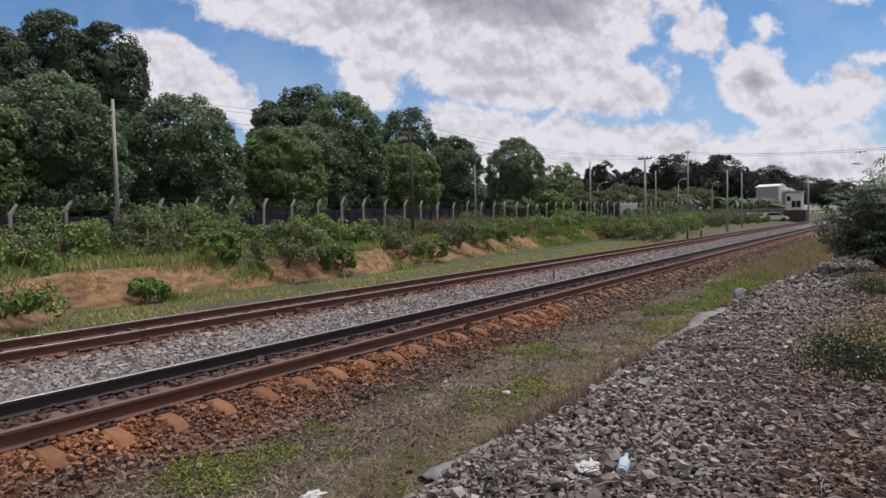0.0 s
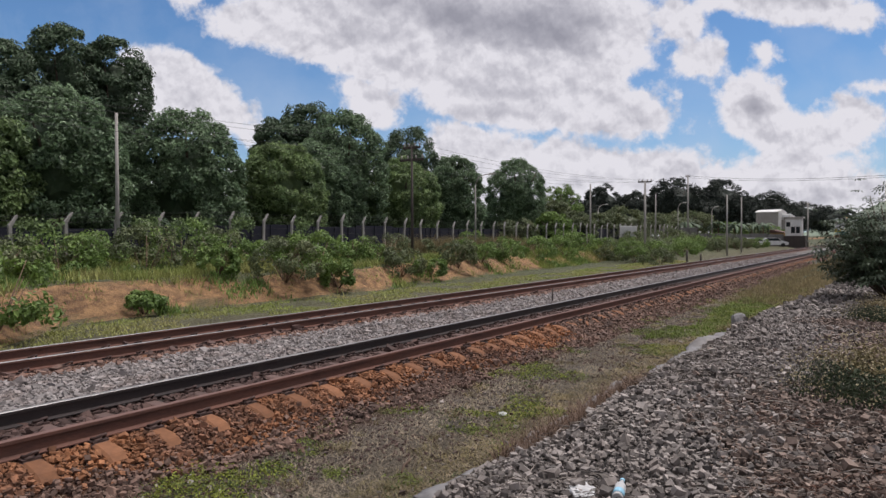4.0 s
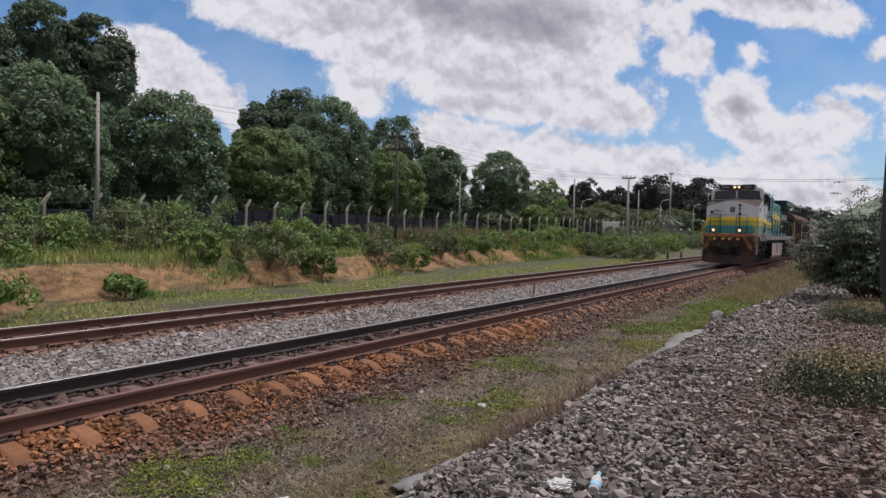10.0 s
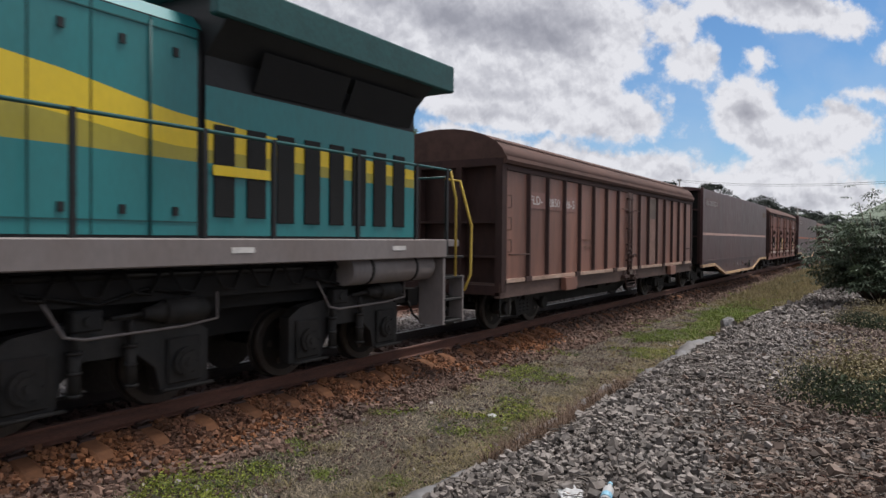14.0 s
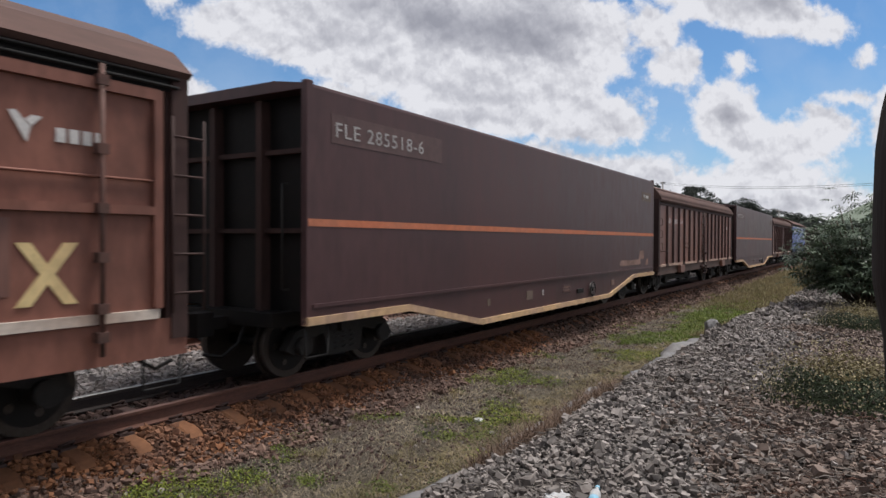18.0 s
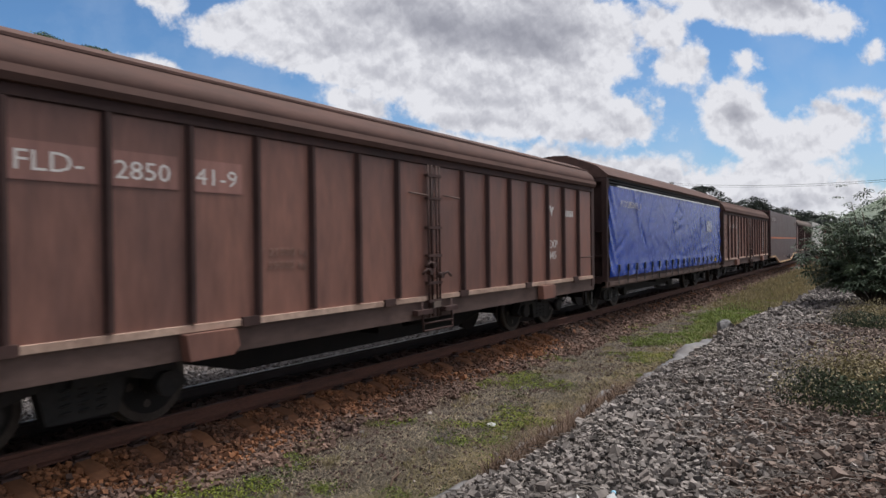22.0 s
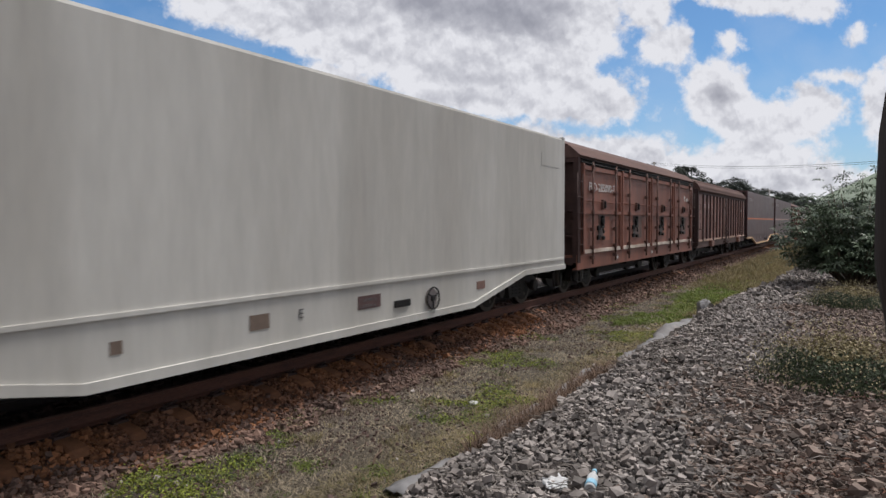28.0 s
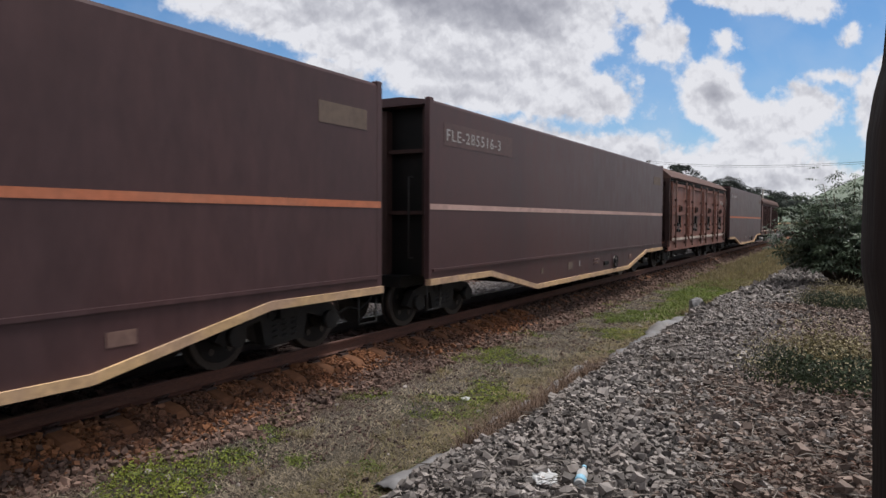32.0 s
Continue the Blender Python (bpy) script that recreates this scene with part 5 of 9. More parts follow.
flower_bush(16.3, 0.10, 1.7, 0.42, 72, "low straw-coloured bush on the gravel")


def broad_shrub(xc, yc, seed):
    """Upright branches with long-stalked lobed leaves, in tiers."""
    z0 = float(ground_z(xc, yc))
    t = thing("broad_leaved_shrub", "large shrub with broad lobed dark-green leaves at the gravel bank", "shrub", pose(xc, yc, z0))
    r = np.random.default_rng(seed)
    bm = bmesh.new()
    V, F = [], []

    def leaf(c, up, ax, s):
        side = np.cross(up, ax)
        base = len(V)
        V.append(c)
        for k in range(7):
            a = -2.3 + 4.6 * k / 6
            tip = c + (ax * math.cos(a) + side * math.sin(a)) * s * (1 - 0.13 * abs(k - 3)) - up * s * 0.22
            l = c + (ax * math.cos(a - 0.2) + side * math.sin(a - 0.2)) * s * 0.5
            q = c + (ax * math.cos(a + 0.2) + side * math.sin(a + 0.2)) * s * 0.5
            V.extend((l, tip, q))
            F.append((base, base + 1 + 3 * k, base + 2 + 3 * k, base + 3 + 3 * k))
    for k in range(54):
        a = r.uniform(0, 6.28)
        rad = r.uniform(0.1, 1.0) ** 0.6
        top = np.array([math.cos(a) * rad * 2.05, math.sin(a) * rad * 1.75, 3.0 * (1 - 0.45 * rad ** 2) * r.uniform(0.5, 1.05)])
        bar(bm, (math.cos(a) * 0.15, math.sin(a) * 0.15, -0.1), top * np.array([0.6, 0.6, 0.55]), 0.035, 5, 0, 0.022)
        bar(bm, top * np.array([0.6, 0.6, 0.55]), top, 0.022, 5, 0, 0.010)
        for j in range(44):
            f = r.uniform(0.25, 1.02)
            c = top * np.array([0.5 + 0.55 * f, 0.5 + 0.55 * f, 0.1 + 0.9 * f]) + r.normal(0, 0.24, 3)
            if c[2] < 0.34 + 0.16 * rad:
                continue
            d = np.array([math.cos(b := r.uniform(0, 6.28)), math.sin(b), r.uniform(-0.35, 0.1)])
            up = np.array([0, 0, 1.0]) + r.normal(0, 0.35, 3)
            up -= d * (up @ d) / (d @ d)
            leaf(c + d * 0.15, up / np.linalg.norm(up), d / np.linalg.norm(d), r.uniform(0.17, 0.30))
    part("stem", bm, M["bark"], t)
    shared("foliage", mesh_from("foliage", [tuple(v) for v in V], F, [M["leaf_broad"]]), t)


broad_shrub(21.2, -0.05, 91)
# ---------------------------------------------------------------- fence
FENCE_Y = 27.4
fence = thing("fence", "wire fence on pale concrete posts with angled tops", "fence", kind="")


def post_mesh():
    bm = bmesh.new()
    prism(bm, [(-0.055, -0.5), (0.055, -0.5), (0.055, 2.02), (0.30, 2.42), (0.235, 2.46), (-0.055, 2.08)], -0.055, 0.055, "y")
    me = bpy.data.meshes.new("post")
    bmesh.ops.bevel(bm, geom=list(bm.edges), offset=0.012, segments=1, affect="EDGES")
    bm.to_mesh(me)
    bm.free()
    me.materials.append(M["concrete"])
    return me


POST = post_mesh()
def fence_foot(xx):
    return float(ground_z(xx, FENCE_Y)) - 0.05 - 0.4 * float(smoothstep(24, 10, xx))


FENCE_X = [3.8 + 2.0 * i for i in range(50)]
for i, xx in enumerate(FENCE_X):
    shared("post", POST, fence, pose(xx, FENCE_Y, fence_foot(xx), 1.5 * math.sin(i * 2.1), 2.0 * math.sin(i * 1.3), 4 * math.sin(i * 3.1)))
for k, (dx, hz) in enumerate([(0.24, 2.40), (0.13, 2.24), (0.03, 2.02), (0, 1.7), (0, 1.35), (0, 1.0), (0, 0.6), (0, 0.25)]):
    bm = bmesh.new()
    pipe(bm, [(xx + dx, FENCE_Y - 0.06, fence_foot(xx) + hz) for xx in FENCE_X], 0.008, 4)
    part("wire", bm, M["wire"], fence)
bm = bmesh.new()
prism(bm, [(55.8, -0.4), (55.95, -0.4), (55.95, 2.5), (55.8, 2.5)], FENCE_Y + 0.1, FENCE_Y + 0.25, "y")
part("gate_post", bm, M["white_wall"], fence, "white-painted thicker post")

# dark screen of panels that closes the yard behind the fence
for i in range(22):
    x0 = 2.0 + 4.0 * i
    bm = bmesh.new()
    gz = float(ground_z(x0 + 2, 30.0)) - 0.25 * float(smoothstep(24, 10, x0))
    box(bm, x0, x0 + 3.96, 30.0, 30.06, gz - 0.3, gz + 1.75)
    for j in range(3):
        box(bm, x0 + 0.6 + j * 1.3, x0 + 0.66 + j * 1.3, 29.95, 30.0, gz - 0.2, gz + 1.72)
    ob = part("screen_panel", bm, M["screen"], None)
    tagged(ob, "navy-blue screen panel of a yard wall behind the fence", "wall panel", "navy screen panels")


def vine(xc, w, seed):
    gz = fence_foot(xc) + 0.05
    t = thing("fence_creeper", "yellow-green creeper hanging on the fence wires", "creeper", pose(xc, FENCE_Y - 0.1, gz), "creepers on the fence")
    r = np.random.default_rng(seed)
    n = int(260 * w)
    P = np.stack([r.uniform(-w / 2, w / 2, n), r.normal(0, 0.08, n), 2.0 + r.normal(0, 0.12, n) - np.abs(r.normal(0, 0.45, n)) * (0.4 + 0.6 * np.sin(r.uniform(0, 6, n)) ** 2)], -1)
    v, f = leaves(P, np.tile([0, -1.0, 0.4], (n, 1)), 0.14, 1.5, 0, seed, 0.7)
    shared("foliage", fast_mesh("foliage", v, f, M["leaf_light"]), t)


for k, (xc, w) in enumerate([(12.8, 1.6), (17.2, 1.4), (19.6, 2.2), (22.4, 1.4), (8.5, 2.0), (26.5, 1.0)]):
    vine(xc, w, 500 + k)


# ---------------------------------------------------------------- poles and wires
def pole(xc, yc, top, r, mat, label, arms=(), group="poles", name="utility_pole"):
    z0 = float(ground_z(xc, yc))
    t = thing(name, label, "pole", pose(xc, yc, z0), group)
    bm = bmesh.new()
    bar(bm, (0, 0, -0.4), (0, 0, top - z0), r * 1.25, 10, 0, r * 0.8)
    part("shaft", bm, M[mat], t)
    for dz, half in arms:
        bm = bmesh.new()
        box(bm, -0.05, 0.05, -half, half, top - z0 - dz - 0.06, top - z0 - dz + 0.06)
        part("crossarm", bm, M["wood_pole"], t)
        for s in (-0.9, -0.35, 0.35, 0.9):
            bm = bmesh.new()
            disc(bm, (0, s * half, top - z0 - dz + 0.14), 0.045, 0.18, "z", 7)
            part("insulator", bm, M["concrete"], t)
    return t


pole(15.25, 26.2, 6.85, 0.07, "concrete", "slim pale concrete pole before the fence")
pole(28.2, 21.0, 6.55, 0.07, "wood_pole", "thin dark timber pole with two crossarms", [(0.12, 0.55), (0.75, 0.75)])
pole(62.7, 25.0, 6.9, 0.08, "concrete", "pale concrete pole in the scrub")
pole(60.0, 18.8, 6.75, 0.105, "concrete", "pale concrete pole with a timber crossarm", [(0.12, 0.62)])
pole(80.0, 23.8, 6.8, 0.075, "concrete", "pale concrete pole in the scrub")
pole(108.9, 27.4, 11.3, 0.12, "concrete", "tall concrete pole that carries the line over the tracks", [(0.2, 0.35)])
pole(75.0, 14.9, 6.1, 0.085, "concrete", "pale concrete pole beside the second track")
pole(85.0, 15.3, 6.3, 0.08, "concrete", "pale concrete pole beside the second track")
pole(131.0, 13.0, 7.4, 0.12, "concrete", "pale concrete pole beside the hut", [(0.2, 0.5)])


def street_lamp(xc, yc, top, arm, turn):
    z0 = float(ground_z(xc, yc))
    t = thing("street_lamp", "grey street lamp with a curved arm above the trees", "street lamp", pose(xc, yc, z0, 0, 0, turn), "street lamps")
    h = top - z0
    bm = bmesh.new()
    bar(bm, (0, 0, -0.3), (0, 0, h - 0.8), 0.07, 8, 0, 0.045)
    part("shaft", bm, M["concrete"], t)
    bm = bmesh.new()
    pipe(bm, [(0, 0, h - 0.8), (arm * 0.2, 0, h - 0.35), (arm * 0.6, 0, h - 0.08), (arm, 0, h)], 0.035, 6)
    part("arm", bm, M["concrete"], t)
    bm = bmesh.new()
    prism(bm, [(arm - 0.05, h - 0.08), (arm + 0.42, h - 0.02), (arm + 0.46, h + 0.05), (arm, h + 0.08)], -0.1, 0.1, "y")
    part("lamp_head", bm, M["lamp_off"], t)


street_lamp(41.6, 25.3, 6.35, 1.1, -38)
street_lamp(88.0, 34.0, 6.2, 1.6, -20)
street_lamp(98.0, 26.0, 6.6, 1.7, -15)
street_lamp(112.0, 24.5, 6.5, 1.7, -15)


def cable(a, b, sag, r=0.02, name="overhead_wire", label="thin dark overhead wire"):
    bm = bmesh.new()
    a, b = Vector(a), Vector(b)
    pts = [a.lerp(b, k / 24) - Vector((0, 0, sag * 4 * (k / 24) * (1 - k / 24))) for k in range(25)]
    pipe(bm, pts, r, 4)
    tagged(part(name, bm, M["wire"], None), label, "cable", "overhead wires")


cable((108.9, 27.4, 11.2), (76.5, -5.3, 7.7), 0.7, 0.022)
cable((108.9, 27.9, 11.0), (76.5, -4.8, 7.5), 0.7, 0.018)
for dz, o in ((0.0, -0.5), (0.0, 0.5), (0.65, -0.7), (0.65, 0.7)):
    cable((28.2, 21 + o, 6.6 - dz), (60, 18.8 + o * 0.8, 6.85 - dz * 0.3), 0.5, 0.007)
    cable((28.2, 21 + o, 6.6 - dz), (-18, 25.5 + o, 7.4 - dz), 0.7, 0.007)
cable((60, 18.3, 6.8), (131, 13.0, 7.2), 0.9, 0.014)
cable((60, 19.3, 6.8), (108.9, 27.4, 9.6), 0.5, 0.012)
cable((15.25, 26.2, 6.7), (-25, 28, 7.2), 0.4, 0.007)
cable((15.25, 26.2, 6.7), (62.7, 25, 6.8), 0.6, 0.007)


# ---------------------------------------------------------------- buildings and yard in the distance
def hut():
    t = thing("signal_hut", "small white flat-roofed hut on a dark base beside the tracks", "hut", pose(129.1, 14.85, 0) @ Matrix.Diagonal((0.82, 0.82, 1.0, 1)))
    z0 = float(ground_z(129, 14.7)) - 0.4
    bm = bmesh.new()
    box(bm, -1.5, 1.5, -2.2, 2.0, z0, 1.75, 0, 0.02)
    part("base", bm, M["wood_pole"], t, "dark brown base storey")
    bm = bmesh.new()
    box(bm, -1.5, 1.5, -1.5, 1.5, 1.75, 4.7, 0, 0.02)
    part("wall", bm, M["white_wall"], t)
    bm = bmesh.new()
    box(bm, -1.75, 1.75, -1.75, 1.75, 4.7, 4.95, 0, 0.02)
    part("roof", bm, M["concrete"], t)
    for yy in (-0.85, 0.05, 0.95):
        w = new("window")
        w.parent = t
        bm = bmesh.new()
        box(bm, -1.53, -1.5, yy - 0.36, yy + 0.36, 2.2 if yy < 0.5 else 3.3, 3.3 if yy < 0.5 else 4.1)
        part("pane", bm, M["dark_window"], w)
        bm = bmesh.new()
        for a, b in ((yy - 0.4, yy - 0.36), (yy + 0.36, yy + 0.4)):
            box(bm, -1.55, -1.5, a, b, 2.15 if yy < 0.5 else 3.25, 3.35 if yy < 0.5 else 4.15)
        part("window_frame", bm, M["concrete"], w)


hut()


def shed():
    t = thing("white_warehouse", "grey-sided warehouse with a white gable and pale vaulted annexes", "warehouse", pose(160.5, 21.6, 0, 0, 0, 75) @ Matrix.Diagonal((0.76, 0.6, 0.94, 1)))
    bm = bmesh.new()
    box(bm, 0, 6.2, -6.5, 0, 0.3, 7.3)
    part("wall", bm, M["concrete"], t, "grey sheet side wall")
    bm = bmesh.new()
    prism(bm, [(-6.6, 0.3), (0.02, 0.3), (0.02, 7.35), (-3.3, 7.9), (-6.6, 7.35)], -0.25, -0.005, "x")
    part("gable", bm, M["white_wall"], t, "white-painted gable wall")
    bm = bmesh.new()
    prism(bm, [(-6.8, 7.3), (0.25, 7.3), (0.25, 7.42), (-3.3, 8.0), (-6.8, 7.42)], -0.003, 6.5, "x")
    part("roof", bm, M["white_wall"], t, "pale sheet-metal roof")
    for k in range(3):
        bm = bmesh.new()
        c = -3.0 - 1.5 * k
        prism(bm, [(c + 0.7 * math.cos(a * 0.314), 5.9 - 0.2 * k + 1.0 * math.sin(a * 0.314)) for a in range(11)], -2.6, -0.3, "x")
        part("vault", bm, M["white_wall"], t)
    bm = bmesh.new()
    box(bm, -2.6, -0.3, -6.8, -2.3, 0.3, 5.6)
    part("annex_wall", bm, M["concrete"], t)
    t2 = thing("ochre_house", "low ochre house behind the hut", "house", pose(142, 19.8, 0))
    bm = bmesh.new()
    box(bm, -4, 4, -2.2, 2.0, 0.3, 2.3)
    part("wall", bm, M["ochre_wall"], t2)
    bm = bmesh.new()
    prism(bm, [(-2.5, 2.3), (2.3, 2.3), (-0.1, 2.9)], -4.3, 4.3, "x")
    part("roof", bm, M["brown_roof"], t2)


shed()
for k in range(7):
    f = (k + 0.5) / 7
    wx, wy = 104 + 21 * f, 30.2 - 14.2 * f
    bm = bmesh.new()
    box(bm, -1.78, 1.78, -0.07, 0.07, -0.3, 2.0 + 0.12 * (k % 2), 0, 0.02)
    for q in (-1.70, 0.0, 1.62):
        box(bm, q, q + 0.12, -0.13, -0.075, -0.3, 1.98)
    ob = part("yard_wall", bm, M["wall_grey"], None)
    ob.matrix_basis = pose(wx, wy, float(ground_z(wx, wy)), 0, 0, -34)
    tagged(ob, "stained grey yard wall section behind the scrub", "wall", "yard wall sections")


def banana_clump(xc, yc, top, seed):
    """Long arching leaves on a few short stems, that hang over the yard wall."""
    z0 = float(ground_z(xc, yc))
    t = thing("banana_plant", "green banana plant with long arching leaves behind the yard wall", "plant", pose(xc, yc, z0), "banana plants")
    r = np.random.default_rng(seed)
    bm = bmesh.new()
    V, F = [], []
    for k in range(3):
        c = np.array([r.uniform(-1, 1), r.uniform(-1, 1), 0])
        h = (top - z0) * r.uniform(0.6, 0.75)
        bar(bm, c - (0, 0, 0.2), c + (0, 0, h), 0.14, 7, 0, 0.08)
        for j in range(11):
            a, ln = r.uniform(0, 6.28), r.uniform(1.5, 2.4)
            d, sd = np.array([math.cos(a), math.sin(a), 0]), np.array([-math.sin(a), math.cos(a), 0])
            base, rise = len(V), r.uniform(0.4, 1.1)
            for q in range(6):
                u = q / 5
                p = c + (0, 0, h) + d * ln * u + np.array([0, 0, ln * (rise * u - 1.1 * u * u)])
                w = 0.26 * math.sin(math.pi * (0.08 + 0.9 * u))
                V.extend((p - sd * w - (0, 0, 0.08), p, p + sd * w - (0, 0, 0.08)))
            for q in range(5):
                i = base + 3 * q
                F.extend(((i, i + 1, i + 4, i + 3), (i + 1, i + 2, i + 5, i + 4)))
    part("stem", bm, M["stem"], t)
    shared("foliage", mesh_from("foliage", V, F, [M["leaf_dark"]]), t)


for k, (wx, wy, top) in enumerate(((118, 25.5, 5.0), (123, 22.5, 5.3), (127, 20.2, 5.0), (113, 28.6, 4.6))):
    banana_clump(wx, wy, top, 900 + k)
bm = bmesh.new()
box(bm, -0.9, 0.9, -0.06, 0.06, 0, 2.1, 0, 0.03)
box(bm, -0.75, -0.65, 0.06, 0.4, 0, 1.4)
box(bm, 0.65, 0.75, 0.06, 0.4, 0, 1.4)
ob = part("white_board", bm, M["white_wall"], None)
ob.matrix_basis = pose(74.5, 25.2, float(ground_z(74.5, 25.2)), 0, 0, -70)
tagged(ob, "white board standing in the scrub near a concrete pole", "board")


def car(xc, yc, turn, label):
    t = thing("parked_car", label, "car", pose(xc, yc, float(ground_z(xc, yc)), 0, 0, turn), "parked cars")
    bm = bmesh.new()
    prism(bm, [(-2.1, 0.3), (2.1, 0.3), (2.12, 0.75), (1.2, 0.9), (0.6, 1.42), (-1.0, 1.45), (-1.7, 0.95), (-2.12, 0.85)], -0.85, 0.85, "y")
    bmesh.ops.bevel(bm, geom=list(bm.edges), offset=0.06, segments=2, affect="EDGES")
    part("body", bm, M["car_paint"], t)
    bm = bmesh.new()
    prism(bm, [(1.05, 0.95), (0.56, 1.36), (-0.95, 1.38), (-1.5, 0.98)], -0.87, 0.87, "y")
    part("window", bm, M["dark_window"], t)
    for sx in (-1.3, 1.3):
        for sy in (-0.8, 0.8):
            bm = bmesh.new()
            disc(bm, (sx, sy, 0.31), 0.31, 0.2, "y", 16)
            part("wheel", bm, M["rubber"], t)


car(118, 16.6, -70, "white car parked in the scrub by the tracks")
car(116, 19.0, -60, "white car parked before the yard wall")

bm = bmesh.new()
hv = [[bm.verts.new((900 + 40 * i, yy, -5 + (70 + 12 * math.sin(j * 0.8 + 0.4)) * math.exp(-((yy + 60) / 110) ** 2) * (1 - 0.04 * i) if i else -5)) for j, yy in enumerate(range(-500, 700, 60))] for i in range(6)]
for A, B in zip(hv, hv[1:]):
    for k in range(len(A) - 1):
        bm.faces.new((A[k], A[k + 1], B[k + 1], B[k])).smooth = True
tagged(part("backdrop", bm, M["hill"], None), "hazy green hill on the horizon", "hill", kind="structure")


# ---------------------------------------------------------------- small things by the track
def stake(xc, yc, h, r, label, name="marker_stake"):
    bm = bmesh.new()
    bar(bm, (0, 0, -0.2), (0.02, 0, h), r, 6, 0, r * 0.9)
    ob = part(name, bm, M["wood_pole"], None)
    ob.matrix_basis = pose(xc, yc, float(ground_z(xc, yc)))
    tagged(ob, label, "stake", "marker stakes")


stake(18.9, 8.75, 0.42, 0.022, "thin dark stake in the pale ballast")
stake(55.0, 13.9, 1.1, 0.08, "dark timber stake beside the second track")
stake(56.5, 13.2, 0.75, 0.09, "short dark timber stake beside the second track")
stake(45.0, 3.3, 0.5, 0.09, "short dark stake in the tall grass")


def liner():
    """Torn sheet that lies along the foot of the gravel heap and folds up at its end."""
    bm = bmesh.new()
    cols = []
    for i in range(90):
        xx = 4.6 + 11.9 * i / 89
        e = float(gravel_edge(xx)) + 0.12 * float(wave(np.array(xx), np.array(0.0), 1.5, 3))
        w = (0.17 + 0.05 * math.sin(xx * 3.1) + 0.04 * math.sin(xx * 7.7 + 1)) * float(np.interp(xx, [4.6, 5.0, 6.4, 7.0, 9.6, 10.4, 16], [0.6, 0.9, 0.7, 0.35, 0.45, 1.35, 1.5]))
        lift = 0.04 + 0.03 * math.sin(xx * 5.3) + 0.10 * math.exp(-((xx - 14.6) / 0.6) ** 2)
        row = []
        for k in range(7):
            f = k / 6
            yy = e + 0.44 - 0.02 * math.sin(xx * 9) - w * 2.2 * f
            zz = float(ground_z(xx, yy)) + 0.060 + lift * math.sin(math.pi * min(1, f * 1.3)) + 0.02 * math.sin(xx * 23 + k * 2.1)
            row.append(bm.verts.new((xx + 0.03 * math.sin(k * 3 + xx * 11), yy, zz)))
        cols.append(row)
    for A, B in zip(cols, cols[1:]):
        for k in range(6):
            bm.faces.new((A[k], B[k], B[k + 1], A[k + 1])).smooth = True
    ob = part("ground_liner", bm, M["liner"], None)
    s = ob.modifiers.new("thickness", "SOLIDIFY")
    s.thickness = 0.012
    tagged(ob, "torn grey ground liner folded along the foot of the gravel", "liner")


liner()
bm = bmesh.new()
bmesh.ops.create_icosphere(bm, subdivisions=3, radius=1.0)
for vert in bm.verts:
    c = vert.co.copy()
    k = 1 + 0.22 * noise.noise(c * 1.7) + 0.10 * noise.noise(c * 4.5)
    q = max(abs(c.x), abs(c.y), abs(c.z))
    c = c * (0.45 + 0.55 / q * 0.8) * k
    vert.co = Vector((c.x * 0.21 + 0.05 * c.z, c.y * 0.17, c.z * 0.27 + 0.17))
ob = part("concrete_block", bm, M["liner"], None)
ob.matrix_basis = pose(16.5, 3.02, -0.38, 4, 6, 25)
tagged(ob, "grey broken concrete block at the end of the gravel heap", "block")


def bottle():
    t = thing("plastic_bottle", "discarded clear plastic bottle with a blue label on the gravel", "bottle", pose(4.28, 1.50, float(ground_z(4.28, 1.50)) + 0.07, 0, 84, 12))
    bm = bmesh.new()
    for (z0, r0), (z1, r1) in zip(((-0.11, 0.03), (-0.10, 0.037), (0.05, 0.037), (0.09, 0.02), (0.12, 0.014)), ((-0.10, 0.037), (0.05, 0.037), (0.09, 0.02), (0.12, 0.014), (0.13, 0.014))):
        bar(bm, (0, 0, z0), (0, 0, z1), r0, 14, 0, r1)
    part("body", bm, M["litter_white"], t)
    bm = bmesh.new()
    bar(bm, (0, 0, -0.09), (0, 0, -0.03), 0.039, 14)
    part("label", bm, M["litter_blue"], t, "pale blue label")
    bm = bmesh.new()
    bar(bm, (0, 0, 0.125), (0, 0, 0.15), 0.017, 10)
    part("cap", bm, M["litter_blue"], t)


bottle()


def plastic_bag(xc, yc, s, seed, label):
    bm = bmesh.new()
    bmesh.ops.create_icosphere(bm, subdivisions=3, radius=1.0)
    for v in bm.verts:
        n = noise.noise(v.co * 2.3 + Vector((seed, 0, 0))) + 0.5 * noise.noise(v.co * 6 + Vector((0, seed, 0)))
        v.co = Vector((v.co.x * 1.3, v.co.y, v.co.z * 0.42)) * s * (1 + 0.55 * n)
    ob = part("plastic_bag", bm, M["litter_white"], None)
    ob.matrix_basis = pose(xc, yc, float(ground_z(xc, yc)) + s * 0.35, 0, 0, seed * 40)
    tagged(ob, label, "plastic bag", "litter")


plastic_bag(4.24, 1.74, 0.085, 1, "crumpled white plastic bag on the gravel")
plastic_bag(7.55, 4.18, 0.05, 2, "small pale plastic scrap in the weeds")
plastic_bag(3.45, 0.72, 0.03, 3, "scrap of white plastic on the gravel")
plastic_bag(3.9, 4.0, 0.07, 4, "crushed white plastic in the weeds")
bm = bmesh.new()
pipe(bm, [(-0.22, -0.05, 0.02), (-0.05, 0.01, 0.035), (0.1, 0.03, 0.03), (0.24, 0.1, 0.02)], 0.011, 6)
ob = part("twig", bm, M["stem"], None)
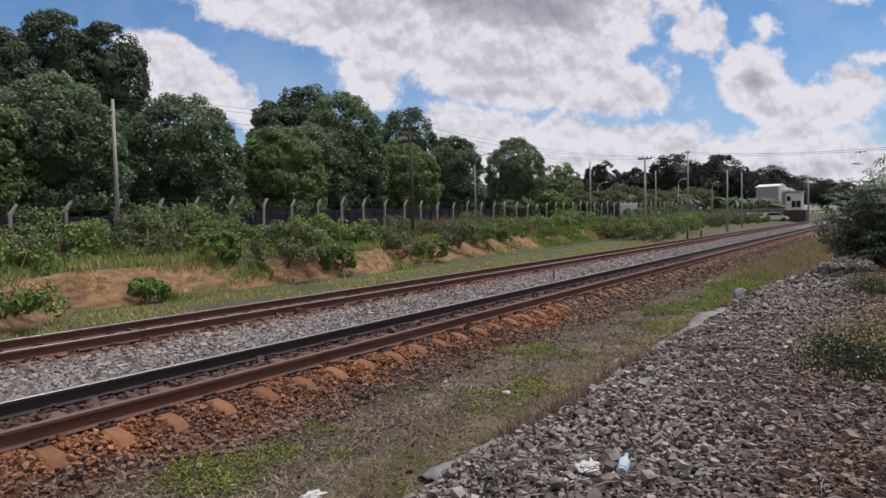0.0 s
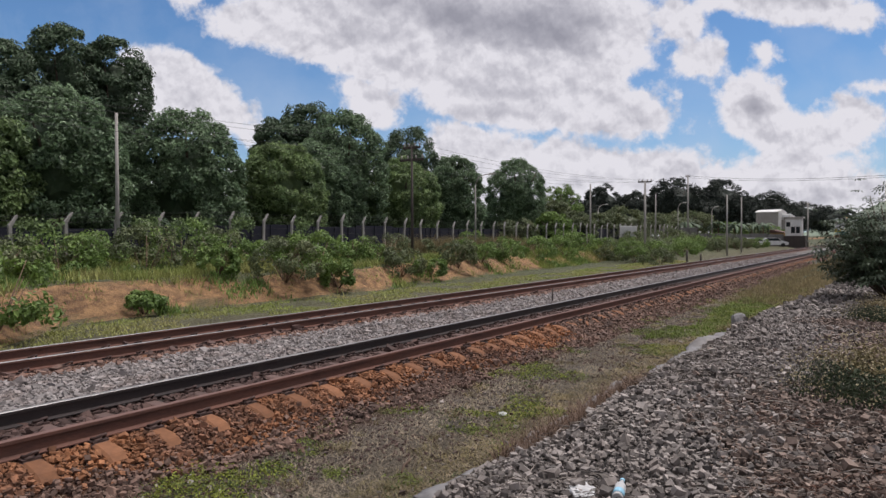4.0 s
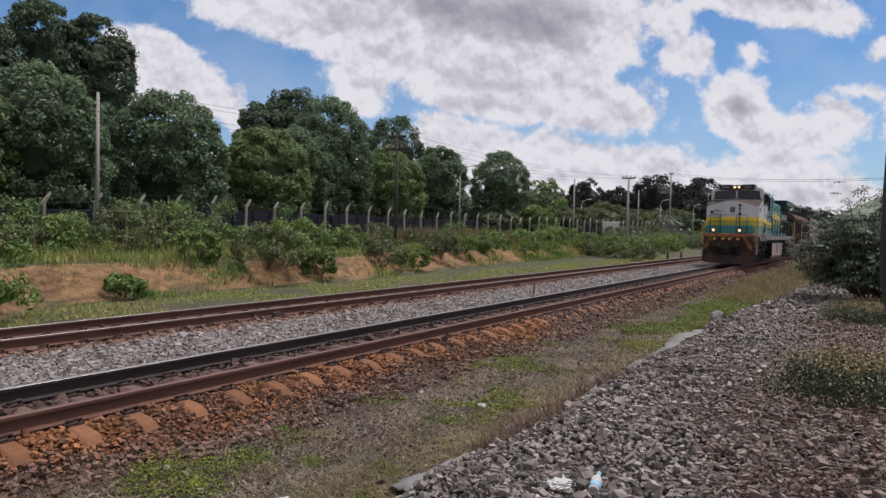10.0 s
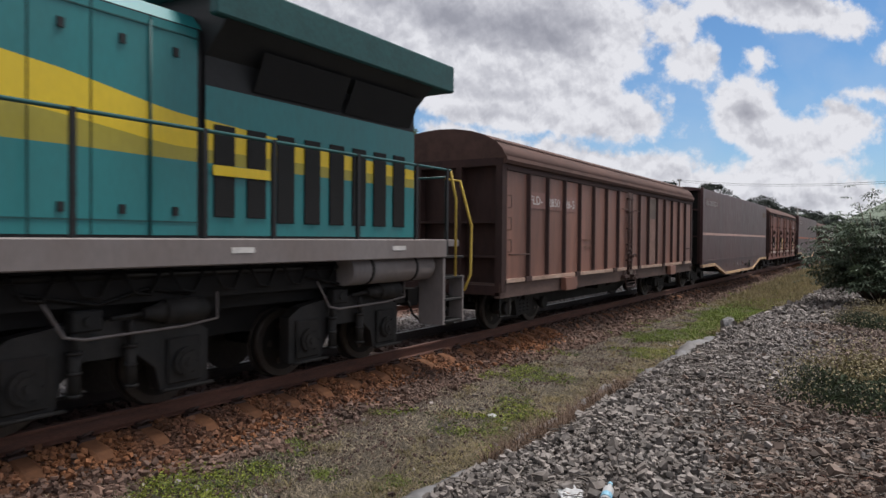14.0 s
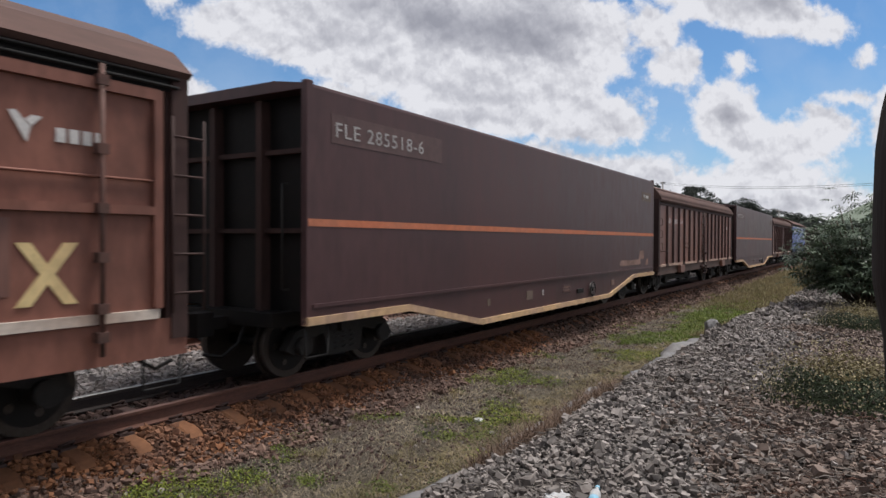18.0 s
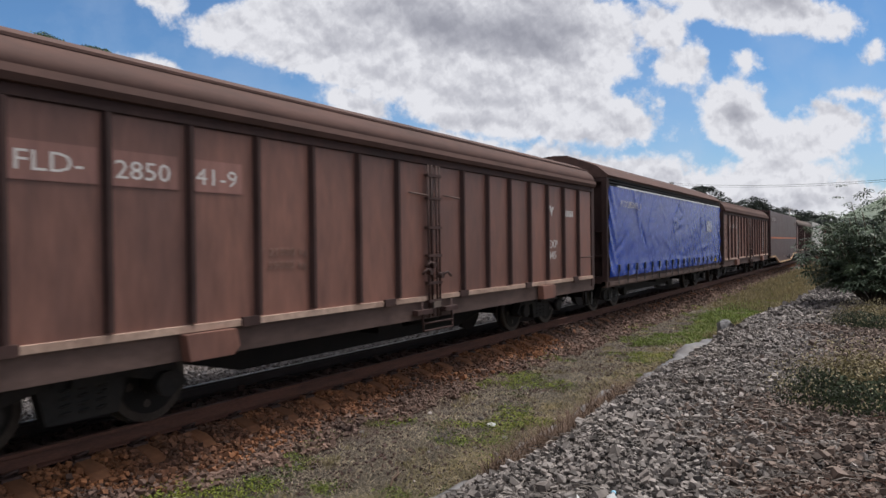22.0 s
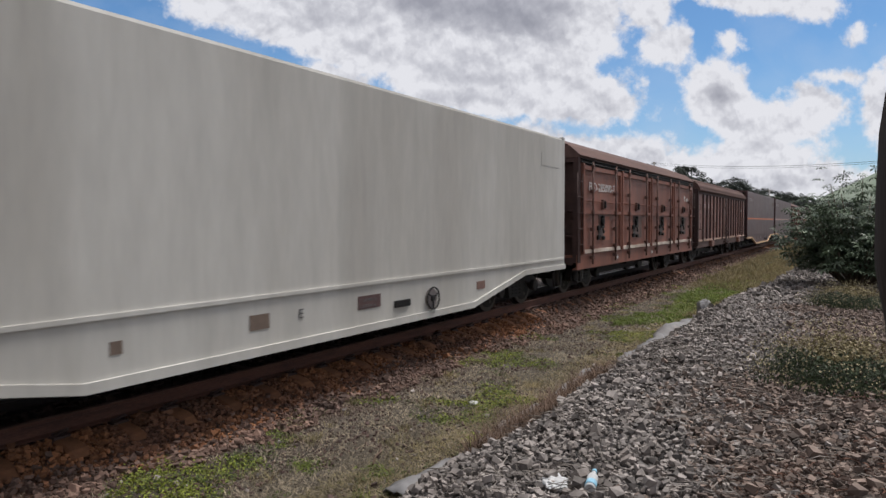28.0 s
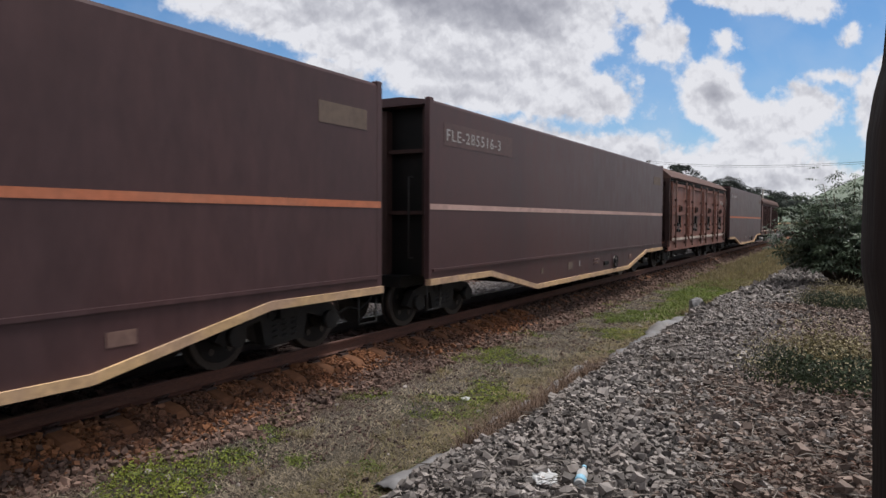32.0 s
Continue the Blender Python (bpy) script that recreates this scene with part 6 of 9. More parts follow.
ob.matrix_basis = pose(5.35, 4.05, float(ground_z(5.35, 4.05)), 0, 0, 10)
tagged(ob, "dry broken twig in the weeds", "twig")


def timber_post():
    """A weathered trunk-like post close to the camera, swollen at eye height."""
    bm = bmesh.new()
    rings = []
    prof = [(-0.3, 0.185), (0.5, 0.188), (0.9, 0.193), (1.2, 0.203), (1.4, 0.215), (1.5, 0.232), (1.62, 0.250), (1.9, 0.250), (2.1, 0.243), (2.26, 0.222), (2.36, 0.200), (2.6, 0.192), (3.3, 0.188), (4.6, 0.186)]
    zs = np.arange(-0.3, 4.6, 0.05)
    for z in zs:
        rad = float(np.interp(z, [p[0] for p in prof], [p[1] for p in prof]))
        row = []
        for k in range(40):
            a = k * math.tau / 40
            g = 0.006 * math.sin(a * 9 + z * 0.7) + 0.004 * math.sin(a * 17 + 1.3 * z) + 0.005 * noise.noise(Vector((math.cos(a) * 3, math.sin(a) * 3, z * 2.2)))
            row.append(bm.verts.new((math.cos(a) * (rad + g), math.sin(a) * (rad + g), z)))
        rings.append(row)
    for A, B in zip(rings, rings[1:]):
        for k in range(40):
            bm.faces.new((A[k], A[(k + 1) % 40], B[(k + 1) % 40], B[k])).smooth = True
    bm.faces.new(rings[0][::-1]), bm.faces.new(rings[-1])
    ob = part("timber_post", bm, M["old_post"], None)
    ob.matrix_basis = pose(3.0, -0.265, 0.05)
    tagged(ob, "dark weathered timber post with a swollen middle on the gravel", "post")


timber_post()


# ---------------------------------------------------------------- the train
VEHICLES = []    # (vehicle, centre along the train)
WHEEL_R = 0.43


def wheelset_mesh(name, r):
    bm = bmesh.new()
    for s in (-1, 1):
        y = s * (HALF_GAUGE - 0.01)
        disc(bm, (0, y, 0), r, 0.12, "y", 28, 0)
        disc(bm, (0, y - s * 0.075, 0), r + 0.028, 0.03, "y", 28, 0)
        disc(bm, (0, y + s * 0.064, 0), r * 0.80, 0.012, "y", 28, 1)
        disc(bm, (0, y + s * 0.085, 0), r * 0.3, 0.05, "y", 14, 1)
        for k in range(5):
            a = k * math.tau / 5
            disc(bm, (math.cos(a) * r * 0.55, y + s * 0.072, math.sin(a) * r * 0.55), r * 0.1, 0.012, "y", 8, 0)
    bar(bm, (0, -0.6, 0), (0, 0.6, 0), 0.08, 10, 1)
    me = bpy.data.meshes.new(name)
    bm.to_mesh(me)
    bm.free()
    for m in (M["tyre_steel"], M["underframe"]):
        me.materials.append(m)
    return me


WHEELSET = wheelset_mesh("wheelset", WHEEL_R)


def coil(bm, x, y, z0, z1, r, turns=4, mi=0):
    n = turns * 9
    pts = [(x + math.cos(k * math.tau / 9) * r, y + math.sin(k * math.tau / 9) * r, z0 + (z1 - z0) * k / n) for k in range(n + 1)]
    pipe(bm, pts, 0.018, 5, mi)


def wagon_bogie_frame():
    """Cast side frames with a spring nest each, and the bolster."""
    bm = bmesh.new()
    for s in (-1, 1):
        y0, y1 = sorted((s * 0.72, s * 0.86))
        prism(bm, [(-1.12, 0.40), (-0.95, 0.62), (-0.45, 0.74), (0.45, 0.74), (0.95, 0.62), (1.12, 0.40), (0.98, 0.32), (0.80, 0.46), (0.42, 0.56), (0.34, 0.24), (-0.34, 0.24), (-0.42, 0.56), (-0.80, 0.46), (-0.98, 0.32)], y0, y1, "y")
        box(bm, -0.3, 0.3, y0 - 0.02, y1 + 0.02, 0.58, 0.68)
        for a in (-0.84, 0.84):
            disc(bm, (a, s * 0.89, 0.43), 0.13, 0.1, "y", 14)
        for a in (-0.17, 0.0, 0.17):
            coil(bm, a, s * 0.8, 0.27, 0.56, 0.07)
    box(bm, -0.16, 0.16, -0.95, 0.95, 0.56, 0.74)
    me = bpy.data.meshes.new("side_frame")
    bm.to_mesh(me)
    bm.free()
    me.materials.append(M["gear_grey"])
    return me


BOGIE = wagon_bogie_frame()


def add_bogie(v, x, half=0.84):
    b = new("bogie")
    b.parent = v
    b.matrix_basis = pose(x, 0, 0)
    shared("side_frame", BOGIE, b)
    for a in (-half, half):
        shared("wheelset", WHEELSET, b, pose(a, 0, WHEEL_R))


def coupler(v, x, s):
    bm = bmesh.new()
    box(bm, *sorted((x, x + s * 0.35)), -0.08, 0.08, 0.66, 0.82)
    prism(bm, [(x + s * 0.3, -0.13), (x + s * 0.56, -0.15), (x + s * 0.62, 0.02), (x + s * 0.5, 0.14), (x + s * 0.3, 0.12)], 0.60, 0.90, "z")
    part("coupler", bm, M["underframe"], v)
    bm = bmesh.new()
    pipe(bm, [(x, -0.35, 0.72), (x + s * 0.12, -0.36, 0.5), (x + s * 0.35, -0.34, 0.36), (x + s * 0.6, -0.3, 0.42)], 0.022, 6)
    part("brake_hose", bm, M["underframe"], v)


def underframe(v, h, z0=0.72, z1=1.0, mat="brown_sill", side=1.36):
    bm = bmesh.new()
    for s in (-1, 1):
        prism(bm, [(s * side, z1), (s * side, z0), (s * (side - 0.12), z0), (s * (side - 0.12), z0 + 0.03), (s * (side - 0.03), z0 + 0.03), (s * (side - 0.03), z1)], -h, h, "x")
    box(bm, -h + 0.05, h - 0.05, -side + 0.05, side - 0.05, z1 - 0.09, z1 - 0.02)
    part("side_sill", bm, M[mat], v)
    bm = bmesh.new()
    prism(bm, [(-h * 0.98, 0.92), (h * 0.98, 0.92), (h * 0.98, 0.74), (h * 0.62, 0.66), (h * 0.38, 0.25), (-h * 0.38, 0.25), (-h * 0.62, 0.66), (-h * 0.98, 0.74)], -0.2, 0.2, "y")
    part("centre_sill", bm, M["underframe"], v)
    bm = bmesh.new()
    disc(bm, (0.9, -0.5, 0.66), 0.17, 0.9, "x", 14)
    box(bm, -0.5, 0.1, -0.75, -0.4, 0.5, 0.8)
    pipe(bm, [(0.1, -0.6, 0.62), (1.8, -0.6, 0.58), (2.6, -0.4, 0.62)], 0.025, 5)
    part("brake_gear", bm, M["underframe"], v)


def end_frame(v, x, s, w, z0, z1, roof):
    """A ribbed wagon end: corner posts, stanchions and two shelves over a recessed sheet."""
    bm = bmesh.new()
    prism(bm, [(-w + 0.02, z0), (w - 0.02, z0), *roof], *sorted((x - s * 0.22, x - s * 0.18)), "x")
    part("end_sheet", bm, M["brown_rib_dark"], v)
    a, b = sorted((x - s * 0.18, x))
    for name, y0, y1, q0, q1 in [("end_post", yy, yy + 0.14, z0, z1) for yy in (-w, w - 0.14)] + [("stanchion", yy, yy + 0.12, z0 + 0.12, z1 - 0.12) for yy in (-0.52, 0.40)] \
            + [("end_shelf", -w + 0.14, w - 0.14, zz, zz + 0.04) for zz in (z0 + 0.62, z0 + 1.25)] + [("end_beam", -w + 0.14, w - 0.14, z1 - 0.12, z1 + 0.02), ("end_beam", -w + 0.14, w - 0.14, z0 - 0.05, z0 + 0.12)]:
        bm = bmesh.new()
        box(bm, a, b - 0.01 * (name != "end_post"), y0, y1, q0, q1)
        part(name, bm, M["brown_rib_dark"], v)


def arch_roof(w, z0, rise, n=12):
    return [(w * math.cos(math.pi * k / n), z0 + rise * math.sin(math.pi * k / n) ** 1.05 if 0 < k < n else z0) for k in range(n + 1)]


def roof_shell(v, h, w, z0, rise, mat, peak=False):
    bm = bmesh.new()
    out = [(w, z0 - 0.03), (w + 0.05, z0), *([(0.0, z0 + rise)] if peak else arch_roof(w + 0.02, z0 + 0.02, rise)[1:-1]), (-w - 0.05, z0), (-w, z0 - 0.03)]
    if peak:
        out = [(w, z0 - 0.03), (w + 0.05, z0 + 0.02), (w * 0.82, z0 + rise * 0.45), (w * 0.25, z0 + rise * 0.96), (0, z0 + rise), (-w * 0.25, z0 + rise * 0.96), (-w * 0.82, z0 + rise * 0.45), (-w - 0.05, z0 + 0.02), (-w, z0 - 0.03)]
    prism(bm, out, -h, h, "x")
    bm.normal_update()
    for f in bm.faces:
        f.smooth = abs(f.normal.x) < 0.5 and not peak
    for e in bm.edges:
        e.smooth = all(abs(f.normal.x) < 0.5 for f in e.link_faces)
    rf = part("roof", bm, M[mat], v)
    if not peak:
        # folded seams that run the length of the roof
        for s in (-1, 1):
            for a, t in ((0.86, 0.008),):
                bm = bmesh.new()
                k = math.acos(a)
                zz = z0 + 0.02 + rise * math.sin(k) ** 1.05
                box(bm, -h, h, *sorted((s * (w + 0.02) * a, s * ((w + 0.02) * a + 0.035))), zz - 0.02, zz + t)
                part("roof_seam", bm, M[mat], rf)


def letters(v, body, x, z, size, mat, y, name="lettering", gap=1.0, label=""):
    return shared(name, text_mesh(name, body, size, M[mat], 0.0, 0.003, gap), v, pose(x, y, z, 90, 0, 0) @ Matrix.Diagonal((1.2, 1, 1, 1)), label)


def bird_mark(v, x, z, s, y, ma="digits", mb="digits", word=None):
    """A plain wing-shaped mark in two colours, with a bar for its word."""
    bm = bmesh.new()
    prism(bm, [(x - 0.5 * s, z + 0.42 * s), (x - 0.3 * s, z + 0.46 * s), (x - 0.02 * s, z + 0.16 * s), (x + 0.16 * s, z + 0.0), (x + 0.02 * s, z - 0.5 * s)], y - 0.004, y + 0.002, "y")
    part("emblem", bm, M[ma], v)
    bm = bmesh.new()
    prism(bm, [(x - 0.02 * s, z + 0.2 * s), (x + 0.2 * s, z + 0.36 * s), (x + 0.5 * s, z + 0.34 * s), (x + 0.18 * s, z + 0.02 * s)], y - 0.005, y + 0.002, "y")
    part("emblem", bm, M[mb], v)
    if word:
        wx, wz, ww, wh, wm = word
        for k in range(4):
            bm = bmesh.new()
            box(bm, wx + ww * (0.27 * k), wx + ww * (0.27 * k + 0.19), y - 0.004, y + 0.002, wz, wz + wh)
            part("name_bar", bm, M[wm], v)


def ladder(v, x, y, z0, z1, mat="brown_rib_dark", along="x", n=4):
    bm = bmesh.new()
    for a in (-0.18, 0.18):
        bar(bm, (x + a, y, z0), (x + a, y, z1), 0.014, 5)
    for k in range(n):
        z = z0 + (z1 - z0) * (k + 0.5) / n
        bar(bm, (x - 0.18, y, z), (x + 0.18, y, z), 0.013, 5)
    part("ladder", bm, M[mat], v)


def corner_steps(v, h, y=-1.32):
    for s in (-1, 1):
        bm = bmesh.new()
        x = s * (h - 0.25)
        pipe(bm, [(x - 0.2, y, 0.75), (x - 0.2, y, 0.38), (x + 0.2, y, 0.38), (x + 0.2, y, 0.75)], 0.016, 5)
        part("foot_step", bm, M["gear_grey"], v)


# ---- wagon with ribbed sliding doors
def ribbed_wagon(number, h=6.98, mark=None, streak=False, bird=True, mat="brown_rib", roof="brown_roof", pane=False, dark=False):
    v = thing("sliding_door_wagon", "brown covered wagon with ribbed sliding doors and rounded roof", "freight wagon", group="wagons of the train")
    W = 1.38
    underframe(v, h)
    roof_shell(v, h - 0.02, W, 3.26, 0.56, roof)
    for s in (-1, 1):
        end_frame(v, s * h, s, W, 0.82, 3.22, [(-y, z) for y, z in arch_roof(W - 0.03, 3.22, 0.5)][::-1])
    for y0, y1, z0, z1 in ((-W + 0.01, -W + 0.04, 3.02, 3.24), (W - 0.04, W - 0.01, 3.02, 3.24), (-W - 0.015, -W + 0.009, 3.03, 3.07)):
        bm = bmesh.new()
        box(bm, -h + 0.16, h - 0.16, y0, y1, z0, z1)
        part("door_track", bm, M["brown_rib_dark"], v)
    for s in (-1, 1):
        bm = bmesh.new()
        prism(bm, [(s * (W - 0.02), 3.13), (s * (W + 0.045), 3.14), (s * (W + 0.075), 3.20), (s * (W + 0.06), 3.27), (s * (W - 0.02), 3.28)], -h + 0.03, h - 0.03, "x")
        part("roof_lip", bm, M[roof], v, "rolled lower edge of the roof")
        for a, b in ((-h + 0.2, 0.02), (0.10, h - 0.2)):
            d = new("door")
            d.parent = v
            bm = bmesh.new()
            box(bm, a, b, *sorted((s * (W - 0.05), s * (W - 0.02))), 1.06, 3.04)
            part("door_sheet", bm, M[mat], d)
            n = 8
            for k in range(n + 1):
                xx = a + (b - a) * k / n
                if 0 < k < n:
                    bm = bmesh.new()
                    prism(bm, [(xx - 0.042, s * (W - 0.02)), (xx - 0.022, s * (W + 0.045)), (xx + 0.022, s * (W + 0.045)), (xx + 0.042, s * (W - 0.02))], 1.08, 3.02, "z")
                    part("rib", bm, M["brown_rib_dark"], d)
            for q in range(3):
                bm = bmesh.new()
                box(bm, a + (b - a) * (0.12 + 0.36 * q) - 0.12, a + (b - a) * (0.12 + 0.36 * q) + 0.12, *sorted((s * (W + 0.01), s * (W + 0.05))), 0.98, 1.08)
                part("roller_cover", bm, M["brown_rib_dark"], d)
        bm = bmesh.new()
        box(bm, -h + 0.16, h - 0.16, *sorted((s * (W - 0.02), s * (W + 0.025))), 0.99, 1.06)
        part("sill_stripe", bm, M["sill_dust"], v, "dusty pinkish stripe along the sill")
        # lock bars between the doors
        bm = bmesh.new()
        y = s * (W + 0.05)
        for xx in (-0.13, -0.04, 0.09, 0.17):
            bar(bm, (xx, y, 0.74), (xx, y, 3.02), 0.017, 6)
        for zz in (0.98, 1.25, 1.66, 2.08, 2.52, 2.86):
            box(bm, -0.16, 0.20, *sorted((s * W, s * (W + 0.075))), zz - 0.02, zz + 0.02)
        for xx, zz in ((-0.13, 1.42), (0.17, 1.36), (-0.04, 1.52)):
            disc(bm, (xx, y + s * 0.02, zz), 0.05, 0.07, "y", 8)
            t = -1 if xx < 0 else 1
            pipe(bm, [(xx, y + s * 0.04, zz), (xx + t * 0.12, y + s * 0.06, zz + 0.05), (xx + t * 0.24, y + s * 0.05, zz - 0.02)], 0.018, 5)
        part("lock_bar", bm, M["brown_rib_dark"], v)
        # stirrup and bracket below the lock
        bm = bmesh.new()
        pipe(bm, [(-0.3, s * (W + 0.03), 0.98), (-0.3, s * (W + 0.06), 0.55), (0.5, s * (W + 0.06), 0.55), (0.5, s * (W + 0.03), 0.98)], 0.018, 6)
        pipe(bm, [(-0.3, s * (W + 0.06), 0.66), (0.5, s * (W + 0.06), 0.66)], 0.014, 5)
        box(bm, -0.5, -0.1, *sorted((s * W, s * (W + 0.1))), 0.80, 0.87)
        box(bm, 0.25, 0.6, *sorted((s * W, s * (W + 0.1))), 0.80, 0.87)
        part("stirrup", bm, M["brown_rib_dark"], v)
        bm = bmesh.new()
        box(bm, -0.05, 0.14, *sorted((s * (W + 0.06), s * (W + 0.085))), 0.88, 0.97)
        part("latch_plate", bm, M["roof_pale"], v)
        for a in (-0.62, 0.30):
            bm = bmesh.new()
            bar(bm, (a, s * (W + 0.045), 2.58), (a + 0.5, s * (W + 0.045), 2.56), 0.012, 5)
            part("hand_bar", bm, M["brown_sill"], v)
        for zz in (1.55, 1.95, 2.35):
            bm = bmesh.new()
            pipe(bm, [(-h + 0.24, s * (W - 0.01), zz), (-h + 0.24, s * (W + 0.06), zz), (-h + 0.24, s * (W + 0.06), zz + 0.22), (-h + 0.24, s * (W - 0.01), zz + 0.22)], 0.010, 5)
            part("grab_iron", bm, M["brown_sill"], v)
        for a in (-h + 0.28, h - 0.98):
            bm = bmesh.new()
            pipe(bm, [(a, s * (W - 0.01), 1.5), (a + 0.03, s * (W + 0.06), 1.5), (a + 0.69, s * (W + 0.06), 1.5), (a + 0.72, s * (W - 0.01), 1.5)], 0.014, 5)
            part("hand_bar", bm, M["brown_rib_dark"], v)
        for a in (-h + 2.9, h - 2.9):
            bm = bmesh.new()
            prism(bm, [(a - 0.3, 0.98), (a + 0.3, 0.98), (a + 0.34, 0.8), (a + 0.26, 0.72), (a - 0.26, 0.72)], *sorted((s * W, s * (W + 0.12))), "y")
            part("spring_box", bm, M[mat], v)
    for a in (-h + 1.95, h - 1.95):
        add_bogie(v, a)
    corner_steps(v, h)
    for s in (-1, 1):
        coupler(v, s * h, s)
    y = -W + 0.012
    if number:
        a, b, c = number
        for x0, x1 in ((1.06, 1.82), (1.92, 2.62), (2.76, 3.40)):
            bm = bmesh.new()
            box(bm, -h + x0, -h + x1, y - 0.002, y + 0.004, 2.38, 2.70)
            part("number_field", bm, M[mat + "_field"], v, "slightly paler painted field behind the number")
        letters(v, a, -h + 1.12, 2.46, 0.24, "digits", y)
        letters(v, b, -h + 1.97, 2.45, 0.24, "digits", y)
        letters(v, c, -h + 2.82, 2.45, 0.24, "digits", y)
    letters(v, "T 21000 kg", -h + 3.62, 1.72, 0.125, "faded_paint", y, gap=1.1)
    letters(v, "L 59000 kg", -h + 3.62, 1.57, 0.125, "faded_paint", y, gap=1.1)
    if bird:
        bird_mark(v, h - 2.45, 2.50, 0.24, y, "digits", "digits", (h - 1.75, 2.40, 0.45, 0.13, "digits"))
    if mark:
        letters(v, mark[0], h - 2.64, 1.73, 0.23, "digits", y)
        letters(v, mark[1], h - 2.64, 1.50, 0.23, "digits", y)
    if pane:
        bm = bmesh.new()
        box(bm, 1.83, 2.55, y - 0.006, y, 2.40, 2.98)
        part("repair_sheet", bm, M["roof_pale"], v, "bare metal repair sheet")
        bm = bmesh.new()
        box(bm, 1.83, 2.55, y - 0.005, y, 1.12, 2.38)
        part("repair_panel", bm, M["faded_paint"], v, "paler repaired door panel")
    if dark:
        bm = bmesh.new()
        box(bm, -4.21, -3.5, y - 0.005, y, 1.42, 2.16)
        part("paint_patch", bm, M["brown_touch"], v, "square of darker paint")
    if streak:
        bm = bmesh.new()
        prism(bm, [(-3.56, 1.09), (-3.49, 1.09), (-3.38, 2.6), (-3.36, 2.97), (-3.45, 2.97), (-3.47, 2.2)], y - 0.006, y, "y")
        part("paint_streak", bm, M["digits"], v, "pale streak of spilt paint")
        for o in (0.0, 0.09):
            bm = bmesh.new()
            prism(bm, [(4.83 + o, 1.2), (4.83 + o + 0.035, 1.2), (4.83 + o + 0.13, 2.2), (4.83 + o + 0.15, 2.95), (4.83 + o + 0.11, 2.95), (4.83 + o + 0.09, 2.2)], y - 0.006, y, "y")
            part("paint_streak", bm, M["digits"], v, "pale streak of spilt paint")
    return v


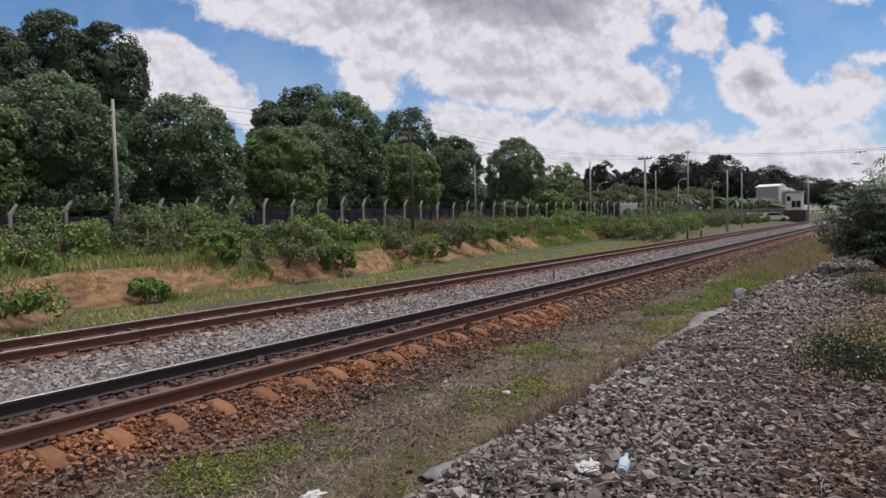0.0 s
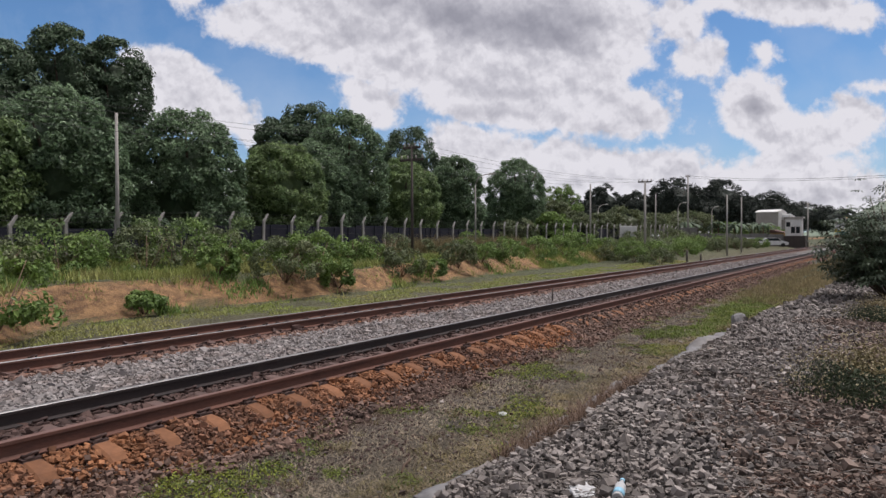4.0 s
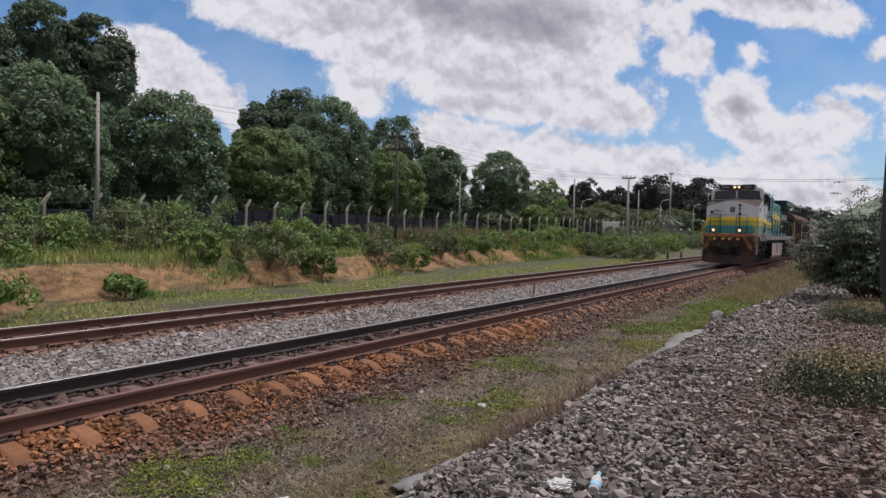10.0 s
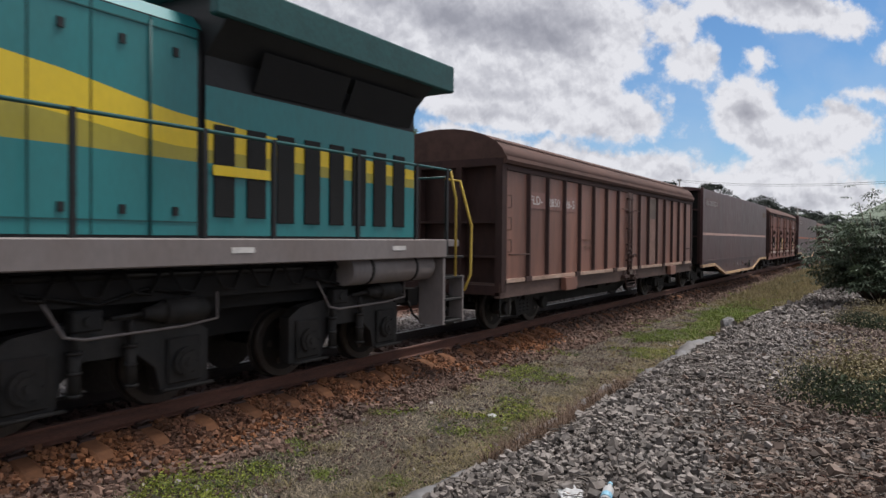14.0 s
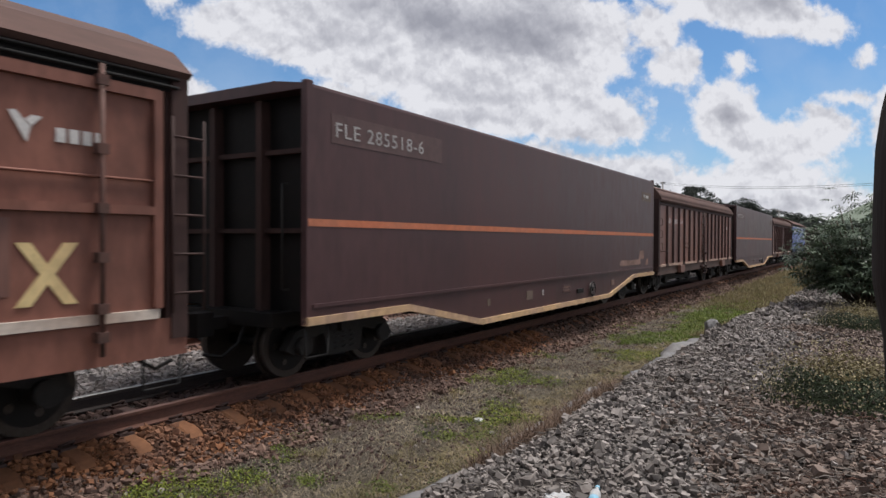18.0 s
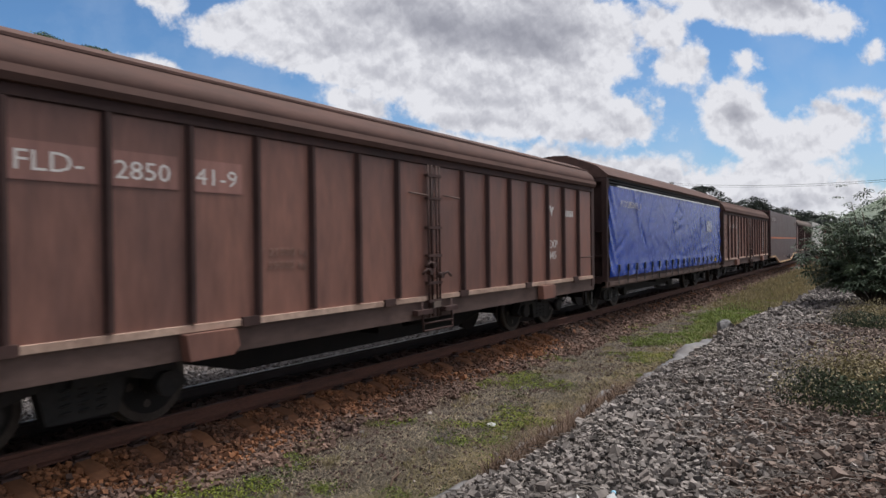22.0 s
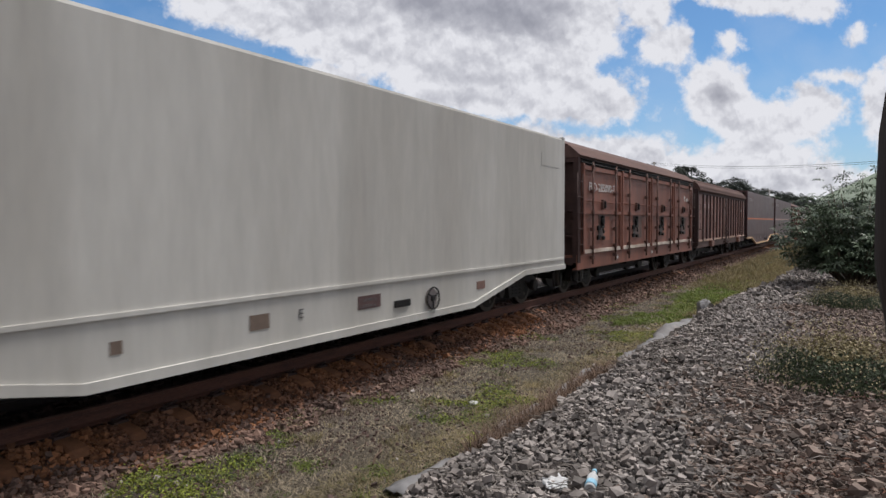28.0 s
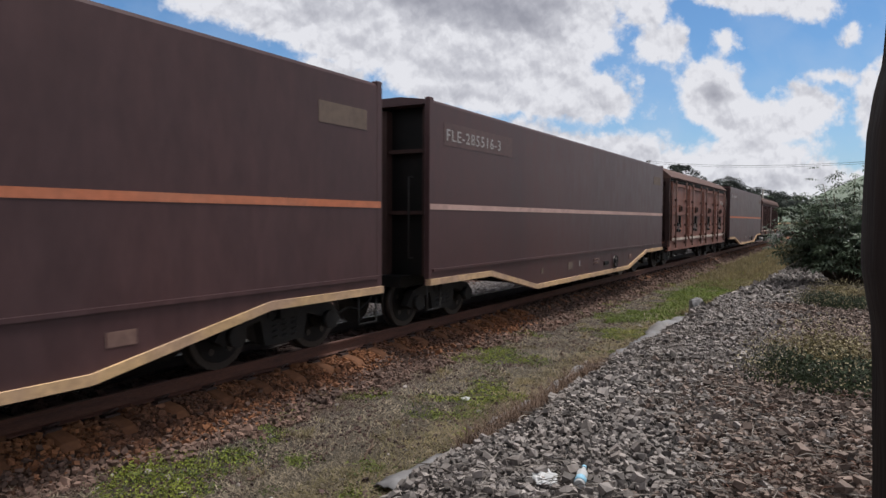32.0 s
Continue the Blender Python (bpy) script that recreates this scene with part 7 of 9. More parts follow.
# ---- wagon with four braced doors
def braced_wagon(number, crosses=False, h=6.65):
    v = thing("braced_door_wagon", "brick-red covered wagon with four braced plug doors" if not crosses else "brick-red covered wagon with painted yellow crosses on its doors", "freight wagon", group="wagons of the train")
    W = 1.38
    underframe(v, h, 0.68, 1.05, "red_door")
    roof_shell(v, h + 0.02, W, 3.42, 0.62, "brown_roof", True)
    for s in (-1, 1):
        end_frame(v, s * h, s, W, 0.85, 3.40, [(W - 0.05, 3.40), (W * 0.8, 3.68), (0, 3.98), (-W * 0.8, 3.68), (-W + 0.05, 3.40)])
    for s in (-1, 1):
        bm = bmesh.new()
        box(bm, -h + 0.12, h - 0.12, *sorted((s * (W - 0.06), s * (W - 0.02))), 3.24, 3.42)
        for zz in (3.28, 3.36):
            bar(bm, (-h + 0.12, s * (W + 0.02), zz), (h - 0.12, s * (W + 0.02), zz), 0.018, 5)
        part("door_track", bm, M["underframe"], v)
        for k in range(4):
            a, b = -h + 0.28 + 3.2 * k, -h + 0.28 + 3.2 * k + 3.12
            d = new("door")
            d.parent = v
            bm = bmesh.new()
            box(bm, a, b, *sorted((s * (W - 0.06), s * (W - 0.02))), 1.14, 3.24)
            part("door_sheet", bm, M["red_door"], d)
            bm = bmesh.new()
            y0, y1 = sorted((s * (W - 0.02), s * (W + 0.035)))
            for a0, a1, z0, z1 in ((a, b, 3.12, 3.22), (a, b, 2.04, 2.12), (a, a + 0.09, 1.16, 3.2), (b - 0.09, b, 1.16, 3.2)):
                box(bm, a0, a1, y0, y1, z0, z1)
            bar(bm, (a, s * (W + 0.01), 2.36), (b, s * (W + 0.01), 2.36), 0.014, 5)
            part("door_frame", bm, M["red_door"], d)
            for xx in (a + 0.62, b - 0.62):
                bm = bmesh.new()
                bar(bm, (xx, s * (W + 0.06), 0.78), (xx, s * (W + 0.06), 3.34), 0.024, 6)
                for zz in (0.95, 1.2, 1.65, 2.08, 2.6, 3.2):
                    box(bm, xx - 0.05, xx + 0.05, *sorted((s * W, s * (W + 0.09))), zz - 0.045, zz + 0.045)
                part("lock_bar", bm, M["lock_brown"], d)
            xm = (a + b) / 2
            bm = bmesh.new()
            box(bm, xm - 0.1, xm + 0.1, *sorted((s * (W - 0.02), s * (W + 0.05))), 2.16, 2.42, 0, 0.01)
            part("lock_plate", bm, M["lock_brown"], d)
            bm = bmesh.new()
            box(bm, xm - 0.04, xm + 0.04, *sorted((s * (W + 0.05), s * (W + 0.09))), 2.2, 2.38, 0, 0.01)
            part("latch", bm, M["underframe"], d)
            bm = bmesh.new()
            box(bm, xm - 0.30, xm + 0.13, *sorted((s * (W - 0.02), s * (W - 0.012))), 1.42, 2.02)
            part("grease_stain", bm, M["grease"], d, "dark greasy stain round the lock")
            bm = bmesh.new()
            box(bm, a - 0.07, a + 0.015, *sorted((s * (W - 0.04), s * (W + 0.07))), 1.06, 3.26, 0, 0.01)
            part("door_post", bm, M["red_door"], d)
            bm = bmesh.new()
            pipe(bm, [(xm - 0.12, s * (W + 0.05), 1.72), (xm - 0.22, s * (W + 0.08), 1.66), (xm - 0.16, s * (W + 0.08), 1.56), (xm - 0.02, s * (W + 0.06), 1.60)], 0.022, 6)
            part("lock_hook", bm, M["underframe"], d)
            bm = bmesh.new()
            disc(bm, (xm - 0.05, s * (W + 0.02), 1.85), 0.1, 0.06, "y", 14)
            box(bm, xm - 0.09, xm - 0.01, *sorted((s * (W - 0.02), s * (W + 0.06))), 1.68, 2.0)
            part("door_lock", bm, M["underframe"], d, "dark greasy door lock")
            bm = bmesh.new()
            disc(bm, (xm, s * (W + 0.02), 1.42), 0.05, 0.08, "y", 10)
            part("lock_knob", bm, M["underframe"], d)
            for z in (1.62, 1.38):
                bm = bmesh.new()
                box(bm, xm - 0.42, xm - 0.24, *sorted((s * (W - 0.02), s * (W + 0.03))), z, z + 0.12, 0, 0.01)
                part("hinge_plate", bm, M["underframe"], d)
            if s < 0:
                bm = bmesh.new()
                box(bm, xm + (-0.24 if crosses else 0.14), xm + (0.22 if crosses else 0.62), -W + 0.014, -W + 0.021, 1.35, 1.98)
                part("paint_patch", bm, M["brown_sill"] if (k + crosses) % 2 else M["brown_rib" if crosses else "patch_red"], d, "square of different paint")
            bm = bmesh.new()
            box(bm, a + 0.03, b - 0.03, *sorted((s * (W - 0.02), s * (W + 0.02))), 1.06, 1.15)
            part("sill_stripe", bm, M["sill_white"], d)
    for a in (-h + 1.95, h - 1.95):
        add_bogie(v, a)
    corner_steps(v, h)
    for s in (-1, 1):
        coupler(v, s * h, s)
        ladder(v, s * (h - 0.02), -1.42, 1.1, 3.0, "brown_rib_dark", n=5)
    y = -W + 0.012
    if number:
        letters(v, number, -h + 0.78, 2.62, 0.30, "digits", y)
    bird_mark(v, h - 1.52, 2.72, 0.26, y, "digits", "digits", (h - 1.28, 2.62, 0.42, 0.12, "digits"))
    if crosses:
        for xx, zz, q in ((0.2, 1.6, 0.36), (-0.78, 1.6, 0.36), (h - 1.35, 1.52, 0.26), (-3.4, 1.6, 0.34)):
            bm = bmesh.new()
            for t in (1, -1):
                prism(bm, [(xx - q * 0.75 * t - 0.06, zz - q), (xx - q * 0.75 * t + 0.06, zz - q), (xx + q * 0.75 * t + 0.06, zz + q), (xx + q * 0.75 * t - 0.06, zz + q)], y - 0.006 - 0.002 * t, y + 0.006, "y")
            part("painted_cross", bm, M["cross_paint"], v)
    for xx in (-h + 3.2, 0.3, h - 2.4):
        bm = bmesh.new()
        disc(bm, (xx, -1.365, 0.86), 0.055, 0.012, "y", 14)
        part("painted_disc", bm, M["digits"], v)
    return v


# ---- well wagon with a tall closed box
def box_wagon(number, mat="brown_box", h=7.75, stripe="stripe", patch=False, sill="sill_cream", text="board_digits", named=False):
    grey = mat == "grey_box"
    v = thing("tall_box_wagon", "pale grey smooth-sided box wagon with a dropped belly" if grey else "dark maroon smooth-sided box wagon with an orange stripe", "freight wagon", group="wagons of the train")
    W = 1.42
    low, high, k1, k2 = 0.46, 0.88, h - 2.15, h - 4.3
    side = [(-h, high), (-k1, high), (-k2, low), (k2, low), (k1, high), (h, high)]
    for s in (-1, 1):
        bm = bmesh.new()
        y0, y1 = sorted((s * (W - 0.05), s * W))
        prism(bm, side + [(h, 3.66), (-h, 3.66)], y0, y1, "y")
        part("side_sheet", bm, M[mat], v)
        bm = bmesh.new()
        for a, b in zip(side, side[1:]):
            prism(bm, [a, b, (b[0], b[1] - 0.10), (a[0], a[1] - 0.10)], *sorted((s * (W - 0.06), s * (W + 0.035))), "y")
        part("sill_stripe", bm, M[mat if grey else sill], v, "" if grey else "dusty cream flange along the lower edge")
        if not grey:
            bm = bmesh.new()
            box(bm, -h + 0.03, h - 0.03, *sorted((s * W, s * (W + 0.006))), 1.98, 2.07)
            part("stripe", bm, M[stripe], v, "faded orange stripe")
        bm = bmesh.new()
        prism(bm, [(-h + 0.1, 0.99), (h - 0.1, 0.99), (h - 0.1, 1.035), (-h + 0.1, 1.035)], *sorted((s * W, s * (W + 0.028))), "y")
        part("weld_seam", bm, M[mat], v)
    bm = bmesh.new()
    prism(bm, [(W, 3.64), (W - 0.02, 3.70), (W * 0.6, 3.78), (-W * 0.6, 3.78), (-W + 0.02, 3.70), (-W, 3.64)], -h + 0.02, h - 0.02, "x")
    part("roof", bm, M[mat], v)
    bm = bmesh.new()
    box(bm, -h + 0.3, h - 0.3, -W + 0.06, W - 0.06, 0.90, 1.0)
    box(bm, -k2, k2, -W + 0.06, W - 0.06, low, low + 0.06)
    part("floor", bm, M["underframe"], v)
    for s in (-1, 1):
        x = s * h
        # on maroon wagons the recess shade is painted in: near-black end wall
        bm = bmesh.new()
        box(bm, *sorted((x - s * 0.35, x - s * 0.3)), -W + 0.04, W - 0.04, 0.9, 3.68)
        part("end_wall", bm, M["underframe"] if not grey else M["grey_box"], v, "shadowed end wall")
        for yy in (-W + 0.12, -0.5, 0.4, W - 0.22):
            bm = bmesh.new()
            box(bm, *sorted((x - s * 0.3, x - s * 0.14)), yy, yy + 0.1, 0.9, 3.6)
            part("stanchion", bm, M["brown_rib_dark"] if not grey else M["grey_box"], v)
        for zz in (1.9, 2.9):
            bm = bmesh.new()
            box(bm, *sorted((x - s * 0.3, x - s * 0.2)), -W + 0.1, W - 0.1, zz, zz + 0.06)
            part("end_shelf", bm, M["brown_rib_dark"] if not grey else M["grey_box"], v)
        for yy in (-W, W - 0.09):
            bm = bmesh.new()
            box(bm, *sorted((x - s * 0.12, x)), yy - 0.004, yy + 0.094, 0.78, 3.74, 0, 0.01)
            part("corner_post", bm, M[mat], v)
        bm = bmesh.new()
        pipe(bm, [(x - s * 0.05, -W + 0.35, 1.2), (x + s * 0.05, -W + 0.35, 1.2), (x + s * 0.05, -W + 0.35, 2.5), (x - s * 0.05, -W + 0.35, 2.5)], 0.016, 5)
        part("grab_rail", bm, M["gear_grey"], v)
        bm = bmesh.new()
        box(bm, *sorted((x - s * 1.2, x + s * 0.05)), -0.9, 0.9, 0.72, 0.9)
        part("draft_box", bm, M["underframe"], v)
        coupler(v, x, s)
    for a in (-h + 1.35, h - 1.35):
        add_bogie(v, a)
    corner_steps(v, h, -1.36)
    y = -W - 0.005
    if not grey:
        bm = bmesh.new()
        box(bm, -h + 0.44, -h + 3.02, y, y + 0.005, 3.03, 3.40)
        part("number_field", bm, M["box_field"], v, "slightly paler painted field behind the number")
    letters(v, number, -h + 0.50, 3.11, 0.27, "digits_dim" if text == "digits" else text, y - 0.002, gap=1.12)
    bm = bmesh.new()
    box(bm, h - 1.32, h - 0.35, y, y + 0.006, 3.03, 3.30)
    part("name_panel", bm, M["patch_paint" if not grey else "grey_box"], v, "lighter painted name panel")
    if named:
        bird_mark(v, h - 1.1, 3.16, 0.15, y - 0.004, "digits", "digits", (h - 0.95, 3.12, 0.3, 0.09, "digits"))
    bm = bmesh.new()
    for k in range(3):
        a = 0.5 + k * math.tau / 3
        bar(bm, (2.1, y - 0.05, 0.66), (2.1 + 0.17 * math.cos(a), y - 0.05, 0.66 + 0.17 * math.sin(a)), 0.012, 4)
    for r in (0.17,):
        for k in range(18):
            a, b = k * math.tau / 18, (k + 1) * math.tau / 18
            bar(bm, (2.1 + r * math.cos(a), y - 0.05, 0.66 + r * math.sin(a)), (2.1 + r * math.cos(b), y - 0.05, 0.66 + r * math.sin(b)), 0.014, 4)
    bar(bm, (2.1, y + 0.03, 0.66), (2.1, y - 0.06, 0.66), 0.05, 8)
    part("brake_wheel", bm, M["gear_grey"], v)
    bm = bmesh.new()
    disc(bm, (2.1, y - 0.012, 0.66), 0.15, 0.03, "y", 20)
    part("wheel_dish", bm, M["loco_grey"], v, "round grey dish behind the brake wheel")
    for a, w, z, hh, mm, label in ((0.30, 0.50, 0.67, 0.18, "box_field", "touched-up field behind the weights"), (-1.58, 0.29, 0.65, 0.17, "patch_paint", "faded square data plate"),
                                   (3.6, 0.3, 0.66, 0.14, "faded_paint", ""), (-3.2, 0.12, 0.66, 0.12, "patch_paint", "")):
        bm = bmesh.new()
        box(bm, a, a + w, y - 0.002, y + 0.004, z, z + hh)
        part("data_plate", bm, M[mm], v, label)
    letters(v, "E", -0.83, 0.70, 0.16, "digits" if not grey else "digits_grey", y - 0.003)
    letters(v, "T 24500 kg", 0.33, 0.77, 0.062, "faded_paint" if not grey else "digits_grey", y - 0.003, gap=1.1)
    letters(v, "L 55500 kg", 0.33, 0.69, 0.062, "faded_paint" if not grey else "digits_grey", y - 0.003, gap=1.1)
    bm = bmesh.new()
    box(bm, 1.13, 1.50, y - 0.03, y + 0.004, 0.61, 0.71)
    part("card_holder", bm, M["gear_grey"], v, "grey steel label holder")
    bm = bmesh.new()
    for z in (0.635, 0.675):
        box(bm, 1.16, 1.47, y - 0.034, y - 0.029, z, z + 0.014)
    part("holder_rail", bm, M["underframe"], v)
    if patch:
        bm = bmesh.new()
        for a, b, z0, z1 in ((4.36, 6.32, 1.14, 1.30), (6.16, 6.66, 1.30, 1.56), (6.86, 7.13, 1.11, 1.30)):
            bm = bmesh.new()
            prism(bm, [(a, z0 + 0.03), (a + 0.05, z0), (b - 0.04, z0), (b, z0 + 0.04), (b - 0.02, z1), ((a + b) / 2, z1 - 0.02), (a + 0.08, z1)], y - 0.001, y + 0.004, "y")
            part("paint_patch", bm, M["faded_paint"], v, "patch of pale peeling paint")
    return v


# ---- curtain-sided wagon
def curtain_wagon(number, h=7.12):
    v = thing("curtain_wagon", "brown covered wagon with a glossy blue vinyl side curtain", "freight wagon", group="wagons of the train")
    W = 1.38
    underframe(v, h, 0.70, 0.98)
    roof_shell(v, h + 0.02, W, 3.50, 0.60, "brown_roof", True)
    for s in (-1, 1):
        end_frame(v, s * h, s, W, 0.85, 3.48, [(W - 0.05, 3.48), (W * 0.8, 3.74), (0, 4.04), (-W * 0.8, 3.74), (-W + 0.05, 3.48)])
        coupler(v, s * h, s)
    for s in (-1, 1):
        y0, y1 = sorted((s * (W - 0.1), s * (W - 0.02)))
        for zz in (3.30, 3.38, 3.46):
            bm = bmesh.new()
            box(bm, -h + 0.1, h - 0.1, y0, y1, zz - 0.03, zz + 0.02)
            part("curtain_track", bm, M["underframe"], v)
        bm = bmesh.new()
        box(bm, -h + 0.75, h - 0.15, *sorted((s * W, s * (W + 0.03))), 3.26, 3.30)
        part("curtain_rail", bm, M["alu"], v, "bright metal curtain rail")
        # the curtain: slack vinyl with slanting creases
        nx, nz = 220, 36
        X, Z = np.meshgrid(np.linspace(-h + 0.12, h - 0.12, nx), np.linspace(0, 1, nz), indexing="ij")
        zz = 0.93 + 2.33 * Z
        rr = np.random.default_rng(77 + s)
        d = 0.007 * wave(X, zz, 0.9, 2) + 0.003 * wave(X, zz * 2, 3.0, 5)
        for _ in range(90):
            cx, cz, a, ln, wd, am = rr.uniform(-h, h), rr.uniform(0.9, 3.3), rr.uniform(-1.2, 1.2) + math.pi / 2 * (rr.uniform() < 0.3), rr.uniform(0.2, 0.9), rr.uniform(0.018, 0.05), rr.normal(0, 0.020)
            p, q = (X - cx) * math.cos(a) + (zz - cz) * math.sin(a), -(X - cx) * math.sin(a) + (zz - cz) * math.cos(a)
            d += am * np.exp(-(p / ln) ** 2 - (q / wd) ** 2)
        pull = np.abs(np.sin((X + h) * math.pi / 0.82)) ** 0.5
        zb = np.where(Z == 0, 0.03 * pull, 0)
        d += 0.03 * np.exp(-((Z - 0.03) / 0.12) ** 2) * pull
        edge = np.exp(-((X + h) / 0.5) ** 2) + np.exp(-((h - X) / 0.5) ** 2)
        d += 0.02 * edge * np.sin(zz * 9 + X * 14)
        V = np.stack([X, s * (W + 0.02 + d), zz + zb], -1).reshape(-1, 3)
        i, j = np.meshgrid(np.arange(nx - 1), np.arange(nz - 1), indexing="ij")
        a = (i * nz + j).ravel()
        F = np.stack([a, a + nz, a + nz + 1, a + 1], 1)
        c = shared("curtain", fast_mesh("curtain", V, F, M["tarp_blue"], True), v, None, "creased glossy blue vinyl curtain")
        for k in range(18):
            xx = -h + 0.72 + 0.765 * k
            st = new("strap")
            st.parent = v
            bm = bmesh.new()
            box(bm, xx - 0.025, xx + 0.025, *sorted((s * (W + 0.055), s * (W + 0.065))), 0.76, 1.14)
            part("webbing", bm, M["black_paint"], st)
            bm = bmesh.new()
            box(bm, xx - 0.045, xx + 0.045, *sorted((s * (W + 0.05), s * (W + 0.09))), 1.08, 1.26, 0, 0.01)
            part("buckle", bm, M["black_paint"], st)
        bm = bmesh.new()
        box(bm, -h + 0.1, h - 0.1, *sorted((s * (W - 0.04), s * (W + 0.03))), 0.74, 0.84)
        part("sill_stripe", bm, M["brown_sill"], v, "rusty brown sill")
    for a in (-h + 1.95, h - 1.95):
        add_bogie(v, a)
    corner_steps(v, h)
    y = -W - 0.05
    letters(v, number, -h + 0.93, 2.76, 0.24, "digits", y, gap=1.12)
    bm = bmesh.new()
    prism(bm, [(h - 2.92, 2.64), (h - 2.80, 2.64), (h - 2.68, 2.32), (h - 2.58, 2.64), (h - 2.46, 2.64), (h - 2.62, 2.22), (h - 2.74, 2.22)], y, y + 0.004, "y")
    box(bm, h - 2.40, h - 2.30, y, y + 0.004, 2.22, 2.64)
    box(bm, h - 2.32, h - 2.16, y, y + 0.004, 2.22, 2.30)
    box(bm, h - 2.10, h - 2.01, y, y + 0.004, 2.34, 2.64)
    part("name_bar", bm, M["alu"], v)
    bm = bmesh.new()
    disc(bm, (h - 2.055, y + 0.002, 2.265), 0.05, 0.004, "y", 14)
    part("name_dot", bm, M["stripe_gold"], v, "small orange dot")
    bm = bmesh.new()
    box(bm, h - 1.50, h - 1.18, y - 0.02, y - 0.014, 1.04, 1.16)
    part("sticker", bm, M["yellow"], v, "small yellow sticker")
    return v


# ---- the locomotive; x along it is u - 12, with u measured from its front coupler
def locomotive():
    v = thing("diesel_locomotive", "diesel locomotive in white, yellow, olive and teal with lit headlamps", "locomotive")
    O = 12.0

    def lb(bm, u0, u1, y0, y1, z0, z1, mi=0, bevel=0.0):
        return box(bm, u0 - O, u1 - O, y0, y1, z0, z1, mi, bevel)

    def bands(name, stations, mats, parent=v, label=""):
        """A skin of paint bands: stations of (u, y, rising z values); one material between each two z values."""
        bm = bmesh.new()
        cols = [[bm.verts.new((u - O, y, z)) for z in zs] for u, y, zs in stations]
        for A, B in zip(cols, cols[1:]):
            for k in range(len(A) - 1):
                bm.faces.new((A[k], B[k], B[k + 1], A[k + 1])).material_index = k
        return part(name, bm, [M[m] for m in mats], parent, label)

    LIV = ["teal", "olive", "yellow", "loco_white"]
    W = 1.45
    # frame, walkway edge and skirts
    bm = bmesh.new()
    lb(bm, 1.95, 22.0, -1.1, 1.1, 1.15, 1.72)
    part("main_frame", bm, M["underframe"], v)
    for u0, u1 in ((2.9, 9.2), (14.9, 21.4)):
        bm = bmesh.new()
        lb(bm, u0, u1, -0.46, 0.46, 0.62, 1.2)
        part("motor_housing", bm, M["underframe"], v)
        for q in (-1, 1):
            bm = bmesh.new()
            lb(bm, u0, u1, *sorted((q * 0.80, q * 0.86)), 0.98, 1.5)
            part("frame_web", bm, M["underframe"], v)
    bm = bmesh.new()
    lb(bm, 8.38, 21.66, -1.48, 1.48, 1.50, 1.77, 0, 0.012)
    part("walkway_edge", bm, M["loco_grey"], v)
    for s in (-1, 1):
        bm = bmesh.new()
        prism(bm, [(2.5 - O, 1.86), (8.38 - O, 1.86), (8.38 - O, 1.49), (3.62 - O, 1.46), (3.5 - O, 1.68), (2.5 - O, 1.70)], *sorted((s * 1.40, s * 1.47)), "y")
        part("cab_skirt", bm, M["loco_grey"], v)
        bm = bmesh.new()
        for k in range(14):
            disc(bm, (4.0 + 0.33 * k - O, s * 1.475, 1.56), 0.016, 0.012, "y", 6)
        part("bolt_row", bm, M["gear_grey"], v)
    # nose and cab skin
    zb = [1.86, 2.33, 2.63, 2.82]
    st = [(6.3, W, [1.86, 2.24, 2.44, 2.72, 4.42]), (4.40, W, [*zb, 4.38]), (4.36, W, [*zb, 3.90]), (2.97, W - 0.02, [*zb, 3.42]), (2.60, 0.45, [*zb, 3.70]), (2.58, 0, [*zb, 3.74]), (2.60, -0.45, [*zb, 3.70]),
          (2.97, -W + 0.02, [*zb, 3.42]), (4.36, -W, [*zb, 3.90]), (4.40, -W, [*zb, 4.38]), (6.3, -W, [1.86, 2.24, 2.44, 2.72, 4.42])]
    bands("cab_body", st, LIV, v, "white cab and nose with yellow, olive and teal bands")
    bm = bmesh.new()
    pts = [(2.97, W - 0.02, 3.42), (2.60, 0.45, 3.70), (2.58, 0, 3.74), (2.60, -0.45, 3.70), (2.97, -W + 0.02, 3.42), (4.36, -W, 3.90), (4.28, -0.45, 3.93), (4.24, 0, 3.94), (4.28, 0.45, 3.93), (4.36, W, 3.90)]
    vs = [bm.verts.new((u - O, y, z - 0.004)) for u, y, z in pts]
    for tri in ((0, 1, 8, 9), (1, 2, 7, 8), (2, 3, 6, 7), (3, 4, 5, 6)):
        bm.faces.new([vs[i] for i in tri])
    part("nose_deck", bm, M["nose_brown"], v, "grimy brown top of the nose")
    bm = bmesh.new()
    lb(bm, 6.26, 6.32, -W, W, 1.86, 4.4)
    part("cab_back", bm, M["loco_white"], v)
    bm = bmesh.new()
    for a, b in (((4.36, W), (4.28, 0.45)), ((4.28, 0.45), (4.24, 0)), ((4.24, 0), (4.28, -0.45)), ((4.28, -0.45), (4.36, -W))):
        q = [bm.verts.new((u - O, y, z)) for (u, y), z in ((a, 3.90), (b, 3.92), (b, 4.5), (a, 4.44))]
        bm.faces.new(q)
    part("cab_front", bm, M["loco_white"], v)
    bm = bmesh.new()
    out = [(W, 4.36), (W, 4.42), (W - 0.12, 4.56), (0.9, 4.70), (0, 4.76), (-0.9, 4.70), (-W + 0.12, 4.56), (-W, 4.42), (-W, 4.36)]
    prism(bm, out, 4.38 - O, 6.34 - O, "x")
    part("cab_roof", bm, M["loco_white"], v)
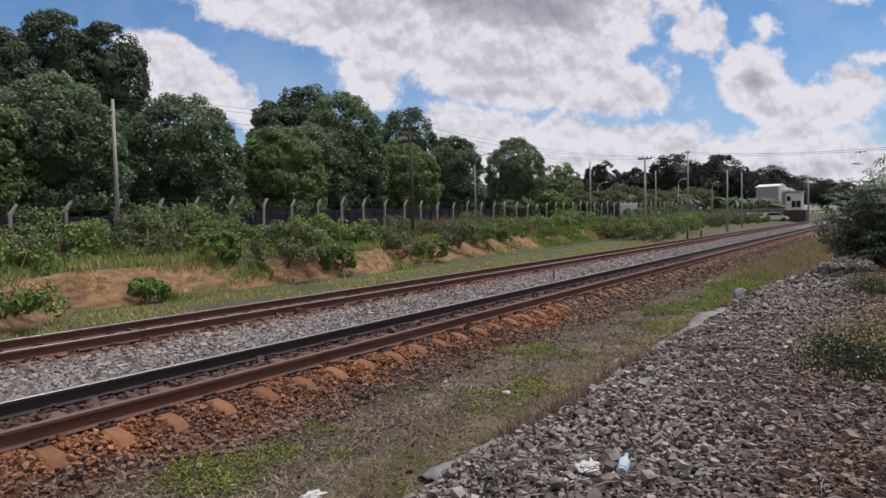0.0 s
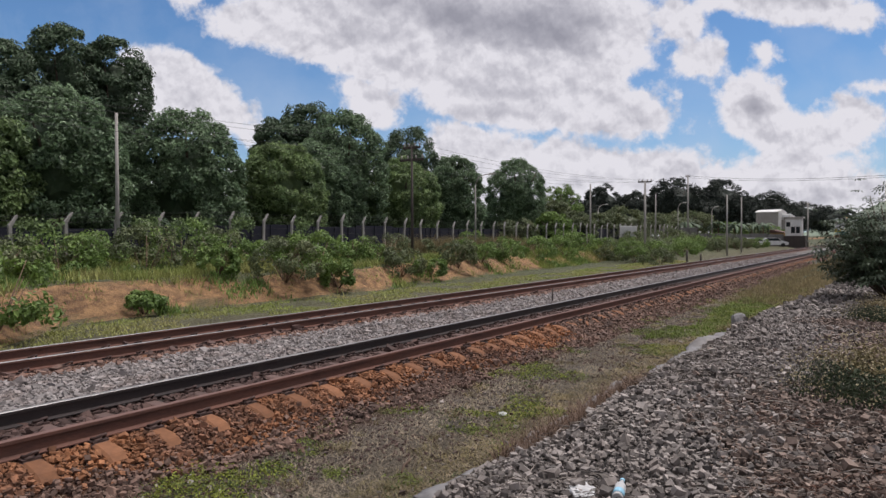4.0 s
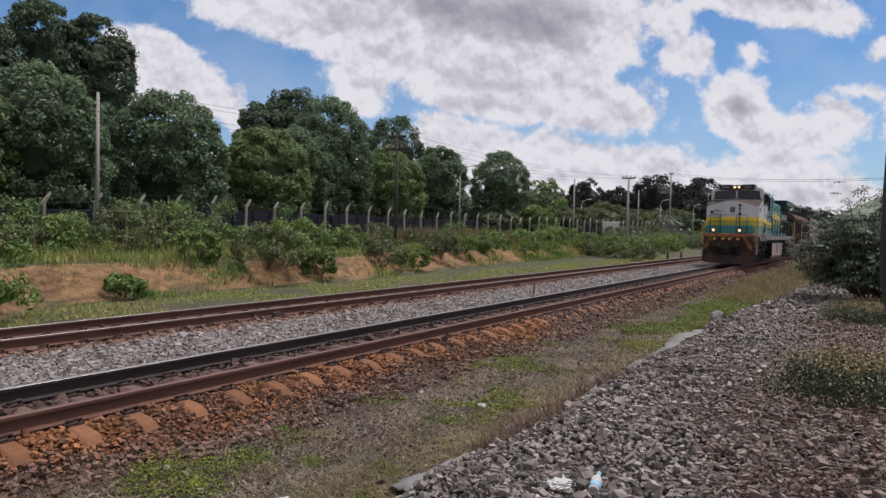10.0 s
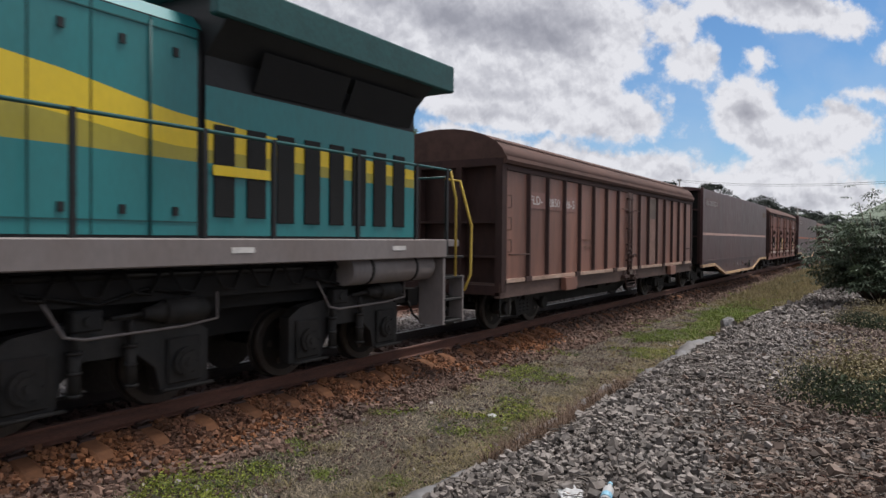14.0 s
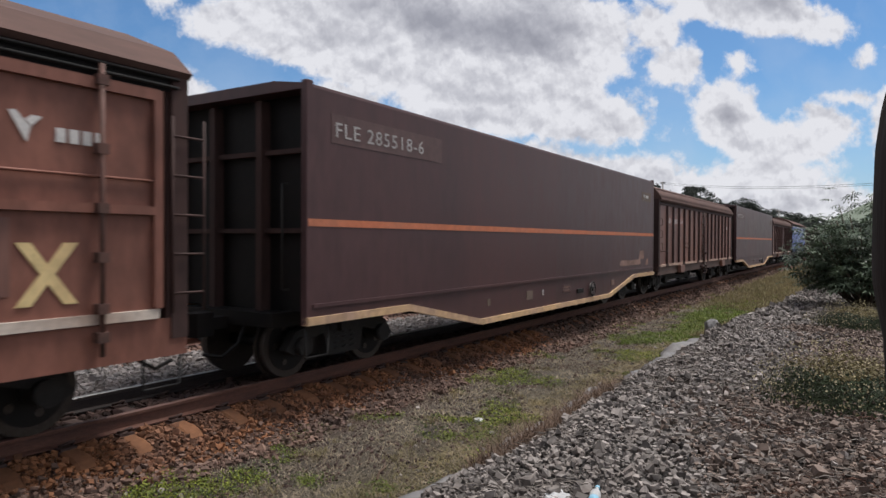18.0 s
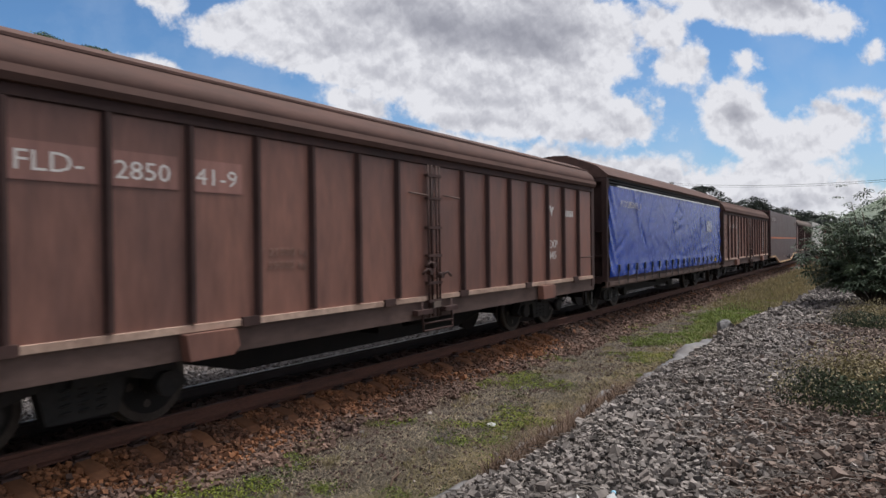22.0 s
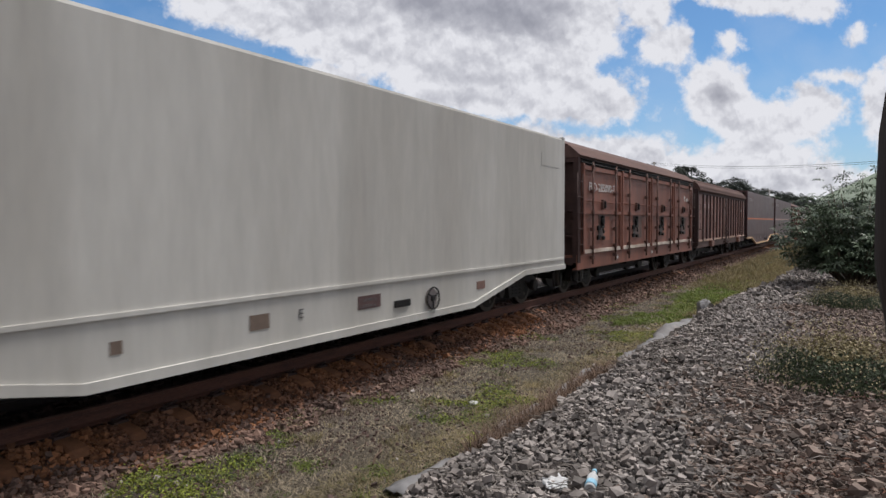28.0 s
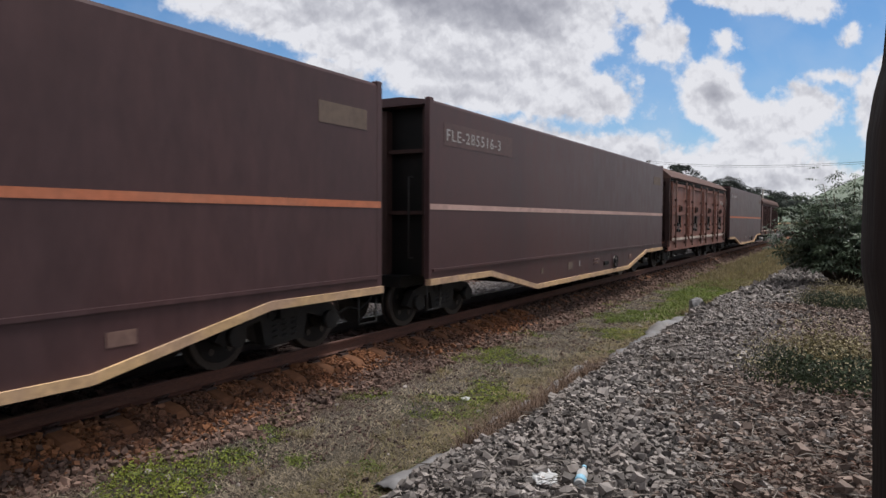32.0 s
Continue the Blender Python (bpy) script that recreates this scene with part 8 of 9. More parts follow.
    # windscreens and number boards
    for s in (-1, 1):
        w = new("windscreen")
        w.parent = v
        bm = bmesh.new()
        q = [bm.verts.new((u - O - 0.02, s * y, z)) for u, y, z in ((4.25, 0.07, 4.0), (4.345, 1.30, 3.97), (4.345, 1.22, 4.40), (4.25, 0.07, 4.44))]
        bm.faces.new(q)
        part("pane", bm, M["cab_glass"], w)
        bm = bmesh.new()
        loop = [(4.22 - O, s * 0.06, 3.99), (4.32 - O, s * 1.31, 3.96), (4.32 - O, s * 1.23, 4.41), (4.22 - O, s * 0.06, 4.45), (4.22 - O, s * 0.06, 3.99)]
        pipe(bm, loop, 0.018, 5)
        part("window_frame", bm, M["black_paint"], w)
        bm = bmesh.new()
        pipe(bm, [(4.16 - O, s * 0.35, 3.95), (4.19 - O, s * 0.9, 4.0)], 0.012, 5)
        part("wiper", bm, M["black_paint"], w)
        bm = bmesh.new()
        box(bm, 4.18 - O, 4.5 - O, *sorted((s * 0.30, s * 0.98)), 4.52, 4.80, 0, 0.015)
        nb = part("number_board", bm, M["black_paint"], v, "black number board with pale digits")
        y0 = -0.90 if s < 0 else 0.86
        shared("lettering", text_mesh("lettering", "1240", 0.22, M["board_digits"], 0.0, 0.004), nb, Matrix.Translation((4.172 - O, 0.36 if s > 0 else -0.36, 4.58)) @ Matrix(((0, 0, -1, 0), (-1, 0, 0, 0), (0, 1, 0, 0), (0, 0, 0, 1))) @ Matrix.Translation((-0.5 if s > 0 else 0, 0, 0)))
    bm = bmesh.new()
    box(bm, 4.2 - O, 4.5 - O, -0.28, 0.28, 4.52, 4.78, 0, 0.02)
    hb = part("headlamp_box", bm, M["black_paint"], v)
    for yy in (-0.12, 0.12):
        bm = bmesh.new()
        disc(bm, (4.19 - O, yy, 4.65), 0.078, 0.03, "x", 18)
        part("headlamp", bm, M["lamp_on"], hb, "lit warm-white headlamp")
    # nose door, its window and fittings
    bm = bmesh.new()
    box(bm, 2.565 - O, 2.60 - O, -0.42, 0.30, 1.9, 3.62, 0, 0.01)
    nd = part("nose_door", bm, M["loco_white"], v)
    for z0, z1, mm in ((1.9, 2.33, "teal"), (2.33, 2.63, "olive"), (2.63, 2.82, "yellow")):
        bm = bmesh.new()
        box(bm, 2.558 - O, 2.566 - O, -0.415, 0.295, z0, z1)
        part("paint_band", bm, M[mm], nd)
    bm = bmesh.new()
    box(bm, 2.55 - O, 2.57 - O, -0.22, 0.05, 3.08, 3.40, 0, 0.03)
    part("door_window", bm, M["window_rim"], nd)
    bm = bmesh.new()
    bar(bm, (2.56 - O, -0.47, 1.95), (2.56 - O, -0.47, 3.5), 0.014, 6)
    for zz in (2.2, 2.75, 3.3):
        box(bm, 2.545 - O, 2.6 - O, -0.50, -0.42, zz - 0.05, zz + 0.05)
    part("door_hinge", bm, M["black_paint"], v)
    bm = bmesh.new()
    for zz in (2.75, 3.12):
        pipe(bm, [(2.68 - O, 0.55, zz), (2.58 - O, 0.60, zz + 0.04), (2.60 - O, 0.95, zz + 0.04), (2.74 - O, 0.98, zz)], 0.016, 5)
    part("grab_iron", bm, M["black_paint"], v)
    bm = bmesh.new()
    pipe(bm, [(3.3 - O, -1.5, 3.47), (3.5 - O, -1.5, 3.47)], 0.02, 5)
    part("grab_iron", bm, M["black_paint"], v)
    # side windows
    for s in (-1, 1):
        for a, b, z0, z1, split in ((4.46, 4.73, 3.66, 4.20, False), (4.84, 6.12, 3.66, 4.28, True)):
            w = new("side_window")
            w.parent = v
            bm = bmesh.new()
            lb(bm, a, b, *sorted((s * (W - 0.01), s * (W + 0.015))), z0, z1)
            part("pane", bm, M["cab_glass"], w)
            bm = bmesh.new()
            y0, y1 = sorted((s * W, s * (W + 0.04)))
            for u0, u1, q0, q1 in ((a - 0.03, b + 0.03, z0 - 0.04, z0), (a - 0.03, b + 0.03, z1, z1 + 0.04), (a - 0.04, a, z0, z1), (b, b + 0.04, z0, z1)) + (((5.46, 5.52, z0, z1),) if split else ()):
                lb(bm, u0, u1, y0, y1, q0, q1)
            part("window_frame", bm, M["window_rim"], w)
        bm = bmesh.new()
        lb(bm, 4.76, 4.82, *sorted((s * (W + 0.02), s * (W + 0.26))), 3.72, 4.22, 0, 0.02)
        pipe(bm, [(4.79 - O, s * W, 3.70), (5.3 - O, s * (W + 0.18), 3.58), (6.0 - O, s * W, 3.62)], 0.016, 5)
        part("mirror", bm, M["black_paint"], v)
        # lower hatches of the cab
        bm = bmesh.new()
        lb(bm, 4.32, 4.95, *sorted((s * W, s * (W + 0.02))), 1.52, 2.55, 0, 0.01)
        h1 = part("hatch", bm, M["loco_grey"], v)
        for z0, z1, mm in ((1.9, 2.28, "teal"), (2.28, 2.53, "olive")):
            bm = bmesh.new()
            lb(bm, 4.34, 4.93, *sorted((s * (W + 0.02), s * (W + 0.026))), z0, z1)
            part("paint_band", bm, M[mm], h1)
        bm = bmesh.new()
        for k in range(9):
            lb(bm, 4.45, 4.82, *sorted((s * (W + 0.02), s * (W + 0.045))), 1.66 + 0.065 * k, 1.70 + 0.065 * k)
        part("louvre", bm, M["gear_grey"], h1)
        bm = bmesh.new()
        lb(bm, 5.18, 5.66, *sorted((s * W, s * (W + 0.025))), 1.92, 2.52, 0, 0.01)
        part("vent_screen", bm, M["grille"], v)
        bm = bmesh.new()
        lb(bm, 5.55, 5.95, *sorted((s * 1.44, s * 1.50)), 1.42, 1.80)
        lb(bm, 5.58, 5.92, *sorted((s * 1.50, s * 1.52)), 1.68, 1.78)
        part("jack_pad", bm, M["loco_grey"], v)
        for u in (5.66, 5.84):
            bm = bmesh.new()
            disc(bm, (u - O, s * 1.503, 1.56), 0.035, 0.014, "y", 10)
            part("jack_hole", bm, M["black_paint"], v)
        bm = bmesh.new()
        for u0, u1, z in ((4.30, 6.28, 2.60), (4.30, 6.28, 1.90)):
            lb(bm, u0, u1, *sorted((s * W, s * (W + 0.012))), z, z + 0.025)
        lb(bm, 4.28, 4.31, *sorted((s * W, s * (W + 0.012))), 1.9, 2.62)
        part("panel_frame", bm, M["yellow"], v)
        # electrical lockers behind the cab
        for a, b in ((6.34, 7.34), (7.38, 8.36)):
            f = (a - 6.3) / 2.06
            g = (b - 6.3) / 2.06
            za = [1.88, 2.24 - 0.13 * f, 2.44 - 0.05 * f, 2.50]
            zg = [1.88, 2.24 - 0.13 * g, 2.44 - 0.05 * g, 2.50]
            bands("locker_door", [(a, s * W, za), (b, s * W, zg)], ["teal", "olive", "yellow"])
            za = [2.54, max(2.72 - 0.16 * f, 2.56), 3.28]
            zg = [2.54, max(2.72 - 0.16 * g, 2.56), 3.28]
            ld = bands("locker_door", [(a, s * W, za), (b, s * W, zg)], ["yellow", "teal"])
            # black seam lines; the thicker bottom bar also paints the shadow under the door
            for z0, z1, mm in ((1.90, 2.46, "teal"), (2.60, 3.22, "teal")):
                bm = bmesh.new()
                y0, y1 = sorted((s * W, s * (W + 0.014)))
                for u0, u1, q0, q1 in ((a + 0.05, b - 0.05, z0, z0 + 0.018), (a + 0.05, b - 0.05, z1 - 0.010, z1), (a + 0.05, a + 0.060, z0 + 0.018, z1 - 0.010), (b - 0.060, b - 0.05, z0 + 0.018, z1 - 0.010)):
                    lb(bm, u0, u1, y0, y1, q0, q1)
                part("door_seam", bm, M["black_paint"], v)
                for hz in (z0 + 0.12, z1 - 0.14):
                    bm = bmesh.new()
                    bar(bm, (b - 0.045 - O, s * (W + 0.012), hz), (b - 0.045 - O, s * (W + 0.012), hz + 0.07), 0.014, 6)
                    part("door_hinge", bm, M["teal"], v)
            for z in (2.2, 2.95):
                bm = bmesh.new()
                disc(bm, ((a + b) / 2 - O, s * (W + 0.015), z), 0.05, 0.04, "y", 10)
                part("latch", bm, M["black_paint"], v)
                bm = bmesh.new()
                lb(bm, (a + b) / 2 - 0.075, (a + b) / 2 + 0.075, *sorted((s * W, s * (W + 0.006))), z - 0.20, z - 0.155)
                part("warning_label", bm, M["digits"], v)
    for s in (-1, 1):
        bm = bmesh.new()
        lb(bm, 6.34, 8.40, *sorted((s * W, s * (W + 0.03))), 2.49, 2.56, 0, 0.006)
        part("locker_ledge", bm, M["yellow"], v)
        bm = bmesh.new()
        lb(bm, 6.34, 8.40, *sorted((s * (W - 0.1), s * (W + 0.03))), 3.28, 3.32, 0, 0.006)
        part("locker_ledge", bm, M["teal"], v)
    bm = bmesh.new()
    lb(bm, 6.33, 8.38, -W + 0.02, W - 0.02, 1.75, 3.30)
    part("locker_body", bm, M["teal"], v)
    # upper hood with louvres
    bm = bmesh.new()
    prism(bm, [(-1.22, 3.26), (-1.22, 4.30), (-1.08, 4.46), (-0.4, 4.52), (0.4, 4.52), (1.08, 4.46), (1.22, 4.30), (1.22, 3.26)], 6.36 - O, 8.36 - O, "x")
    prism(bm, [(-1.22, 3.80), (-1.22, 4.30), (-1.08, 4.46), (-0.4, 4.52), (0.4, 4.52), (1.08, 4.46), (1.22, 4.30), (1.22, 3.80)], 8.36 - O, 11.4 - O, "x")
    part("upper_hood", bm, M["teal"], v)
    bm = bmesh.new()
    lb(bm, 8.40, 11.37, -1.205, 1.205, 1.76, 3.80)
    part("hood_core", bm, M["black_paint"], v)
    bm = bmesh.new()
    lb(bm, 11.37, 11.40, -1.215, 1.215, 1.78, 3.81)
    part("hood_bulkhead", bm, M["teal"], v)
    for s in (-1, 1):
        bm = bmesh.new()
        lb(bm, 8.36, 8.47, *sorted((s * 1.24, s * 1.36)), 2.22, 4.20, 0, 0.01)
        part("cable_duct", bm, M["black_paint"], v, "dark vertical cable duct")
    for s in (-1, 1):
        for k, (a, b, z0, z1) in enumerate(((6.55, 7.2, 3.86, 4.26), (7.35, 7.98, 3.86, 4.26), (8.6, 9.6, 3.88, 4.26), (10.05, 11.0, 3.88, 4.26))):
            bm = bmesh.new()
            y0, y1 = sorted((s * 1.22, s * 1.235))
            lb(bm, a, b, y0, y1, z0, z1)
            for q in range(7 if k < 2 else 0):
                z = z0 + (z1 - z0) * (q + 0.2) / 7
                lb(bm, a + 0.02, b - 0.02, *sorted((s * 1.235, s * 1.27)), z, z + 0.02)
            part("louvre" if k < 2 else "intake_screen", bm, M["grille"], v)
        for u in (8.45, 11.35):
            bm = bmesh.new()
            for k in range(10):
                a0, a1 = k * math.tau / 10, (k + 1) * math.tau / 10
                bar(bm, (u - O + 0.06 * math.cos(a0), s * 1.1, 4.52 + 0.06 * math.sin(a0)), (u - O + 0.06 * math.cos(a1), s * 1.1, 4.52 + 0.06 * math.sin(a1)), 0.016, 4)
            part("lifting_eye", bm, M["black_paint"], v)
    # engine hood: dark core, painted doors with gaps
    bm = bmesh.new()
    prism(bm, [(-0.985, 1.75), (-0.985, 3.98), (-0.85, 4.14), (-0.45, 4.2), (0.45, 4.2), (0.85, 4.14), (0.985, 3.98), (0.985, 1.75)], 8.38 - O, 17.6 - O, "x")
    for f in bm.faces:
        if f.calc_center_median().z > 3.97:
            f.material_index = 1
    part("engine_hood", bm, [M["black_paint"], M["teal"]], v)
    uu = [8.4, 9.25, 10.5, 11.7, 12.9, 14.0, 15.0, 16.2, 17.2, 19.0, 21.4]
    t1 = [2.05, 2.12, 2.28, 2.42, 2.51, 2.57, 2.60, 2.60, 2.58, 2.56, 2.55]
    t2 = [2.45, 2.53, 2.80, 2.97, 3.07, 3.06, 2.98, 2.86, 2.72, 2.70, 2.68]
    t3 = [2.68, 2.76, 3.10, 3.30, 3.43, 3.46, 3.40, 3.26, 3.07, 2.92, 2.82]

    def zz(u, lo, hi):
        return [lo, float(np.interp(u, uu, t1)), float(np.interp(u, uu, t2)), float(np.interp(u, uu, t3)), hi]
    edges = [8.45, 9.0, 9.6, 10.2, 10.8, 11.4, 12.0, 12.55, 13.1, 13.65, 14.2, 14.75, 15.3, 15.85, 16.4, 17.0, 17.55]
    for s in (-1, 1):
        for k, (a, b) in enumerate(zip(edges, edges[1:])):
            a, b = a + 0.010, b - 0.010
            wide = b < 11.5
            top, Y = (3.79, 1.222) if wide else (3.96, 1.0)
            hd = bands("hood_door", [(a, s * Y, zz(a, 1.80, top)), ((a + b) / 2, s * Y, zz((a + b) / 2, 1.80, top)), (b, s * Y, zz(b, 1.80, top))], ["teal", "olive", "yellow", "teal"])
            bm = bmesh.new()
            y0, y1 = sorted((s * Y, s * (Y + 0.010)))
            box(bm, a + 0.01 - O, b - 0.01 - O, y0, y1, 1.93, 1.945)
            part("door_lip", bm, M["dark_green"], hd)
            bm = bmesh.new()
            box(bm, a + 0.01 - O, b - 0.01 - O, y0, y1, top - 0.10, top - 0.085)
            part("door_lip", bm, M["dark_green"], hd)
            for z in (2.0, 3.62):
                bm = bmesh.new()
                box(bm, (a + b) / 2 - 0.03 - O, (a + b) / 2 + 0.03 - O, *sorted((s * Y, s * (Y + 0.02))), z, z + 0.09)
                part("latch", bm, M["black_paint"], hd)
            if k % 3 == 2:
                bm = bmesh.new()
                bar(bm, (b - O, s * (Y + 0.015), 1.8), (b - O, s * (Y + 0.015), top - 0.04), 0.014, 5)
                part("door_hinge", bm, M["dark_green"], hd)
    # radiator section
    bm = bmesh.new()
    prism(bm, [(-1.02, 1.75), (-1.02, 3.72), (-1.38, 4.06), (-1.40, 4.40), (-1.2, 4.46), (1.2, 4.46), (1.40, 4.40), (1.38, 4.06), (1.02, 3.72), (1.02, 1.75)], 17.62 - O, 21.4 - O, "x")
    part("radiator_house", bm, M["black_paint"], v)
    for s in (-1, 1):
        bm = bmesh.new()
        box(bm, 17.45 - O, 21.92 - O, *sorted((s * 1.30, s * 1.42)), 4.05, 4.46, 0, 0.02)
        part("radiator_wing", bm, M["dark_green"], v, "dark green overhanging radiator wing")
    bm = bmesh.new()
    box(bm, 17.45 - O, 21.92 - O, -1.32, 1.32, 4.40, 4.47, 0, 0.01)
    part("radiator_roof", bm, M["dark_green"], v)
    bm = bmesh.new()
    box(bm, 21.4 - O, 21.92 - O, -1.30, 1.30, 4.06, 4.40)
    part("radiator_end", bm, M["dark_green"], v)
    for s in (-1, 1):
        bands("radiator_side", [(17.62, s * 1.03, zz(17.62, 1.80, 3.40)), (19.4, s * 1.03, zz(19.4, 1.80, 3.40)), (21.4, s * 1.03, zz(21.4, 1.80, 3.40))], ["teal", "olive", "yellow", "teal"])
        for k in range(8):
            bm = bmesh.new()
            lb(bm, 17.72 + 0.45 * k, 18.0 + 0.45 * k, *sorted((s * 1.03, s * 1.05)), 1.95 if k > 1 else 2.0, 3.0, 0, 0.008)
            part("cooling_slot", bm, M["grille"], v)
        if s < 0:
            bm = bmesh.new()
            lb(bm, 17.7, 18.55, *sorted((s * 1.05, s * 1.06)), 2.45, 2.56)
            part("crossbar", bm, M["yellow"], v)
        for a, b in ((18.25, 19.7), (19.8, 21.25)):
            bm = bmesh.new()
            q = [bm.verts.new((u - O, s * y, z)) for u, y, z in ((a, 1.05, 3.44), (b, 1.05, 3.44), (b, 1.24, 3.86), (a, 1.24, 3.86))]
            bm.faces.new(q)
            part("intake_screen", bm, M["grille"], v)
    bm = bmesh.new()
    lb(bm, 12.6, 13.1, -0.3, 0.3, 4.2, 4.34, 0, 0.03)
    lb(bm, 15.6, 15.85, -0.7, 0.7, 4.18, 4.27, 0, 0.02)
    part("exhaust_stack", bm, M["black_paint"], v)
    for u, y in ((5.2, -0.9), (5.9, -0.7), (12.1, -0.6)):
        bm = bmesh.new()
        bar(bm, (u - O, y, 4.5), (u - O, y, 4.78), 0.03, 6)
        bar(bm, (u - O - 0.14, y, 4.78), (u - O + 0.2, y, 4.80), 0.05, 8, 0, 0.03)
        part("roof_horn", bm, M["black_paint"], v)
    # handrails
    for s in (-1, 1):
        bm = bmesh.new()
        y = s * 1.44
        pipe(bm, [(6.4 - O, s * 1.46, 4.42), (8.1 - O, s * 1.42, 4.30), (8.72 - O, s * 1.42, 4.22)], 0.02, 6)
        bar(bm, (8.72 - O, s * 1.42, 4.22), (8.72 - O, s * 1.42, 2.15), 0.028, 6)
        pipe(bm, [(8.72 - O, y, 3.10), (8.95 - O, y, 2.88), (9.2 - O, y, 2.84), (21.8 - O, y, 2.84)], 0.02, 6)
        pipe(bm, [(9.1 - O, y, 2.30), (10.5 - O, y, 2.30)], 0.014, 5)
        part("handrail", bm, M["black_paint"] if s > 0 else M["dark_green"], v)
        for u in (9.09, 10.5, 11.98, 13.5, 14.98, 16.0, 17.3, 18.2, 19.62, 20.9, 21.7):
            bm = bmesh.new()
            box(bm, u - O - 0.025, u - O + 0.025, *sorted((s * 1.42, s * 1.46)), 1.55, 2.86)
            part("handrail_post", bm, M["black_paint"], v)
        for u in (9.5, 12.2, 17.6, 20.3):
            bm = bmesh.new()
            lb(bm, u, u + 0.3, *sorted((s * 1.48, s * 1.485)), 1.62, 1.68)
            part("data_plate", bm, M["digits"], v)
    # fuel tank
    bm = bmesh.new()
    prism(bm, [(-1.45, 0.46), (-1.45, 1.28), (1.45, 1.28), (1.45, 0.46), (1.32, 0.26), (-1.32, 0.26)], 9.25 - O, 14.86 - O, "x")
    bm.normal_update()
    # black ends; the sloping belly's shade is put into its colour as black
    for f in bm.faces:
        f.material_index = 1 if abs(f.normal.x) > 0.5 or f.normal.z < -0.3 else 0
    tk = part("fuel_tank", bm, [M["tank_paint"], M["underframe"]], v, "dusty pinkish-grey fuel tank with a black end and belly shade painted black")
    for u in (11.3, 13.95):
        bm = bmesh.new()
        lb(bm, u, u + 0.02, -1.462, -1.45, 0.52, 1.26)
        part("tank_seam", bm, M["gear_grey"], tk)
    bm = bmesh.new()
    lb(bm, 11.78, 11.84, -1.475, -1.45, 0.66, 1.22)
    part("level_gauge", bm, M["black_paint"], tk)
    bm = bmesh.new()
    pipe(bm, [(8.9 - O, -1.2, 1.5), (9.1 - O, -1.35, 1.35), (9.3 - O, -1.4, 1.1), (9.25 - O, -1.3, 0.8)], 0.03, 6)
    pipe(bm, [(8.5 - O, -1.1, 1.4), (14.9 - O, -1.1, 1.42), (21 - O, -1.1, 1.4)], 0.04, 6)
    for k in range(9):
        u = 15.1 + 0.5 * k
        pipe(bm, [(u - O, -1.15, 1.48), (u + 0.12 - O, -1.2, 1.25), (u + 0.3 - O, -1.15, 1.22), (u + 0.42 - O, -1.15, 1.46)], 0.018, 5)
    part("pipework", bm, M["underframe"], v)
    bm = bmesh.new()
    disc(bm, (20.53 - O, -1.2, 1.36), 0.2, 1.86, "x", 18)
    at = part("air_tank", bm, M["loco_grey"], v, "grey cylindrical air tank")
    bm = bmesh.new()
    for u in (20.0, 21.0):
        disc(bm, (u - O, -1.2, 1.36), 0.21, 0.05, "x", 18)
    part("tank_band", bm, M["gear_grey"], at)
    # nose fittings: grab irons, door hinges, lamp bracket and step box
    for yy, z in ((0.95, 3.20), (0.95, 2.92), (0.75, 2.58)):
        bm = bmesh.new()
        u = 2.60 + 0.37 * max(0.0, (yy - 0.45) / 0.98) - 0.02
        pipe(bm, [(u + 0.02 - O, yy, z), (u - 0.06 - O, yy, z + 0.02), (u - 0.10 - O, yy - 0.26, z + 0.02), (u - 0.07 - O, yy - 0.26, z)], 0.014, 5)
        part("grab_iron", bm, M["black_paint"], v)
    bm = bmesh.new()
    lb(bm, 2.66, 2.80, 1.02, 1.16, 3.02, 3.18, 0, 0.02)
    part("marker_bracket", bm, M["black_paint"], v)
    for z in (2.15, 2.95, 3.45):
        bm = bmesh.new()
        lb(bm, 2.55, 2.61, -0.54, -0.40, z, z + 0.12, 0, 0.01)
        part("nose_hinge", bm, M["gear_grey"], v)
    bm = bmesh.new()
    lb(bm, 2.58, 2.80, -1.18, -0.62, 1.90, 2.34, 0, 0.02)
    lk = part("nose_locker", bm, M["teal"], v, "teal locker on the front platform")
    bm = bmesh.new()
    lb(bm, 2.565, 2.58, -0.94, -0.84, 2.12, 2.20)
    part("latch", bm, M["black_paint"], lk)
    # front platform, pilot and plough
    bm = bmesh.new()
    lb(bm, 1.72, 3.0, -1.30, 1.30, 1.74, 1.86, 0, 0.015)
    part("front_deck", bm, M["pilot_rust"], v, "rust-orange front platform")
    bm = bmesh.new()
    prism(bm, [(1.74 - O, 1.76), (1.98 - O, 1.76), (2.05 - O, 0.6), (1.86 - O, 0.6)], -1.28, 1.28, "y")
    part("pilot_plate", bm, M["pilot_dirt"], v)
    for y0, y1, dy in ((-0.95, -0.75, -0.42), (0.75, 0.95, 0.42), (-0.35, -0.15, 0.2), (0.15, 0.35, -0.2)):
        bm = bmesh.new()
        q = [(1.725, y0, 1.74), (1.725, y1, 1.74), (1.80, y1 + dy, 0.95 if abs(dy) > 0.3 else 1.35), (1.80, y0 + dy, 0.95 if abs(dy) > 0.3 else 1.35)]
        a = [bm.verts.new((u - O, y, z)) for u, y, z in q]
        b = [bm.verts.new((u + 0.05 - O, y, z)) for u, y, z in q]
        bm.faces.new(a), bm.faces.new(b[::-1])
        for k in range(4):
            bm.faces.new((a[k], a[(k + 1) % 4], b[(k + 1) % 4], b[k]))
        part("pilot_stripe", bm, M["pilot_rust"], v)
